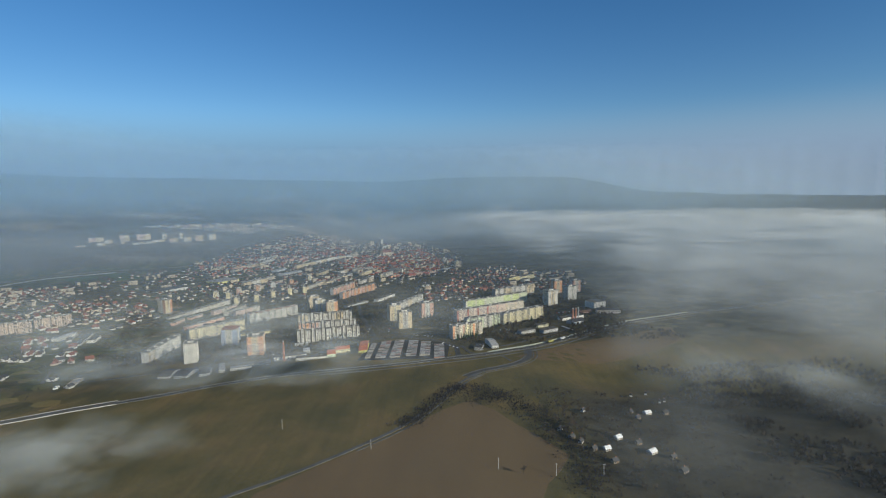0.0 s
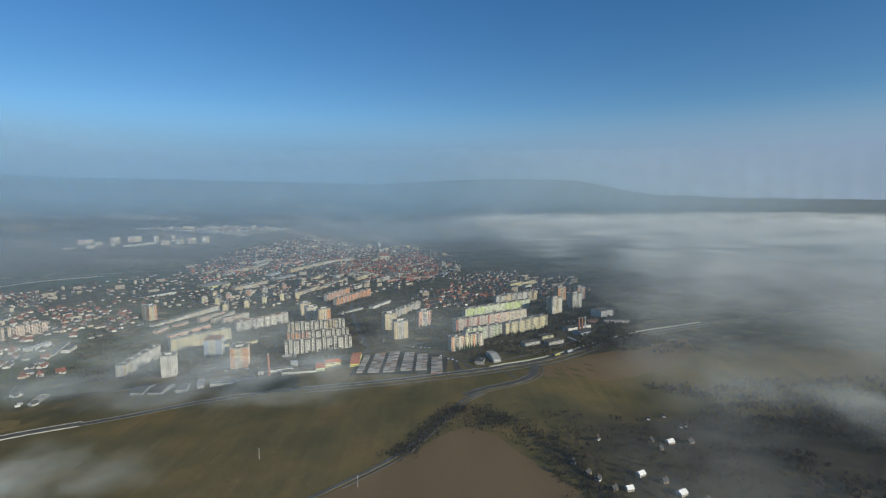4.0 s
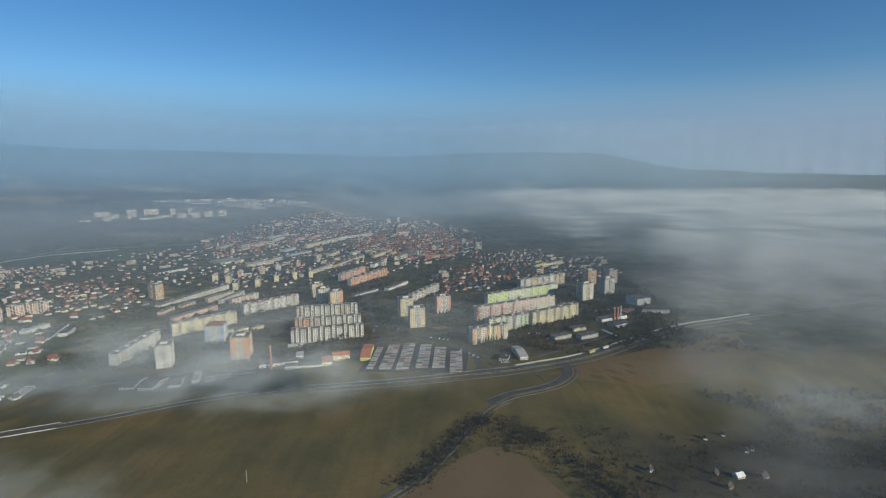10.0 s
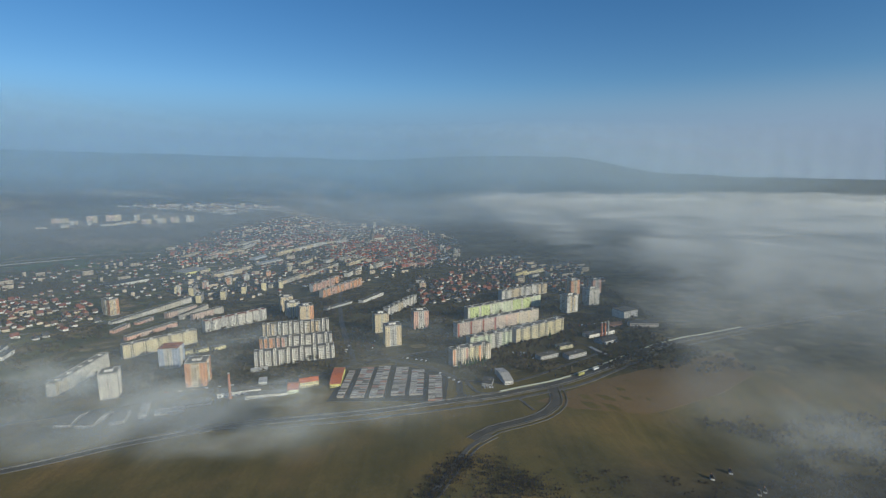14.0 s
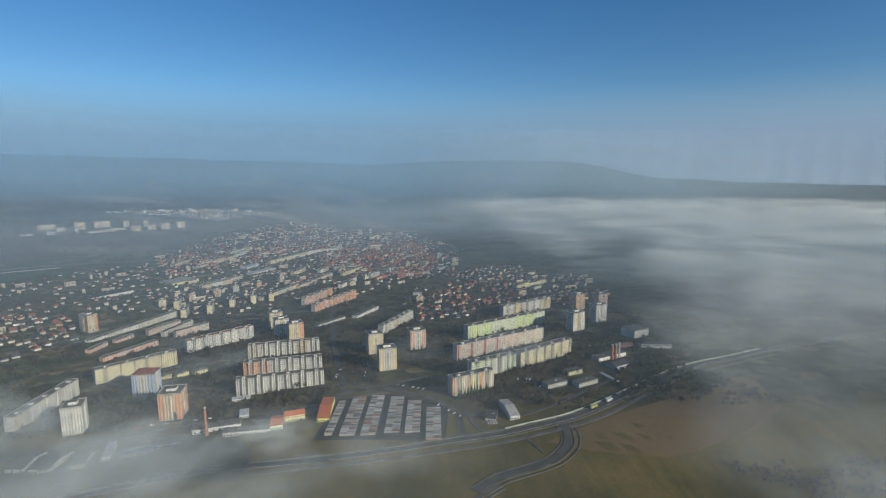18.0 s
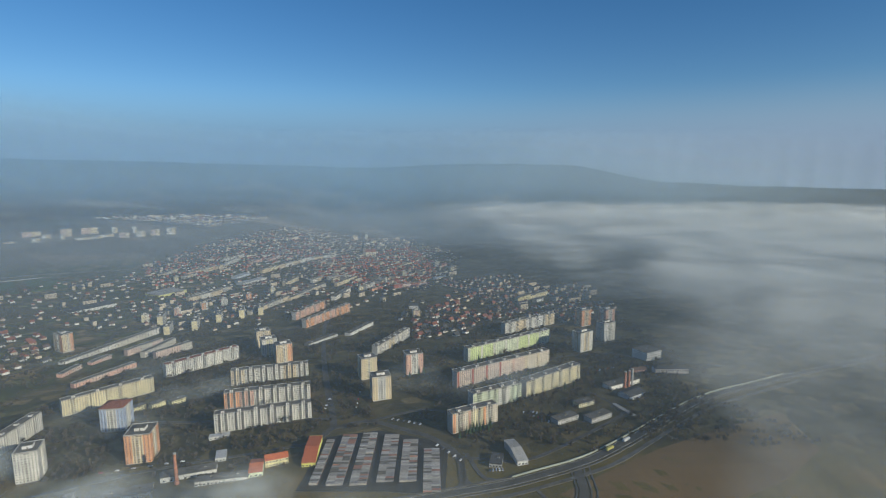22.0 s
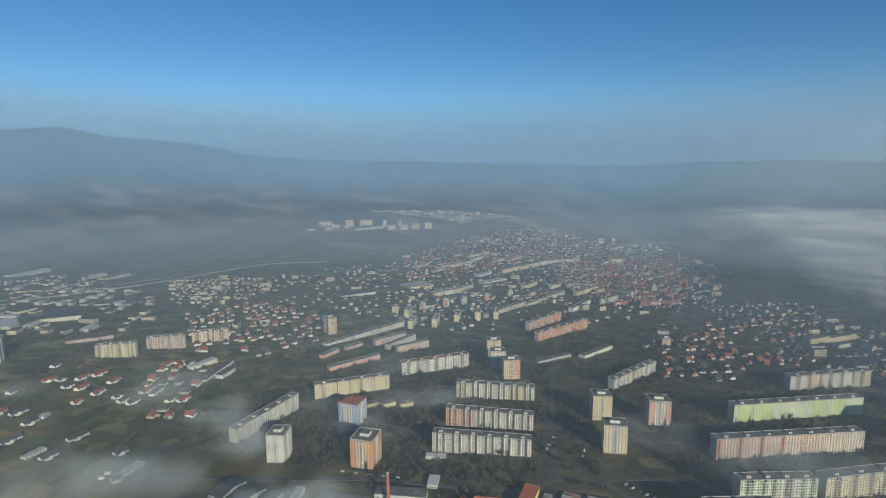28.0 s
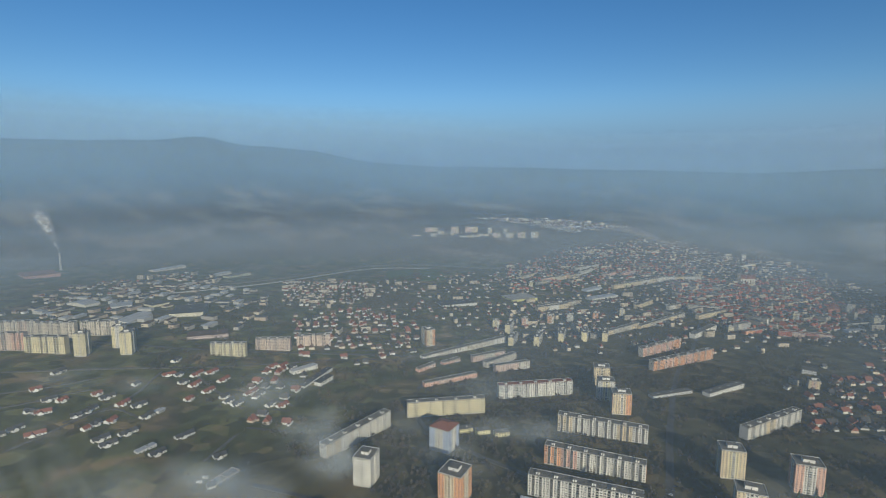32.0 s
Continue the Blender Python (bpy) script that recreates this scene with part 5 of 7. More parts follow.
TOWN_MORE = [
    ((-958, 2205), (-949, 2311), 12, 14, 4, [SAND, DULL, SAND], "sand-coloured four-storey apartment block"),
    ((-848, 2298), (-834, 2358), 12, 15, 5, [DULL, SAND], "short grey-beige apartment block in town"),
    ((-822, 2369), (-812, 2443), 12, 16, 5, [SAND, DULL], "short sand-coloured apartment block in town"),
    ((-827, 2480), (-822, 2589), 12, 16, 5, [WHITE, WHITE, WHITE], "white apartment block with window bands"),
    ((-860, 2169), (-844, 2242), 12, 12, 4, [DULL, SAND, DULL], "dull beige apartment block in town"),
    ((-469, 2035), (-452, 2135), 12, 14, 4, [SAND, CREAM, SAND], "cream apartment block with loggias"),
    ((-390, 2076), (-369, 2128), 12, 13, 4, [WHITE, SAND], "small white four-storey apartment block"),
    ((-193, 1917), (-172, 1959), 13, 20, 6, [DULL, GREY], "grey slab block with a white gable"),
    ((-178, 2041), (-144, 2029), 13, 20, 6, [DULL, GREY, DULL], "grey slab block with a cream gable"),
    ((-335, 3054), (-294, 3181), 13, 16, 5, [WHITE, WHITE, SAND], "white apartment block behind the church"),
    ((-117, 2333), (-72, 2415), 12, 11, 3, [SAND, DULL, SAND], "low beige housing row near the old town"),
]
TOWN_MORE += [
    ((-688, 2588), (-669, 2673), 12, 13, 4, [SALMON, PINKISH], "salmon housing block under a tiled roof"),
    ((-736, 2497), (-718, 2578), 12, 13, 4, [PINKISH, SALMON], "pinkish housing block under a tiled roof"),
]
for a, b, d, h, f, cols, lab in TOWN_MORE:
    apartment_block(a, b, d, h, f, cols, lab, "plain", 0, "apartment blocks of the town", roof=ROOF_RED if "tiled" in lab else None, cols=5, end_colour=WHITE if "gable" in lab else None)
    keep_clear(a, b, d)
MID_SLABS = [(-538, 1512), (-510, 1578), (-468, 1612), (-430, 1640), (-640, 1560), (-585, 1480)]
for k, (x, y) in enumerate(MID_SLABS):
    a, b = (x - 14, y + 46), (x, y)
    apartment_block(a, b, 12, 24 - 2 * (k % 2), 8, [DULL, GREY], "slim grey mid-rise block with a pale yellow gable end", "mixed", 1, "slim mid-rise slabs", end_colour=CREAM, cols=5)
    keep_clear(a, b, 12)
TOWN_TOWERS = [
    ((-711, 1347), (-698, 1372), 20, 30, 38, 13, SAND, GREY, (SAND, ORANGE), "tall grey tower block with a yellow front"),
    ((-1102, 817), (-1091, 829), 20, 22, 44, 14, CREAM, CREAM, (CREAM, CREAM), "cream twin tower block at the western edge"),
    ((-1108, 882), (-1099, 893), 20, 22, 44, 14, CREAM, CREAM, (WHITE, CREAM), "cream tower block with white strips"),
    ((-1061, 877), (-1049, 890), 20, 22, 44, 14, CREAM, CREAM, (CREAM, CREAM), "cream tower block beside its twin"),
    ((-210, 1891), (-197, 1900), 12, 12, 17, 5, CREAM, DULL, (CREAM, CREAM), "small yellow point block"),
    ((-37, 1537), (-16, 1542), 16, 14, 18, 6, SAND, GREY, (SALMON, SAND), "small grey and pink point block"),
    ((-526, 1832), (-510, 1843), 14, 14, 20, 6, ORANGE, DULL, (SALMON, ORANGE), "small orange point block"),
    ((-481, 1913), (-466, 1924), 14, 14, 20, 6, CREAM, DULL, (WHITE, CREAM), "small cream point block"),
    ((-868, 2119), (-855, 2132), 12, 12, 18, 6, CREAM, DULL, (CREAM, CREAM), "small pale yellow point block"),
]
for a, b, w, d, h, f, front, side, st, lab in TOWN_TOWERS:
    tower_block(a, (b[0] - a[0], b[1] - a[1]), w, d, h, f, front, side, lab if len(lab.split()) > 3 else lab + " in town", st, "tower blocks of the town")
    TAKEN.append((a[0] + 8, a[1] + 10, 20))
POINT_COLOURS = [(WHITE, "white"), (CREAM, "cream"), (SALMON, "pink"), (ORANGE, "orange"), (CREAM, "pale yellow"), (GREY, "grey"), (CREAM, "pale green-yellow")]
for (x, y), (col, word) in zip([(-569, 1761), (-687, 1580), (-644, 1651), (-605, 1719), (-94, 2133), (21, 2333), (75, 2196)], POINT_COLOURS):
    tower_block((x, y), (1, 0.45), 15, 14, 22, 7, col, GREY, "small " + word + " point block among the houses", (col, WHITE), "tower blocks of the town")
    TAKEN.append((x + 5, y + 8, 16))
for x, y in [(-76, 1784), (-39, 1838), (-135, 1667), (-162, 1581), (-87, 1657), (-426, 1455), (-315, 1610), (-1073, 1548), (-1036, 1654)]:
    TAKEN.append((x, y, 48))
HALLS = [
    ((-617, 2061), (-569, 2163), 30, 8, (0.66, 0.65, 0.6), "long low school with a pale roof edge", ROOF_METAL, "flat", 2, 16),
    ((-680, 2183), (-661, 2263), 26, 7, (0.5, 0.54, 0.6), "blue-grey sheet metal sales hall", ROOF_METAL, "flat", 1, 8),
    ((-21, 2302), (11, 2352), 14, 10, (0.55, 0.25, 0.17), "red-brown town house row", ROOF_RED, "gable", 3, 9),
    ((45, 2325), (68, 2359), 14, 10, (0.6, 0.35, 0.25), "orange-brown town house row", ROOF_RED, "gable", 3, 7),
    ((23, 2061), (60, 2101), 16, 5, (0.7, 0.69, 0.66), "low white flat-roofed pavilion", ROOF_METAL, "flat", 1, 8),
    ((-51, 1636), (-28, 1636), 12, 9, (0.7, 0.69, 0.66), "white three-storey house row", ROOF_SLATE, "gable", 3, 8),
    ((22, 2150), (81, 2223), 14, 6, (0.6, 0.58, 0.5), "long low pale shopping row", ROOF_SLATE, "flat", 1, 14),
]
HALLS += [
    ((-906, 1658), (-847, 1752), 55, 9, (0.62, 0.62, 0.58), "large supermarket hall with white walls and grey roof", ROOF_SLATE, "flat", 1, 10),
    ((-794, 1869), (-749, 1946), 70, 9, (0.62, 0.6, 0.24), "large market hall with a pale roof and yellow walls", CONCRETE, "flat", 1, 8),
    ((-1265, 1062), (-1220, 1122), 90, 10, (0.66, 0.62, 0.48), "large factory hall with cream walls and dark roof", ROOF_SLATE, "flat", 1, 9),
    ((-1054, 1038), (-1035, 1077), 40, 8, (0.5, 0.4, 0.36), "brown-roofed school complex", ROOF_BROWN, "flat", 2, 12),
    ((-1071, 1006), (-1049, 1044), 40, 8, (0.5, 0.4, 0.36), "brown-roofed sports hall", ROOF_BROWN, "flat", 2, 10),
    ((-2097, 1002), (-2090, 1096), 110, 12, (0.4, 0.22, 0.18), "distant red-roofed power plant hall", ROOF_RED, "flat", 1, 10),
    ((-1510, 973), (-1521, 1010), 70, 8, (0.64, 0.62, 0.55), "pale industrial hall", ROOF_METAL, "gable", 1, 6),
]
HALLS += [
    ((-1260, 969), (-1303, 1042), 40, 8, (0.56, 0.55, 0.5), "industrial shed with a rounded pale roof", ROOF_METAL, "gable", 1, 8),
    ((-1449, 1005), (-1431, 1050), 50, 7, (0.62, 0.6, 0.55), "white workshop hall", ROOF_METAL, "flat", 1, 8),
    ((-1397, 1083), (-1401, 1128), 40, 7, (0.66, 0.6, 0.42), "cream workshop hall", ROOF_SLATE, "flat", 1, 6),
    ((-1693, 1468), (-1709, 1566), 30, 10, (0.66, 0.64, 0.42), "pale yellow office building", ROOF_GREY, "flat", 3, 14),
    ((-1758, 1454), (-1767, 1523), 30, 8, (0.6, 0.58, 0.52), "pale warehouse hall", ROOF_METAL, "gable", 1, 8),
    ((-1994, 1358), (-2021, 1486), 40, 9, (0.62, 0.55, 0.46), "long warehouse with a white roof", ROOF_METAL, "gable", 1, 12),
    ((-771, 1044), (-766, 1094), 14, 8, (0.66, 0.65, 0.6), "white school wing", ROOF_METAL, "flat", 2, 8),
]
HALLS += [
    ((-697, 1044), (-707, 1080), 14, 8, (0.66, 0.65, 0.6), "white school wing", ROOF_SLATE, "flat", 2, 8),
    ((-710, 1020), (-741, 1108), 12, 6, (0.5, 0.5, 0.48), "long grey school corridor", ROOF_SLATE, "flat", 1, 10),
]
for a, b, d, h, wall, lab, roof, kind, fl, cols in HALLS:
    lab = lab if len(lab.split()) > 3 else lab + " in the industrial quarter"
    low_building(a, b, d, h, wall, lab, "hall", roof=roof, roof_kind=kind, floors=fl, cols=cols, roof_rise=4.0)
    keep_clear(a, b, d)
drape("sports_pitch_1", [(-1442, 1994), (-1385, 2091), (-1213, 1898), (-1253, 1808)], PITCH, "green football pitch in the valley", "sports pitch", 1.0)
drape("sports_pitch_2", [(-1365, 2110), (-1311, 2183), (-1150, 2007), (-1196, 1916)], PITCH, "green training pitch in the valley", "sports pitch", 1.0)
drape("meadow", [(-1167, 1606), (-1087, 1714), (-893, 1662), (-1032, 1463)], LAWN, "dark open meadow between the houses", "field", 1.0)
ribbon("valley_road", [(-1626, 1234), (-1592, 1356), (-1570, 1600), (-1585, 2029), (-1415, 2239), (-1159, 2372), (-1113, 2815), (-1022, 3110)], 16.0, PALE_ROAD, "pale raised main road along the foot of the slope", "road", 3.0, 3.5)
ribbon("rail_line", [(x + 60, y - 60) for x, y in ((-1626, 1234), (-1592, 1356), (-1570, 1600), (-1585, 2029), (-1415, 2239), (-1159, 2372), (-1113, 2815), (-1022, 3110))[:5]], 7.0, CONCRETE, "pale railway bed beside the main road", "railway", 2.0, 2.5)


# ---- houses ----
HOUSE_WALLS = [(0.68, 0.66, 0.6), (0.62, 0.54, 0.4), (0.5, 0.49, 0.46), (0.5, 0.4, 0.3), (0.74, 0.73, 0.7), (0.4, 0.37, 0.33)]
HOUSE_ROOFS = [ROOF_RED, ROOF_BROWN, ROOF_SLATE, ROOF_RED, ROOF_BROWN, ROOF_RED]


def gable(bm, w, d, h, rise, e=0.5, m=0):
    A = [(-w / 2 - e, -d / 2 - e, h - 0.25), (w / 2 + e, -d / 2 - e, h - 0.25), (w / 2 + e, d / 2 + e, h - 0.25), (-w / 2 - e, d / 2 + e, h - 0.25), (-w / 2 - e, 0, h + rise), (w / 2 + e, 0, h + rise)]
    for ids in ((0, 1, 5, 4), (2, 3, 4, 5), (3, 2, 1, 0)):
        poly(bm, [A[i] for i in ids], m)
    for ids in ((3, 0, 4), (1, 2, 5)):
        poly(bm, [A[i] for i in ids], m)


def house(k):
    """A family house: plastered walls with its gables, tiled roof, chimney, windows, porch."""
    rnd = random.Random(k)
    w, d, h, rise = rnd.uniform(10, 14), rnd.uniform(9, 11), rnd.uniform(3.4, 5.2), rnd.uniform(4.4, 6.0)
    root = tagged(new("house"), ("family house with pale plaster walls and a red tiled roof", "family house with cream walls and a brown tiled roof", "family house with grey walls and a grey roof", "older house with ochre walls and red tiles", "white family house with a brown roof", "weathered house with a red tiled roof")[k % 6], "house", "family houses")
    bm = bmesh.new()
    box(bm, -w / 2, -d / 2, -2, w / 2, d / 2, h)
    for s in (-1, 1):
        x = s * (w / 2 - 0.01)
        vs = [bm.verts.new(p) for p in ((x, -d / 2, h), (x, d / 2, h), (x, 0, h + rise - 0.3), (x - s * 0.3, -d / 2, h), (x - s * 0.3, d / 2, h), (x - s * 0.3, 0, h + rise - 0.3))]
        bm.faces.new(vs[:3])
        bm.faces.new(vs[3:])
    if k % 3 == 0:
        box(bm, w / 2 - 4, -d / 2 - 3.5, -2, w / 2 - 0.5, -d / 2 + 0.2, h * 0.8)
    part("walls", bm, paint(HOUSE_WALLS[k % 6]), root)
    bm = bmesh.new()
    gable(bm, w, d, h, rise, 0.15 if k % 2 else 0.5)
    if k % 3 == 0:
        box(bm, w / 2 - 4.3, -d / 2 - 3.8, h * 0.8, w / 2 - 0.2, -d / 2 + 0.1, h * 0.8 + 0.35)
    part("roof", bm, HOUSE_ROOFS[k % 6], root)
    bm = bmesh.new()
    box(bm, w * 0.15, d * 0.1, h + rise * 0.4, w * 0.15 + 0.8, d * 0.1 + 0.8, h + rise + 0.9)
    part("chimney_stack", bm, BRICK, root)
    bm = windows_mesh(w, 2 if h > 5 else 1, -d / 2, 0.2, 2.7, 4, -1, 1.3, 1.3)
    bmesh.ops.translate(bm, verts=bm.verts[:], vec=(-w / 2, 0, 0))
    part("windows", bm, (GLASS, FRAME_WHITE), root, kind="stuff")
    return root


def inside(x, y, ring):
    hit = False
    for (x0, y0), (x1, y1) in zip(ring, ring[1:] + ring[:1]):
        if (y0 > y) != (y1 > y) and x < x0 + (y - y0) * (x1 - x0) / (y1 - y0):
            hit = not hit
    return hit


def plots(ring, angle, along, across, fill, seed):
    """Building plots in rows over a quarter; every third gap between rows is a street."""
    rnd = random.Random(seed)
    c, s = math.cos(radians(angle)), math.sin(radians(angle))
    cx, cy = sum(p[0] for p in ring) / len(ring), sum(p[1] for p in ring) / len(ring)
    R = max(math.hypot(p[0] - cx, p[1] - cy) for p in ring)
    out = []
    n, m = int(R / along) + 1, int(R / across) + 1
    for j in range(-m, m + 1):
        for i in range(-n, n + 1):
            u, v = i * along + rnd.uniform(-0.3, 0.3) * along, j * across + (3.5 if j % 2 else -3.5) + rnd.uniform(-0.18, 0.18) * across
            x, y = cx + u * c - v * s, cy + u * s + v * c
            if rnd.random() < fill and inside(x, y, ring) and all((x - a) ** 2 + (y - b) ** 2 > r * r for a, b, r in TAKEN):
                out.append((x, y, angle + rnd.choice((0, 90, 90)) + 14 * noise.noise((x * 0.006, y * 0.006, 2)) + rnd.uniform(-7, 7), rnd.randrange(12)))
                TAKEN.append((x, y, 9.0))
    return out


LANES = bmesh.new()


def lanes(ring, angle, across):
    """Narrow streets between every other pair of house rows."""
    c, s = math.cos(radians(angle)), math.sin(radians(angle))
    cx, cy = sum(p[0] for p in ring) / len(ring), sum(p[1] for p in ring) / len(ring)
    R = max(math.hypot(p[0] - cx, p[1] - cy) for p in ring)
    clear = list(TAKEN)
    m, n = int(R / across) + 1, int(R / 14) + 1
    for j in range(-m - m % 2, m + 1, 2):
        row = None
        for i in range(-n, n + 1):
            u, v = i * 14.0, (j + 0.5) * across
            v += 5 * noise.noise((u * 0.008, v * 0.01, 6))
            x, y = cx + u * c - v * s, cy + u * s + v * c
            if not inside(x, y, ring) or any((x - a) ** 2 + (y - b) ** 2 < r * r for a, b, r in clear):
                row = None
                continue
            TAKEN.append((x, y, 7.5))
            new_row = [LANES.verts.new((x - s * k, y + c * k, ground_z(x - s * k, y + c * k) + 0.9)) for k in (-2.4, 2.4)]
            if row:
                LANES.faces.new((row[0], new_row[0], new_row[1], row[1]))
            row = new_row


BUNGALOWS = [((-908, 692), (-887, 700), 1), ((-886, 699), (-880, 718), 0), ((-822, 671), (-816, 693), 0), ((-850, 662), (-855, 681), 1), ((-843, 728), (-840, 741), 1), ((-843, 742), (-854, 767), 1), ((-876, 778), (-879, 799), 1), ((-899, 775), (-900, 789), 0), ((-897, 834), (-902, 845), 1), ((-819, 798), (-820, 819), 1), ((-836, 786), (-844, 806), 0), ((-774, 792), (-778, 811), 1), ((-778, 816), (-784, 828), 2), ((-796, 739), (-803, 753), 1), ((-791, 756), (-799, 771), 0), ((-731, 724), (-730, 744), 1)]
BUNGALOWS += [((-750, 723), (-752, 744), 1), ((-743, 752), (-746, 775), 1), ((-686, 749), (-690, 773), 2), ((-667, 756), (-668, 775), 1), ((-687, 797), (-688, 822), 1), ((-609, 805), (-607, 820), 1), ((-551, 764), (-548, 772), 1), ((-908, 882), (-903, 902), 0), ((-893, 897), (-895, 911), 1), ((-872, 916), (-882, 940), 0), ((-868, 939), (-873, 962), 0), ((-821, 935), (-830, 958), 0), ((-857, 886), (-860, 903), 1), ((-834, 893), (-843, 915), 0), ((-798, 895), (-803, 916), 0), ((-761, 903), (-764, 918), 1)]
BUNGALOWS += [((-742, 898), (-746, 915), 1), ((-726, 901), (-729, 920), 1), ((-746, 936), (-753, 962), 0), ((-821, 1030), (-826, 1051), 0), ((-813, 1048), (-818, 1068), 0), ((-796, 1053), (-800, 1074), 1), ((-688, 936), (-694, 954), 1), ((-675, 945), (-677, 965), 0), ((-923, 719), (-924, 738), 1), ((-906, 734), (-911, 748), 0), ((-1028, 764), (-1037, 785), 1), ((-976, 719), (-976, 734), 0), ((-959, 927), (-970, 945), 1), ((-845, 652), (-846, 659), 1), ((-790, 727), (-793, 736), 0), ((-789, 862), (-792, 876), 0)]
BUNGALOWS += [((-736, 953), (-740, 966), 1)]
for a, b, k in BUNGALOWS:
    lab = ("low white bungalow under a red tiled roof", "low white bungalow under a dark grey roof", "small white house with a pale flat roof")[k]
    low_building(a, b, 8.5, 3.4, (0.72, 0.71, 0.67), lab, "house", "bungalow", (ROOF_RED, ROOF_SLATE, ROOF_METAL)[k], "flat" if k == 2 else "gable", 1, 5, 3.4, "bungalows of the western suburb", k < 2 and math.dist(a, b) > 12.5)
    keep_clear(a, b, 9, 4)
for k, pts in enumerate([[(-942, 675), (-935, 712), (-935, 747), (-928, 785)], [(-998, 688), (-978, 752), (-972, 813)], [(-1095, 710), (-999, 841), (-895, 967), (-798, 1117)], [(-800, 647), (-819, 698), (-837, 743), (-859, 810), (-930, 889)], [(-615, 794), (-647, 858)], [(-836, 716), (-836, 778), (-771, 793)], [(-896, 926), (-804, 915), (-710, 906)], [(-774, 946), (-666, 965)]]):
    ribbon("suburb_lane", pts, 6.0 if k == 2 else 4.0, PALE_ROAD, "pale narrow lane between the bungalows", "road", 0.6)
NEAR_ZONES = [([(-1045, 1252), (-1064, 1452), (-835, 1467), (-690, 1284), (-718, 1159), (-819, 1094)], 52, 21, 28, 0.68, 2), ([(-50, 1600), (194, 1895), (216.3, 1527.3), (72, 1341), (-25, 1326)], 40, 23, 30, 0.66, 3), ([(-8, 1672), (79, 1823), (56, 1407), (1, 1367)], 30, 23, 31, 0.4, 4), ([(-820, 997), (-788, 1089), (-603, 907), (-642, 863)], 35, 22, 30, 0.5, 6)]
PROTO = [house(k) for k in range(12)]
placed = [0] * 12
spots = []
for ring, ang, al, ac, fill, seed in NEAR_ZONES:
    lanes(ring, ang, ac)
    spots += plots(ring, ang, al, ac, fill, seed)
spots = spots[:300]
for x, y, a, k in spots:
    m = pose(x, y, ground_z(x, y), 0, 0, a)
    if placed[k] == 0:
        PROTO[k].matrix_world = m
    else:
        copy_thing(PROTO[k], m)
    placed[k] += 1
for k in range(12):
    if placed[k] == 0:
        x, y = -900 - 30 * k, 900
        PROTO[k].matrix_world = pose(x, y, ground_z(x, y), 0, 0, 35)

FAR_ZONES = [
    ([(-1500, 1549), (-1322, 1771), (-1073, 1548), (-1119, 1381), (-1197, 1330)], 45, 17, 26, 0.7, 11),
    ([(-582, 2815), (-327, 2683), (-113, 2994), (25, 2418), (-1, 2044), (-197, 1900), (-386, 2163)], 60, 18, 23, 0.8, 12),
    ([(-1765, 3115), (-1381, 3396), (-942, 3498), (-1172, 3167), (-1358, 3166)], 40, 20, 26, 0.9, 13),
    ([(-1160, 2478), (-1083, 2898), (-714, 3336), (-467, 2901), (-682, 2408), (-865, 1967)], 48, 22, 30, 0.55, 14),
]
FAR_ZONES += [
    ([(-809, 1803), (-612, 2210), (-351, 2009), (-454, 1649), (-612, 1530)], 48, 23, 30, 0.5, 15),
    ([(13, 1993), (289, 2128), (354, 1739), (173, 1717)], 35, 21, 27, 0.75, 16),
    ([(-1067, 2906), (-680, 3592), (-110, 3318), (147, 2594), (-173, 2153), (-756, 2701)], 45, 26, 36, 0.55, 17),
    ([(-1806, 946), (-1822, 1385), (-1354, 1404), (-1039, 1185), (-1207, 920), (-1491, 862)], 30, 34, 44, 0.65, 18),
    ([(173, 1717), (468, 1966), (450, 1548), (253, 1369), (192, 1511)], 30, 22, 30, 0.6, 19),
]
FAR_ZONES += [
    ([(-1543, 812), (-1806, 946), (-1950, 1450), (-1600, 1444), (-1555, 1201), (-1313, 853)], 30, 26, 34, 0.5, 20),
    ([(-1120, 1241), (-1318, 1741), (-1119, 2315), (-1083, 2898), (-702, 3516), (-130, 3344), (130, 2760), (85, 1927), (-84, 1919), (-295, 1765), (-404, 1520), (-590, 1490), (-867, 1552), (-876, 1244)], 48, 27, 36, 0.48, 21),
    ([(-316, 1750), (130, 2760), (56, 1407), (-25, 1397), (-109, 1599), (-261, 1530)], 40, 30, 38, 0.45, 22),
]


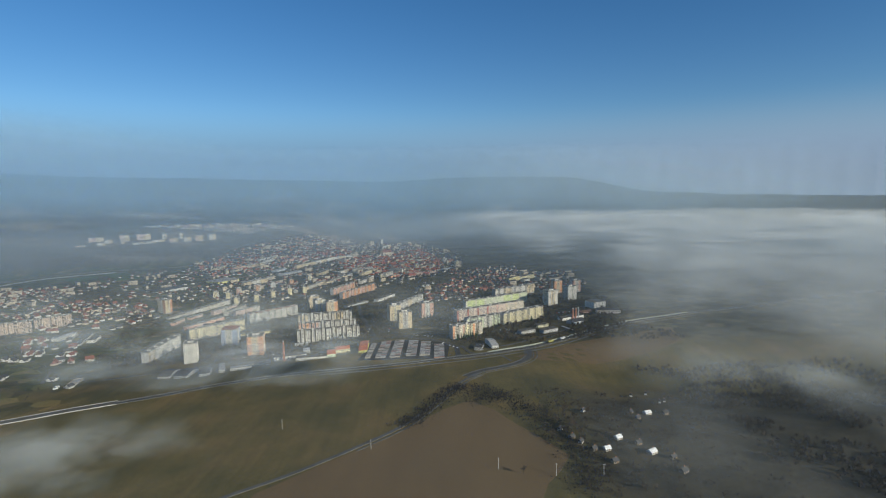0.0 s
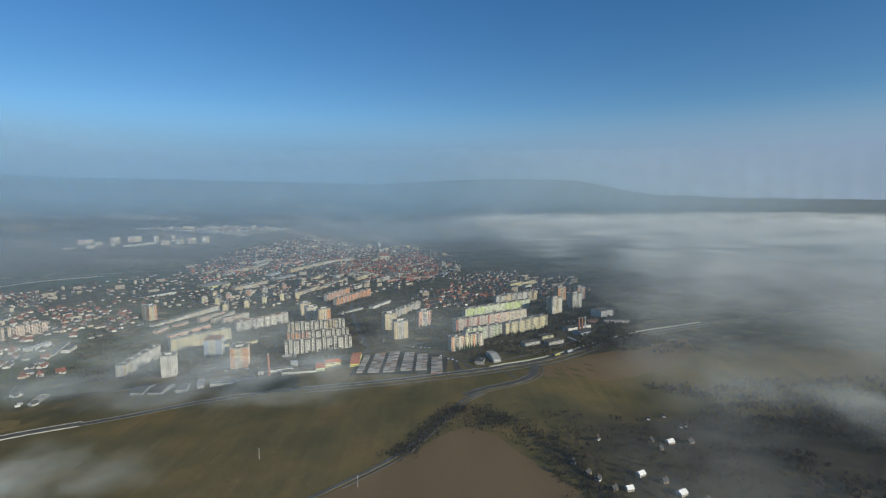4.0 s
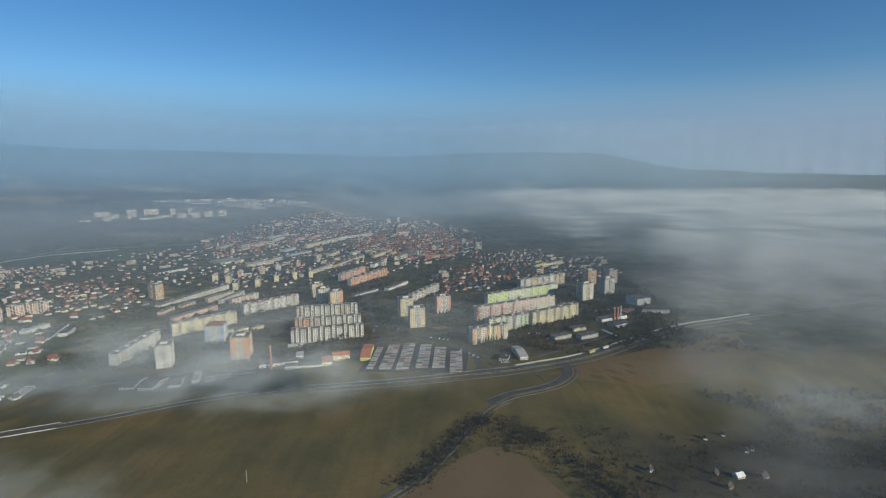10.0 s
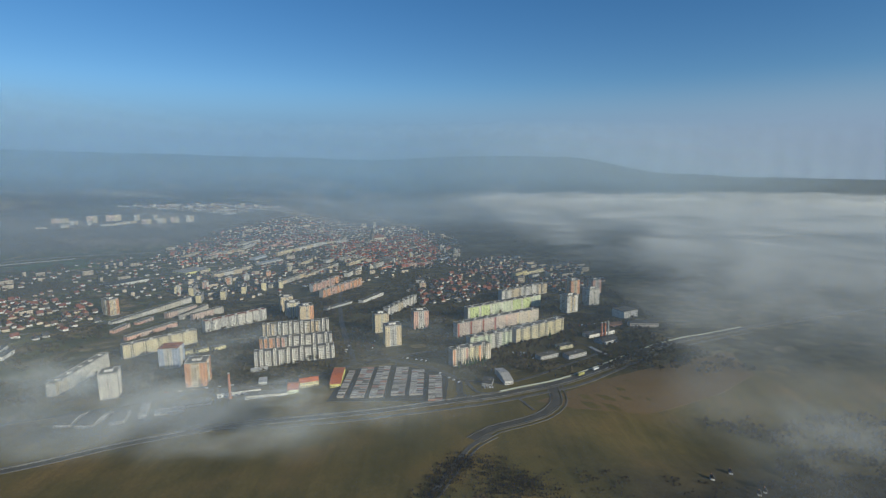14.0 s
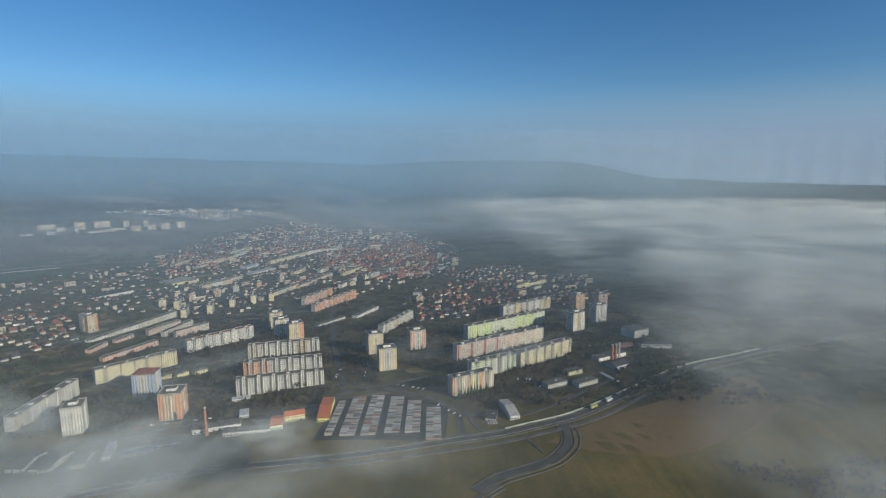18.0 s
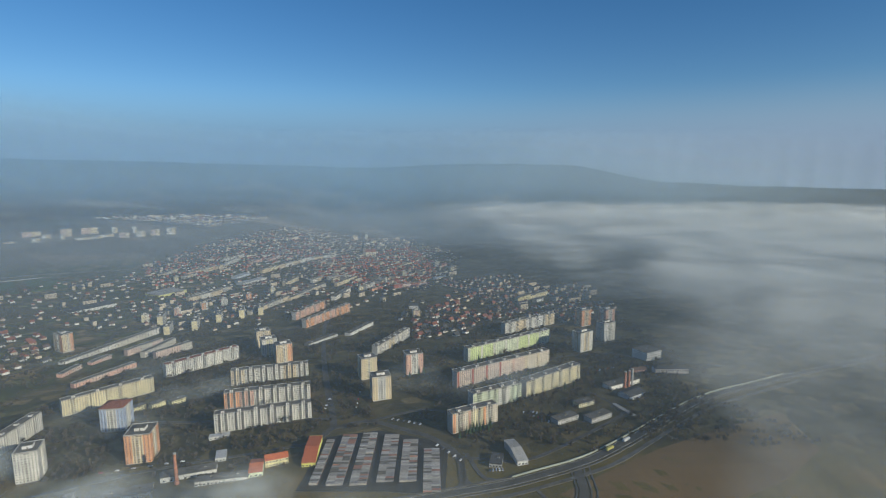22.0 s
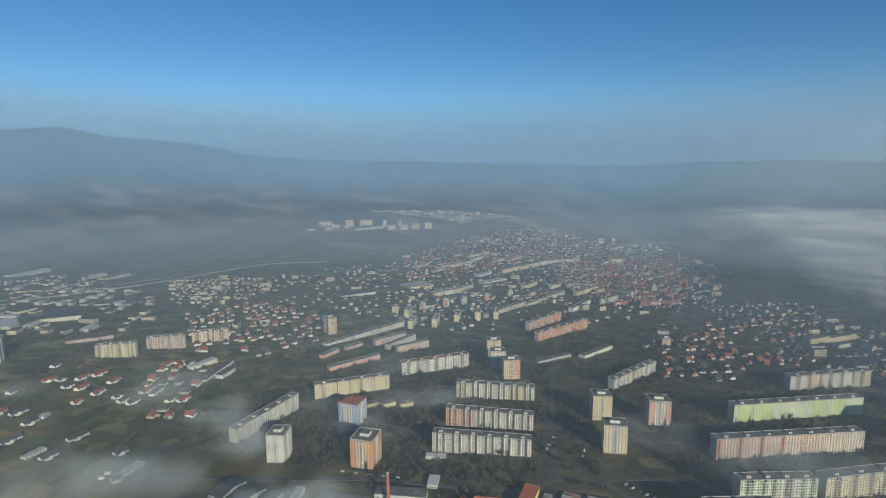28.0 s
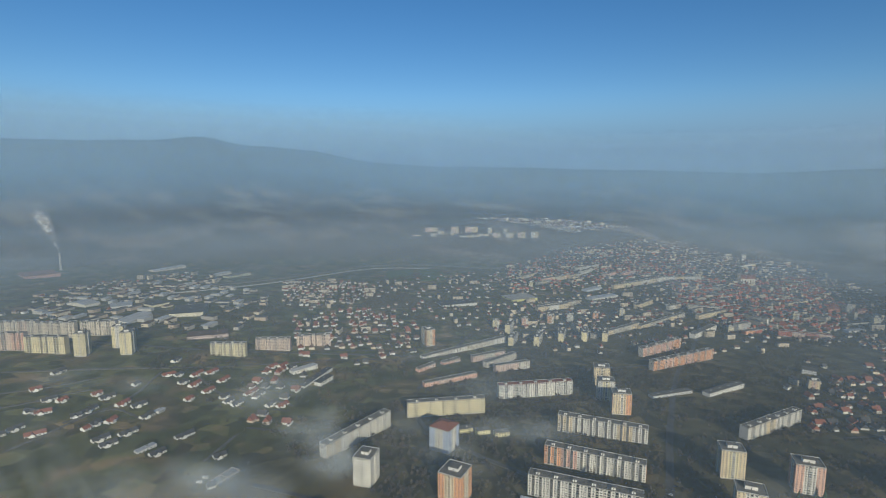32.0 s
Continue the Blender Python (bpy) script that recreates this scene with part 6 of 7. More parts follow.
def far_houses(spots, label, big=1.0, red=False):
    """A quarter of small houses seen from afar, all in one mesh."""
    bm = bmesh.new()
    rnd = random.Random(len(spots))
    for x, y, a, k in spots:
        w, d, h, rise = rnd.uniform(8, 12) * big, rnd.uniform(7.5, 10) * big, rnd.uniform(3.2, 5.2), rnd.uniform(3.8, 5.6)
        m = pose(x, y, ground_z(x, y), 0, 0, a)
        n0 = len(bm.verts)
        wall = k % 4
        if k == 5 or (k == 9 and rnd.random() < 0.5):
            # a small flat-roofed block among the houses
            w, h = rnd.uniform(18, 36), rnd.choice((8, 11, 11, 14))
            box(bm, -w / 2, -d / 2, -3, w / 2, d / 2, h, wall)
            box(bm, -w / 2 - 0.2, -d / 2 - 0.2, h, w / 2 + 0.2, d / 2 + 0.2, h + 0.5, 6)
            for f in range(h // 3):
                for c in range(int(w / 3.4)):
                    x0 = -w / 2 + 1 + c * 3.4
                    box(bm, x0, -d / 2 - 0.03, f * 2.8 + 1, x0 + 1.7, -d / 2 + 0.1, f * 2.8 + 2.4, 8)
            bm.verts.ensure_lookup_table()
            for v in bm.verts[n0:]:
                v.co = m @ v.co
            continue
        box(bm, -w / 2, -d / 2, -3, w / 2, d / 2, h + 0.2, wall)
        for f in range(1 if h < 5 else 2):
            for c in range(3):
                x0 = -w / 2 + 1.2 + c * (w - 2.4) / 3
                box(bm, x0, -d / 2 - 0.03, f * 2.7 + 1, x0 + 1.2, -d / 2 + 0.1, f * 2.7 + 2.3, 8)
        for s in (-1, 1):
            xx = s * (w / 2 + 0.02)
            poly(bm, ((xx, -d / 2, h), (xx, d / 2, h), (xx, 0, h + rise - 0.2)), wall)
        gable(bm, w, d, h, rise, 0.1, 4 if red and k % 4 else 4 + (k + k // 4) % 4)
        bm.verts.ensure_lookup_table()
        for v in bm.verts[n0:]:
            v.co = m @ v.co
    mats = [paint(c) for c in ((0.72, 0.7, 0.64), (0.58, 0.5, 0.38), (0.44, 0.42, 0.38), (0.5, 0.42, 0.33))] + [ROOF_OLD if red else ROOF_RED, ROOF_BROWN, ROOF_SLATE, ROOF_BROWN, GLASS]
    return tagged(new("distant_houses", mesh_of("distant_houses", bm, *mats)), label, "houses", kind="stuff")


def hall_cluster(spots):
    bm = bmesh.new()
    rnd = random.Random(3)
    for x, y, a, k in spots:
        w, d, h = rnd.uniform(14, 38), rnd.uniform(10, 18), rnd.uniform(4, 8)
        m = pose(x, y, ground_z(x, y), 0, 0, a)
        n0 = len(bm.verts)
        box(bm, -w / 2, -d / 2, -3, w / 2, d / 2, h, k % 4)
        box(bm, -w / 2 - 0.3, -d / 2 - 0.3, h, w / 2 + 0.3, d / 2 + 0.3, h + 0.5, 4 + k % 4)
        bm.verts.ensure_lookup_table()
        for v in bm.verts[n0:]:
            v.co = m @ v.co
    mats = [paint(HOUSE_WALLS[i]) for i in (2, 3, 5, 1)] + [ROOF_METAL, ROOF_GREY, ROOF_SLATE, ROOF_BROWN]
    return tagged(new("distant_workshops", mesh_of("distant_workshops", bm, *mats)), "scattered distant workshops and sheds with flat roofs", "buildings", kind="stuff")


for ring, ang, al, ac, fill, seed in FAR_ZONES:
    if seed < 20:
        lanes(ring, ang, ac)
    sp = plots(ring, ang, al, ac, fill, seed)
    if seed == 18:
        hall_cluster(sp)
    else:
        far_houses(sp, "old town houses with red tiled roofs" if seed in (12, 14) else "distant quarter of small houses with red and grey roofs", red=seed in (12, 14))


tagged(new("town_lanes", mesh_of("town_lanes", LANES, STREET)), "narrow grey residential streets between the houses", "road", kind="structure")


# ---- church, towers, terrace estate, power plant ----
def church(x, y):
    root = tagged(new("church"), "old town church with a pale nave and tall dark spire", "church")
    root.matrix_world = pose(x, y, ground_z(x, y), 0, 0, 25) @ Matrix.Diagonal((1.4, 1.4, 1.4, 1))
    bm = bmesh.new()
    box(bm, 0, 0, -3, 34, 15, 15)
    part("nave", bm, paint((0.72, 0.64, 0.5)), root)
    bm = bmesh.new()
    gable(bm, 34, 15, 15, 9)
    bmesh.ops.translate(bm, verts=bm.verts[:], vec=(17, 7.5, 0))
    part("nave_roof", bm, ROOF_RED, root)
    bm = bmesh.new()
    box(bm, -9, 3, -3, 0, 12, 30)
    part("bell_tower", bm, paint((0.2, 0.17, 0.14)), root)
    bm = bmesh.new()
    lathe(bm, [(6.4, 29.8), (5.4, 35), (3.4, 40), (0.2, 52)], 8)
    bmesh.ops.translate(bm, verts=bm.verts[:], vec=(-4.5, 7.5, 0))
    part("spire", bm, ROOF_SLATE, root)
    bm = bmesh.new()
    for i in range(5):
        box(bm, 3 + i * 6.2, -0.08, 4, 5 + i * 6.2, 0.05, 11)
    part("tall_windows", bm, GLASS, root, kind="stuff")


church(-286, 2671)
tower_block((-367, 3316), (1, 0.4), 14, 12, 34, 11, WHITE, WHITE, "lone white tower block beyond the old town", (WHITE, WHITE))
for k, (x, y) in enumerate(((-148, 2579), (40, 2250), (-180, 2560))):
    root = tagged(new("bell_turret"), "small pale church tower with a pointed roof", "church tower", "small church towers")
    root.location = (x, y, ground_z(x, y))
    bm = bmesh.new()
    box(bm, -3.5, -3.5, -2, 3.5, 3.5, 20)
    part("shaft", bm, paint((0.64, 0.6, 0.5)), root)
    bm = bmesh.new()
    lathe(bm, [(4.4, 20), (3.0, 24), (0.2, 34)], 8)
    part("pointed_roof", bm, ROOF_SLATE, root)
ESTATE = [(-1779, 2662, 65, 24), (-1699, 2606, 32, 18), (-1698, 2665, 32, 20), (-1662, 2731, 43, 34), (-1630, 2686, 15, 22), (-1576, 2695, 65, 10), (-1611, 2796, 65, 30), (-1532, 2740, 43, 12), (-1505, 2853, 22, 30), (-1437, 2793, 41, 24), (-1428, 2890, 15, 32), (-1381, 2833, 39, 26), (-1335, 2872, 39, 30), (-1283, 2925, 37, 32), (-1519, 2773, 59, 12), (-1776, 2552, 43, 8)]
for k, (x, y, w, h) in enumerate(ESTATE):
    z = ground_z(x, y)
    apartment_block((x, y), (x + w * 0.8, y + w * 0.6), 13, h, max(3, int(h / 3)), [WHITE, SAND] if k % 3 else [PINKISH, SAND], "white and beige block of the terrace estate", "plain", 1 if h > 20 else 0, "blocks of the terrace estate", cols=5, base_drop=6)
brick_chimney(-2246, 1144, 62, 4.2, 2.8, "tall pale chimney of the distant power plant", CONCRETE)
STEAM = fog_mat("steam", 0.4, (0.85, 0.86, 0.87), 0.02, low=-0.3)
SX, SY = -2246, 1144
SZ = ground_z(SX, SY) + 62
for k in range(16):
    u = k / 15
    w = 8 + 30 * u
    fog_sheets("steam_plume", SX - 8 - 95 * u ** 1.25, SY - 20 * u, SZ + 4 + 130 * u ** 0.85, w, w, w * 0.9, 9, STEAM, "white steam drifting from the tall chimney", 20 * k)


# ---- garden cottages, poles, vehicles ----
drape("estate_ground_1", [(-150, 900), (-135, 955), (-160, 1090), (-120, 1100), (-70, 1010), (10, 960), (36, 900), (20, 960), (30, 1010), (140, 1080), (260, 1140), (330, 1110), (250, 1000), (130, 900), (60, 870), (38, 860), (0, 905), (-60, 955), (-110, 940), (-118, 905)], LAWN, "trodden brown lawn between the apartment blocks", "lawn", 0.2)
def cottage(x, y, a, w, d, h, rise, roof, wall, label):
    root = tagged(new("garden_cottage"), label, "cottage", "garden cottages by the wood")
    root.matrix_world = pose(x, y, ground_z(x, y), 0, 0, a)
    bm = bmesh.new()
    box(bm, -w / 2, -d / 2, -1.5, w / 2, d / 2, h)
    for s in (-1, 1):
        xx = s * (w / 2 - 0.02)
        poly(bm, ((xx, -d / 2, h), (xx, d / 2, h), (xx, 0, h + rise - 0.15)))
    part("walls", bm, paint(wall), root)
    bm = bmesh.new()
    gable(bm, w, d, h, rise, 0.4)
    part("roof", bm, roof, root)
    bm = bmesh.new()
    box(bm, w * 0.2, 0.3, h + rise * 0.3, w * 0.2 + 0.6, 0.9, h + rise + 0.7)
    part("chimney_stack", bm, BRICK, root)
    bm = bmesh.new()
    box(bm, -w / 2 + 1, -d / 2 - 0.05, 0.9, -w / 2 + 2.1, -d / 2 + 0.05, 2.0)
    part("window", bm, GLASS, root)
    bm = bmesh.new()
    box(bm, 0.6, -d / 2 - 0.05, 0, 1.5, -d / 2 + 0.05, 2.0)
    part("door", bm, paint((0.2, 0.12, 0.08)), root)
    return root


def building_site(x, y, a):
    """Bare soil, a concrete foundation with low wall stubs, and two white site cabins."""
    z = ground_z(x, y)
    root = tagged(new("foundation"), "pale concrete house foundation on bare brown soil", "building site")
    root.matrix_world = pose(x, y, z, 0, 0, a)
    bm = bmesh.new()
    box(bm, 0, 0, -2, 13, 36, 0.9)
    part("slab", bm, CONCRETE, root)
    for q in ((0.2, 0.2, 12.8, 0.6), (0.2, 35.4, 12.8, 35.8), (0.2, 0.6, 0.6, 35.4), (12.4, 0.6, 12.8, 35.4), (0.6, 17.8, 12.4, 18.2)):
        bm = bmesh.new()
        box(bm, q[0], q[1], 0.9, q[2], q[3], 2.0)
        part("wall_stub", bm, paint((0.5, 0.42, 0.33)), root)
    for dx, dy in ((-12, -4), (-14, 6)):
        p = root.matrix_world @ Vector((dx, dy, 0))
        cabin = tagged(new("site_cabin"), "white metal site cabin beside the foundation", "cabin", "site cabins")
        cabin.matrix_world = pose(p.x, p.y, ground_z(p.x, p.y), 0, 0, a + 20)
        bm = bmesh.new()
        box(bm, 0, 0, -0.5, 6, 2.5, 2.5)
        part("body", bm, paint((0.7, 0.7, 0.68)), cabin)
        bm = bmesh.new()
        box(bm, -0.1, -0.1, 2.5, 6.1, 2.6, 2.7)
        part("roof", bm, ROOF_METAL, cabin)


building_site(-564, 770, 12)
PALE_SHEET = surface("white_sheet_roof", [(0.3, (0.66, 0.68, 0.7)), (0.7, (0.78, 0.79, 0.8))], 0.4, 0.5, 3.0, None, 0.02)
COTTAGES = [(235, 561, 20, 9, 1), (178, 489, 25, 8, 1), (160, 466, 15, 7, 1), (198, 457, 28, 9, 1), (249, 648, 75, 5, 0), (274, 663, 70, 5, 0), (275, 622, 65, 4, 0), (283, 627, 65, 4, 0), (217, 563, 40, 6, 2), (217, 541, 30, 6, 2)]
COTTAGES += [(164, 563, 40, 5, 0), (127, 514, 50, 6, 0), (134, 494, 40, 7, 2), (140, 483, 50, 6, 0), (212, 445, 20, 6, 2), (210, 421, 30, 8, 2), (159, 442, 20, 7, 2), (148, 467, 30, 6, 2), (256, 563, 25, 8, 2), (193, 476, 10, 6, 2)]
for x, y, a, w, k in COTTAGES:
    roof, wall, lab = ((ROOF_SLATE, (0.72, 0.71, 0.68), "small garden cottage with white gable walls"), (PALE_SHEET, (0.5, 0.45, 0.38), "garden cottage with a bright white sheet roof"), (ROOF_SLATE, (0.22, 0.18, 0.13), "dark wooden garden cottage with a dark roof"))[k]
    cottage(x, y, a, w * 0.8, w * 0.66, 2.5, 2.2, roof, wall, lab)


def power_pole(x, y):
    root = tagged(new("power_pole"), "slim concrete power pole with a crossarm in the field", "power pole", "power poles in the field")
    root.location = (x, y, ground_z(x, y))
    bm = bmesh.new()
    lathe(bm, [(0.32, -1), (0.28, 0), (0.17, 11)], 8)
    part("post", bm, CONCRETE, root)
    bm = bmesh.new()
    box(bm, -1.3, -0.08, 10.2, 1.3, 0.08, 10.4)
    part("crossarm", bm, CONCRETE, root)
    for s in (-1.1, 0, 1.1):
        bm = bmesh.new()
        lathe(bm, [(0.09, 10.4), (0.12, 10.55), (0.05, 10.8)], 6)
        bmesh.ops.translate(bm, verts=bm.verts[:], vec=(s, 0, 0))
        part("insulator", bm, paint((0.3, 0.2, 0.15), 0.4), root)


for x, y in ((-63, 494), (56, 440), (142, 419), (103, 423), (-170, 560)):
    power_pole(x, y)


def car(k, colour):
    root = tagged(new("car"), ("white parked car", "dark grey parked car", "silver parked car", "red parked car")[k] + " on the estate street", "car", "parked cars")
    body, nt, b = nodes_of("car_paint")
    b.inputs["Base Color"].default_value, b.inputs["Roughness"].default_value = (*colour, 1), 0.25
    bm = bmesh.new()
    box(bm, -2.1, -0.85, 0.35, 2.1, 0.85, 0.95)
    bmesh.ops.bevel(bm, geom=bm.edges[:], offset=0.12, segments=1)
    part("body", bm, body, root)
    bm = bmesh.new()
    v = [(-1.5, -0.78, 0.93), (1.0, -0.78, 0.93), (1.0, 0.78, 0.93), (-1.5, 0.78, 0.93), (-1.1, -0.65, 1.42), (0.4, -0.65, 1.42), (0.4, 0.65, 1.42), (-1.1, 0.65, 1.42)]
    for ids in ((0, 1, 5, 4), (1, 2, 6, 5), (2, 3, 7, 6), (3, 0, 4, 7)):
        poly(bm, [v[i] for i in ids], 0)
    poly(bm, [v[i] for i in (4, 5, 6, 7)], 1)
    part("cabin", bm, (GLASS, body), root)
    for x in (-1.3, 1.3):
        for y in (-0.8, 0.8):
            bm = bmesh.new()
            lathe(bm, [(0.32, -0.1), (0.32, 0.1)], 10)
            bmesh.ops.rotate(bm, verts=bm.verts[:], matrix=Matrix.Rotation(radians(90), 3, "X"))
            bmesh.ops.translate(bm, verts=bm.verts[:], vec=(x, y, 0.32))
            part("wheel", bm, ROOF_GREY, root)
    return root


CARS = [car(k, c) for k, c in enumerate(((0.75, 0.75, 0.75), (0.06, 0.06, 0.07), (0.45, 0.46, 0.48), (0.4, 0.05, 0.04)))]
rnd = random.Random(8)
spots = [(120 + 5.0 * i, 973 - 6.5 * i + 3 * (i % 2), 70 + rnd.uniform(-8, 8)) for i in range(6)]
spots += [(128 + 4 * i, 975 - 2.5 * i, 65) for i in range(6)] + [(-96 - 0.6 * i, 992 + 14 * i, 100) for i in range(9)] + [(-140 + i * 0.2, 1010 + 11 * i, 12) for i in range(8)]
spots += [(34 - 6 * i, 862 + 9 * i, 55) for i in range(5)] + [(260 + 5 * i, 1120 + 2 * i, 60) for i in range(7)] + [(-45 + 7 * i, 975 - 4 * i, 60) for i in range(6)] + [(62 + 3.2 * i, 838, 90) for i in range(5)]
spots += [(-350 + 16 * i, 880 + 3 * i, 10) for i in range(7)] + [(-1090 + 9 * i, 1030 + 5 * i, 30) for i in range(9)]
for i, (x, y, a) in enumerate(spots):
    m = pose(x, y, ground_z(x, y) + 0.52, 0, 0, a)
    if i < 4:
        CARS[i].matrix_world = m
    else:
        copy_thing(CARS[rnd.choice((0, 0, 1, 1, 2, 2, 3))], m)


def lorry(x, y, a, cab, load, label):
    root = tagged(new("lorry"), label, "lorry")
    root.matrix_world = pose(x, y, ground_z(x, y) + 0.62, 0, 0, a)
    bm = bmesh.new()
    box(bm, 3.6, -1.2, 0.6, 5.6, 1.2, 3.1)
    bmesh.ops.bevel(bm, geom=bm.edges[:], offset=0.18, segments=1)
    part("cab", bm, paint(cab, 0.4), root)
    bm = bmesh.new()
    box(bm, -5.5, -1.25, 1.0, 3.3, 1.25, 3.7)
    part("box_body", bm, paint(load, 0.5), root)
    bm = bmesh.new()
    box(bm, -5.5, -0.5, 0.65, 5.2, 0.5, 0.98)
    part("chassis", bm, ROOF_GREY, root)
    for xx in (-4.2, -3.0, 4.4):
        for yy in (-1.05, 1.05):
            bm = bmesh.new()
            lathe(bm, [(0.5, -0.15), (0.5, 0.15)], 10)
            bmesh.ops.rotate(bm, verts=bm.verts[:], matrix=Matrix.Rotation(radians(90), 3, "X"))
            bmesh.ops.translate(bm, verts=bm.verts[:], vec=(xx, yy, 0.5))
            part("wheel", bm, ROOF_GREY, root)


lorry(218.4, 888.4, 37, (0.7, 0.7, 0.7), (0.72, 0.72, 0.7), "white box lorry driving on the bypass")
lorry(193.6, 869.8, 35, (0.5, 0.45, 0.1), (0.45, 0.42, 0.12), "yellow-green lorry driving on the bypass")


# ---- trees ----
def bare_tree_meshes(seed, h):
    """A leafless tree: tapered trunk with limbs, and a crown of fine twigs."""
    r = random.Random(seed)
    bm = bmesh.new()

    def limb(p, q, r0, r1):
        d = (q - p).normalized()
        s = d.orthogonal().normalized()
        t = d.cross(s)
        lo = [bm.verts.new(p + (s * math.cos(a) + t * math.sin(a)) * r0) for a in (0, 2.09, 4.19)]
        hi = [bm.verts.new(q + (s * math.cos(a) + t * math.sin(a)) * r1) for a in (0, 2.09, 4.19)]
        for i in range(3):
            bm.faces.new((lo[i], lo[(i + 1) % 3], hi[(i + 1) % 3], hi[i]))
    limb(Vector((0, 0, -0.5)), Vector((0.1, 0, h * 0.45)), 0.28, 0.16)
    tips = []
    for i in range(7):
        a = i * 2.4 + r.uniform(-0.3, 0.3)
        z0 = h * r.uniform(0.25, 0.45)
        p = Vector((0, 0, z0))
        q = Vector((math.cos(a) * h * r.uniform(0.15, 0.3), math.sin(a) * h * r.uniform(0.15, 0.3), z0 + h * r.uniform(0.25, 0.48)))
        limb(p, q, 0.12, 0.04)
        tips.append((p, q))
    trunk = mesh_of("trunk", bm, BARK)
    bm = bmesh.new()
    for i in range(240):
        p, q = r.choice(tips)
        c = p.lerp(q, r.uniform(0.35, 1.05))
        d = Vector((r.gauss(0, 1), r.gauss(0, 1), r.gauss(0.5, 0.8))).normalized()
        e = c + d * h * r.uniform(0.08, 0.2)
        s = d.orthogonal().normalized() * r.uniform(0.08, 0.26)
        bm.faces.new([bm.verts.new(v) for v in (c - s, c + s, e)])
    return trunk, mesh_of("crown", bm, TWIGS)


def fir_meshes(seed, h):
    r = random.Random(seed)
    bm = bmesh.new()
    lathe(bm, [(0.25, -0.5), (0.18, h * 0.3)], 6)
    trunk = mesh_of("trunk", bm, BARK)
    bm = bmesh.new()
    for k in range(9):
        z = h * (0.1 + 0.1 * k)
        rad = h * 0.2 * (1 - k / 9.6)
        for i in range(11):
            a = i * 0.571 + k * 0.9 + r.uniform(-0.15, 0.15)
            q = rad * r.uniform(0.75, 1.15)
            tip = Vector((math.cos(a) * q, math.sin(a) * q, z - h * 0.03))
            s = Vector((-math.sin(a), math.cos(a), 0)) * rad * 0.3
            bm.faces.new([bm.verts.new(v) for v in (Vector((0, 0, z + h * 0.13)), tip * 0.8 + Vector((0, 0, z * 0.2)) + s, tip, tip * 0.8 + Vector((0, 0, z * 0.2)) - s)])
    return trunk, mesh_of("crown", bm, NEEDLES)


BARE = [bare_tree_meshes(k, 9 + 1.3 * k) for k in range(5)]
FIRS = [fir_meshes(k + 20, 11 + 2 * k) for k in range(3)]


def tree(x, y, pair, name, label, size=1.0):
    root = tagged(new(name), label, "tree", "trees of the estate")
    root.matrix_world = pose(x, y, ground_z(x, y) + 0.1, 0, 0, (x * 37 + y * 11) % 360) @ Matrix.Diagonal((size, size, size, 1))
    for n, me in zip(("trunk", "crown"), pair):
        o = new(n, me)
        o.parent = root


rnd = random.Random(21)


def free(x, y, pad=0.0):
    return all((x - a) ** 2 + (y - b) ** 2 > (r * 0.75 + pad) ** 2 for a, b, r in TAKEN)


for x, y in [(44 + 4.2 * i, 921 + 2.2 * i) for i in range(8)] + [(70, 925), (36, 914), (142.5, 1094.6), (149.6, 1101.2), (156.7, 1103.8), (163.9, 1110.4), (120.1, 1088.8), (88, 1180), (96, 1186), (82, 1177), (-30, 1125), (-16, 1130), (-8, 1137), (181.3, 1129), (207, 1057.4), (191.6, 1048.2)]:
    tree(x, y, rnd.choice(FIRS), "fir_tree", "dark green fir tree in front of the flats", rnd.uniform(0.8, 1.15))
n = 0
while n < 240:
    x, y = rnd.uniform(-480, 330), rnd.uniform(870, 1420)
    if noise.noise((x * 0.012, y * 0.012, 4)) > -0.05 and free(x, y, 2) and not (-140 < x < 25 and y < 950):
        tree(x, y, rnd.choice(BARE), "bare_tree", "leafless brown tree on the estate lawn", rnd.uniform(0.7, 1.2))
        n += 1
for x, y in [(133 + rnd.gauss(0, 10), 540 + rnd.gauss(0, 22)) for i in range(26)] + [(190 + rnd.gauss(0, 40), 480 + rnd.gauss(0, 50)) for i in range(34)]:
    tree(x, y, rnd.choice(BARE), "bare_tree", "leafless tree in the cottage gardens", rnd.uniform(0.5, 0.95))


DARK_TREES = surface("tree_crowns", [(0.3, (0.04, 0.034, 0.022)), (0.7, (0.085, 0.068, 0.042))], 0.05, 0.95, 0.8, None, 0.05)


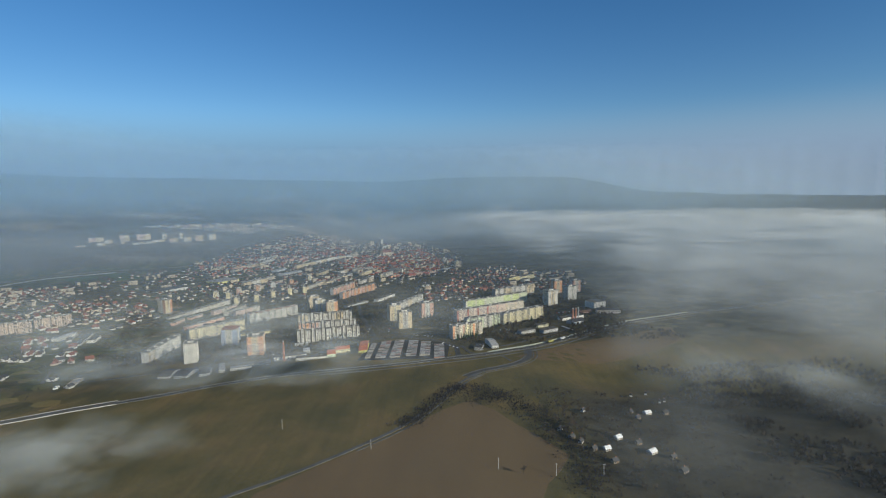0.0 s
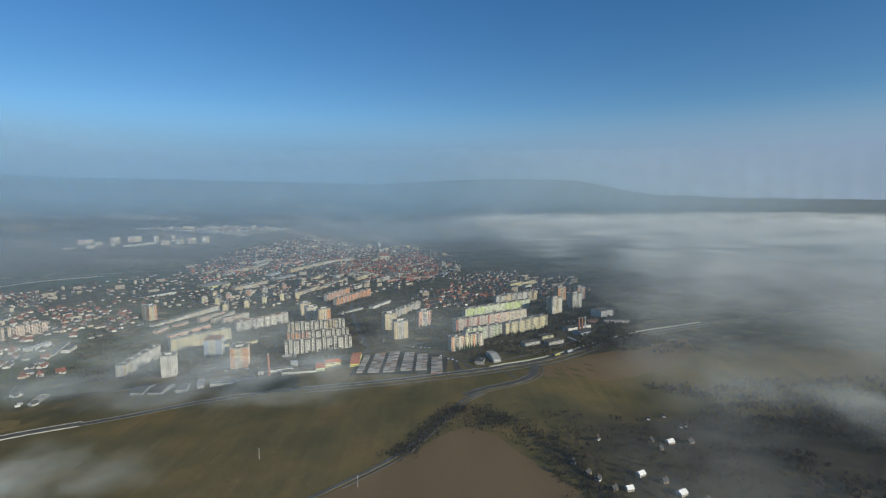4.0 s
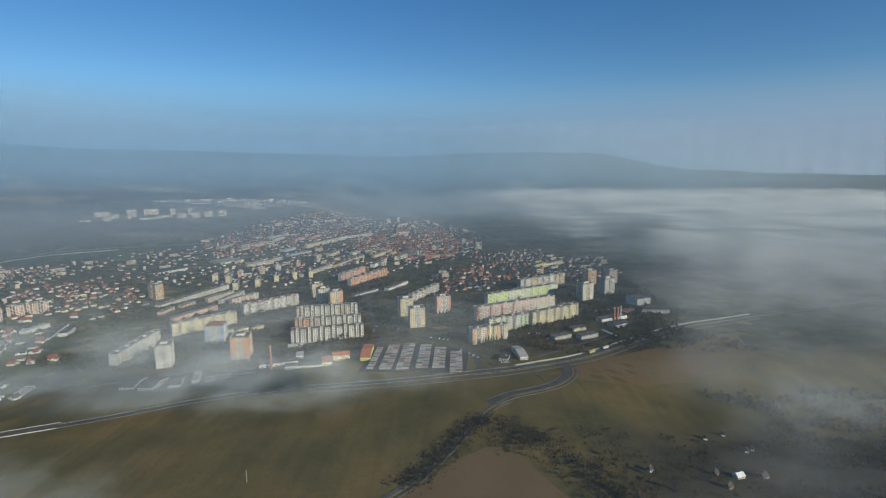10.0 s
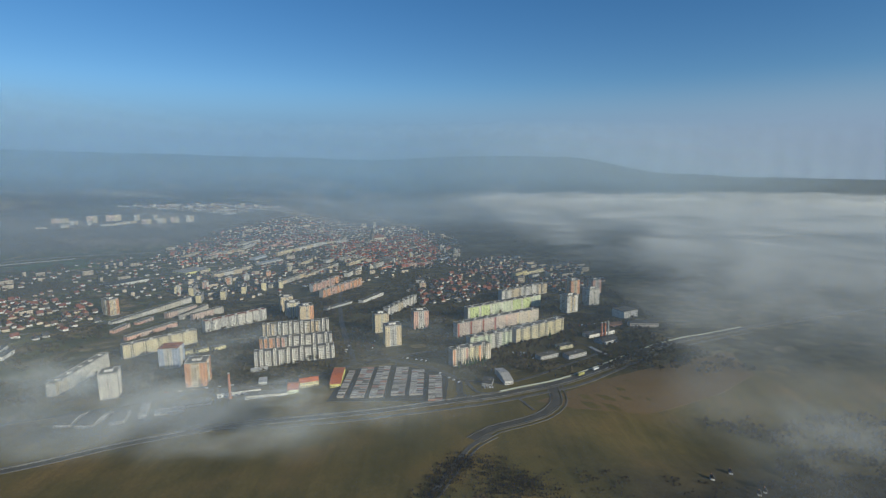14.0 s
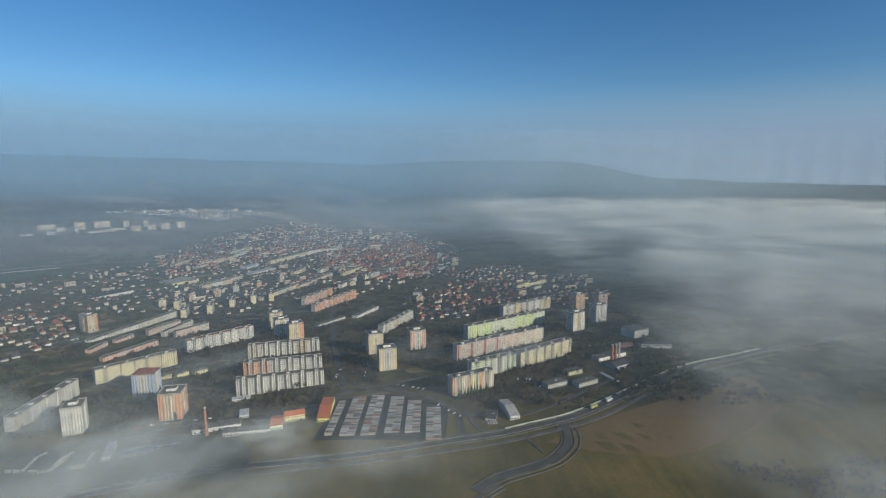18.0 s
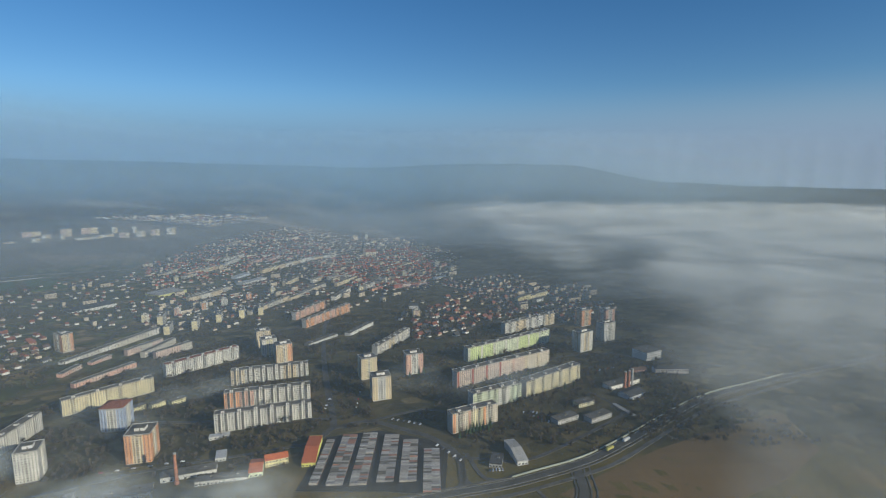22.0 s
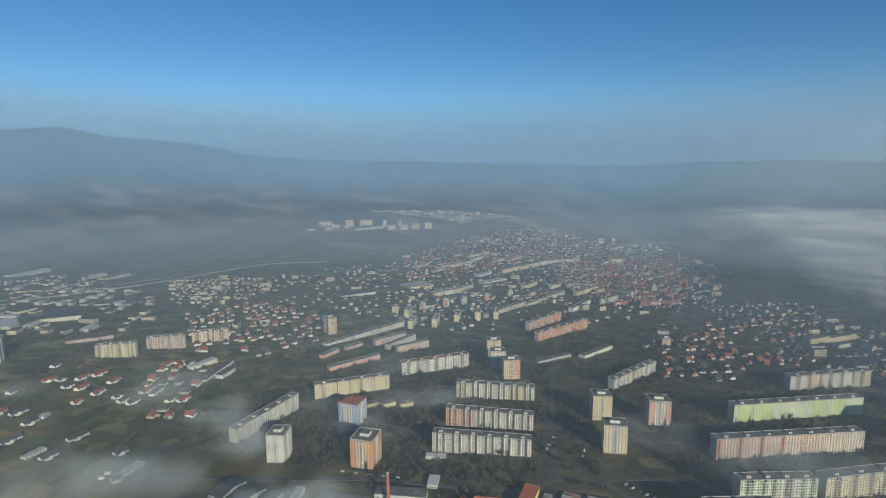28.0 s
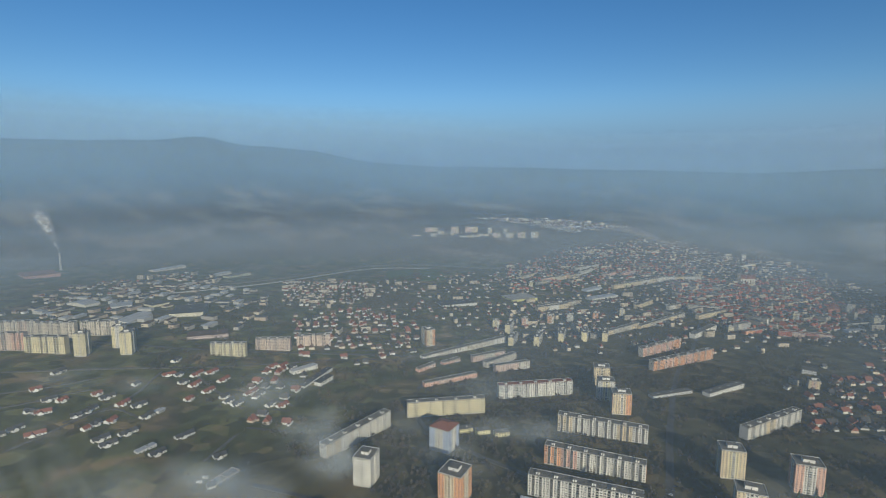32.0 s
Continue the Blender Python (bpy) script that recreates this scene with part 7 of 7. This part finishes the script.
def thicket(name, label, spots, hmin, hmax, twigs, mat=TWIGS, fat=1.0):
    """Scrub and woodland seen from above: clumps of twigs, leaning every way."""
    verts, faces = [], []
    r = random.Random(len(spots))
    for x, y in spots:
        z, h = ground_z(x, y), r.uniform(hmin, hmax)
        for i in range(twigs):
            a, u = r.uniform(0, 6.283), r.uniform(0.0, 1.0)
            px, py, pz = x + math.cos(a) * u * h * 0.3, y + math.sin(a) * u * h * 0.3, z + h * (0.15 + 0.5 * r.random() * (1.1 - 0.6 * u))
            b, l = r.uniform(0, 6.283), h * r.uniform(0.15, 0.4)
            w = h * fat * r.uniform(0.04, 0.1)
            k = len(verts)
            verts += [(px - w * math.sin(b), py + w * math.cos(b), pz), (px + w * math.sin(b), py - w * math.cos(b), pz), (px + l * 0.6 * math.cos(b), py + l * 0.6 * math.sin(b), pz + l * r.uniform(0.2, 1))]
            faces.append((k, k + 1, k + 2))
    me = bpy.data.meshes.new(name)
    me.from_pydata(verts, [], faces)
    me.materials.append(mat)
    return tagged(new(name, me), label, "scrub" if hmax < 7 else "woods", kind="stuff")


def along(pts, count, spread):
    line = smooth_line(pts, 4)
    out = []
    for i in range(count):
        q = rnd.choice(line)
        out.append((q.x + rnd.gauss(0, spread), q.y + rnd.gauss(0, spread)))
    return out


HEDGE = along([(-34, 551), (-11, 588), (15, 645), (30, 665)], 1000, 8) + along([(30, 660), (44, 655), (76, 629), (107, 566), (123, 503), (138, 445), (120, 400)], 1700, 11) + along([(44, 618), (75, 618)], 260, 11)
thicket("hedge_scrub", "dark leafless scrub along the ditch between the fields", HEDGE, 1.4, 3.4, 44, DARK_TWIGS, 0.8)
GARDENS = [(rnd.uniform(120, 320), rnd.uniform(360, 640)) for i in range(1500)]
GARDENS = [(x, y) for x, y in GARDENS if noise.noise((x * 0.03, y * 0.03, 7)) > -0.12 and all((x - c[0]) ** 2 + (y - c[1]) ** 2 > 60 for c in COTTAGES)]
thicket("garden_scrub", "dark bushes and orchard trees round the cottages", GARDENS, 2.0, 5.0, 24, DARK_TWIGS)
EAST = [(rnd.uniform(260, 620), rnd.uniform(330, 760)) for i in range(2800)]
EAST = [p for p in EAST if p[0] > 310 + 70 * noise.noise((p[1] * 0.015, 3, 1))]
thicket("east_wood", "dark leafless wood under the fog", [p for p in EAST if noise.noise((p[0] * 0.012, p[1] * 0.012, 2)) > -0.2], 6, 11, 26, DARK_TWIGS)
TOWNTREES = []
while len(TOWNTREES) < 15000:
    x, y = rnd.uniform(-1300, 420), rnd.uniform(880, 3100)
    if noise.noise((x * 0.008, y * 0.008, 5)) > -0.02 and not (-150 < x < 60 and y < 960) and (y > 1500 or free(x, y, 1)):
        TOWNTREES.append((x, y))
ESTATE_TREES = []
while len(ESTATE_TREES) < 3000:
    x, y = rnd.uniform(-560, 420), rnd.uniform(865, 1480)
    if noise.noise((x * 0.011, y * 0.011, 4)) > -0.12 and free(x, y, 1) and not (-140 < x < 25 and y < 955):
        ESTATE_TREES.append((x, y))
thicket("estate_trees", "bare brown trees and bushes between the apartment blocks", ESTATE_TREES, 4, 10, 56, TWIGS, 1.25)
thicket("town_trees", "leafless street and garden trees throughout the town", TOWNTREES, 5, 10, 12, DARK_TREES, 2.6)
SLOPE = []
while len(SLOPE) < 3200:
    a, r = radians(rnd.uniform(12, 88)), rnd.uniform(2380, 2950)
    x, y = -r * math.sin(a), 450 + r * math.cos(a)
    if 5 > ground_z(x, y) > -60 or noise.noise((x * 0.004, y * 0.004, 1)) > 0.1:
        SLOPE.append((x, y))
thicket("slope_wood", "dark leafless wood on the slope below the terrace estate", SLOPE, 9, 16, 12)
NORTH = [(rnd.uniform(-100, 900), rnd.uniform(1750, 3000)) for i in range(1800)]
thicket("north_wood", "dark trees among the far houses", [p for p in NORTH if noise.noise((p[0] * 0.006, p[1] * 0.006, 8)) > -0.05], 7, 12, 12)
SUBURB = [(rnd.uniform(-1250, -560), rnd.uniform(720, 1150)) for i in range(900)]
thicket("suburb_hedges", "hedges and small garden trees between the bungalows", [p for p in SUBURB if noise.noise((p[0] * 0.012, p[1] * 0.012, 3)) > -0.05 and free(*p)], 2, 5, 14, DARK_TREES, 2.2)
VERGE = along(BYPASS[3:12], 160, 5)
thicket("verge_scrub", "low dry scrub on the bypass bank", [(x + 6, y + 16) for x, y in VERGE], 1.0, 2.6, 16)
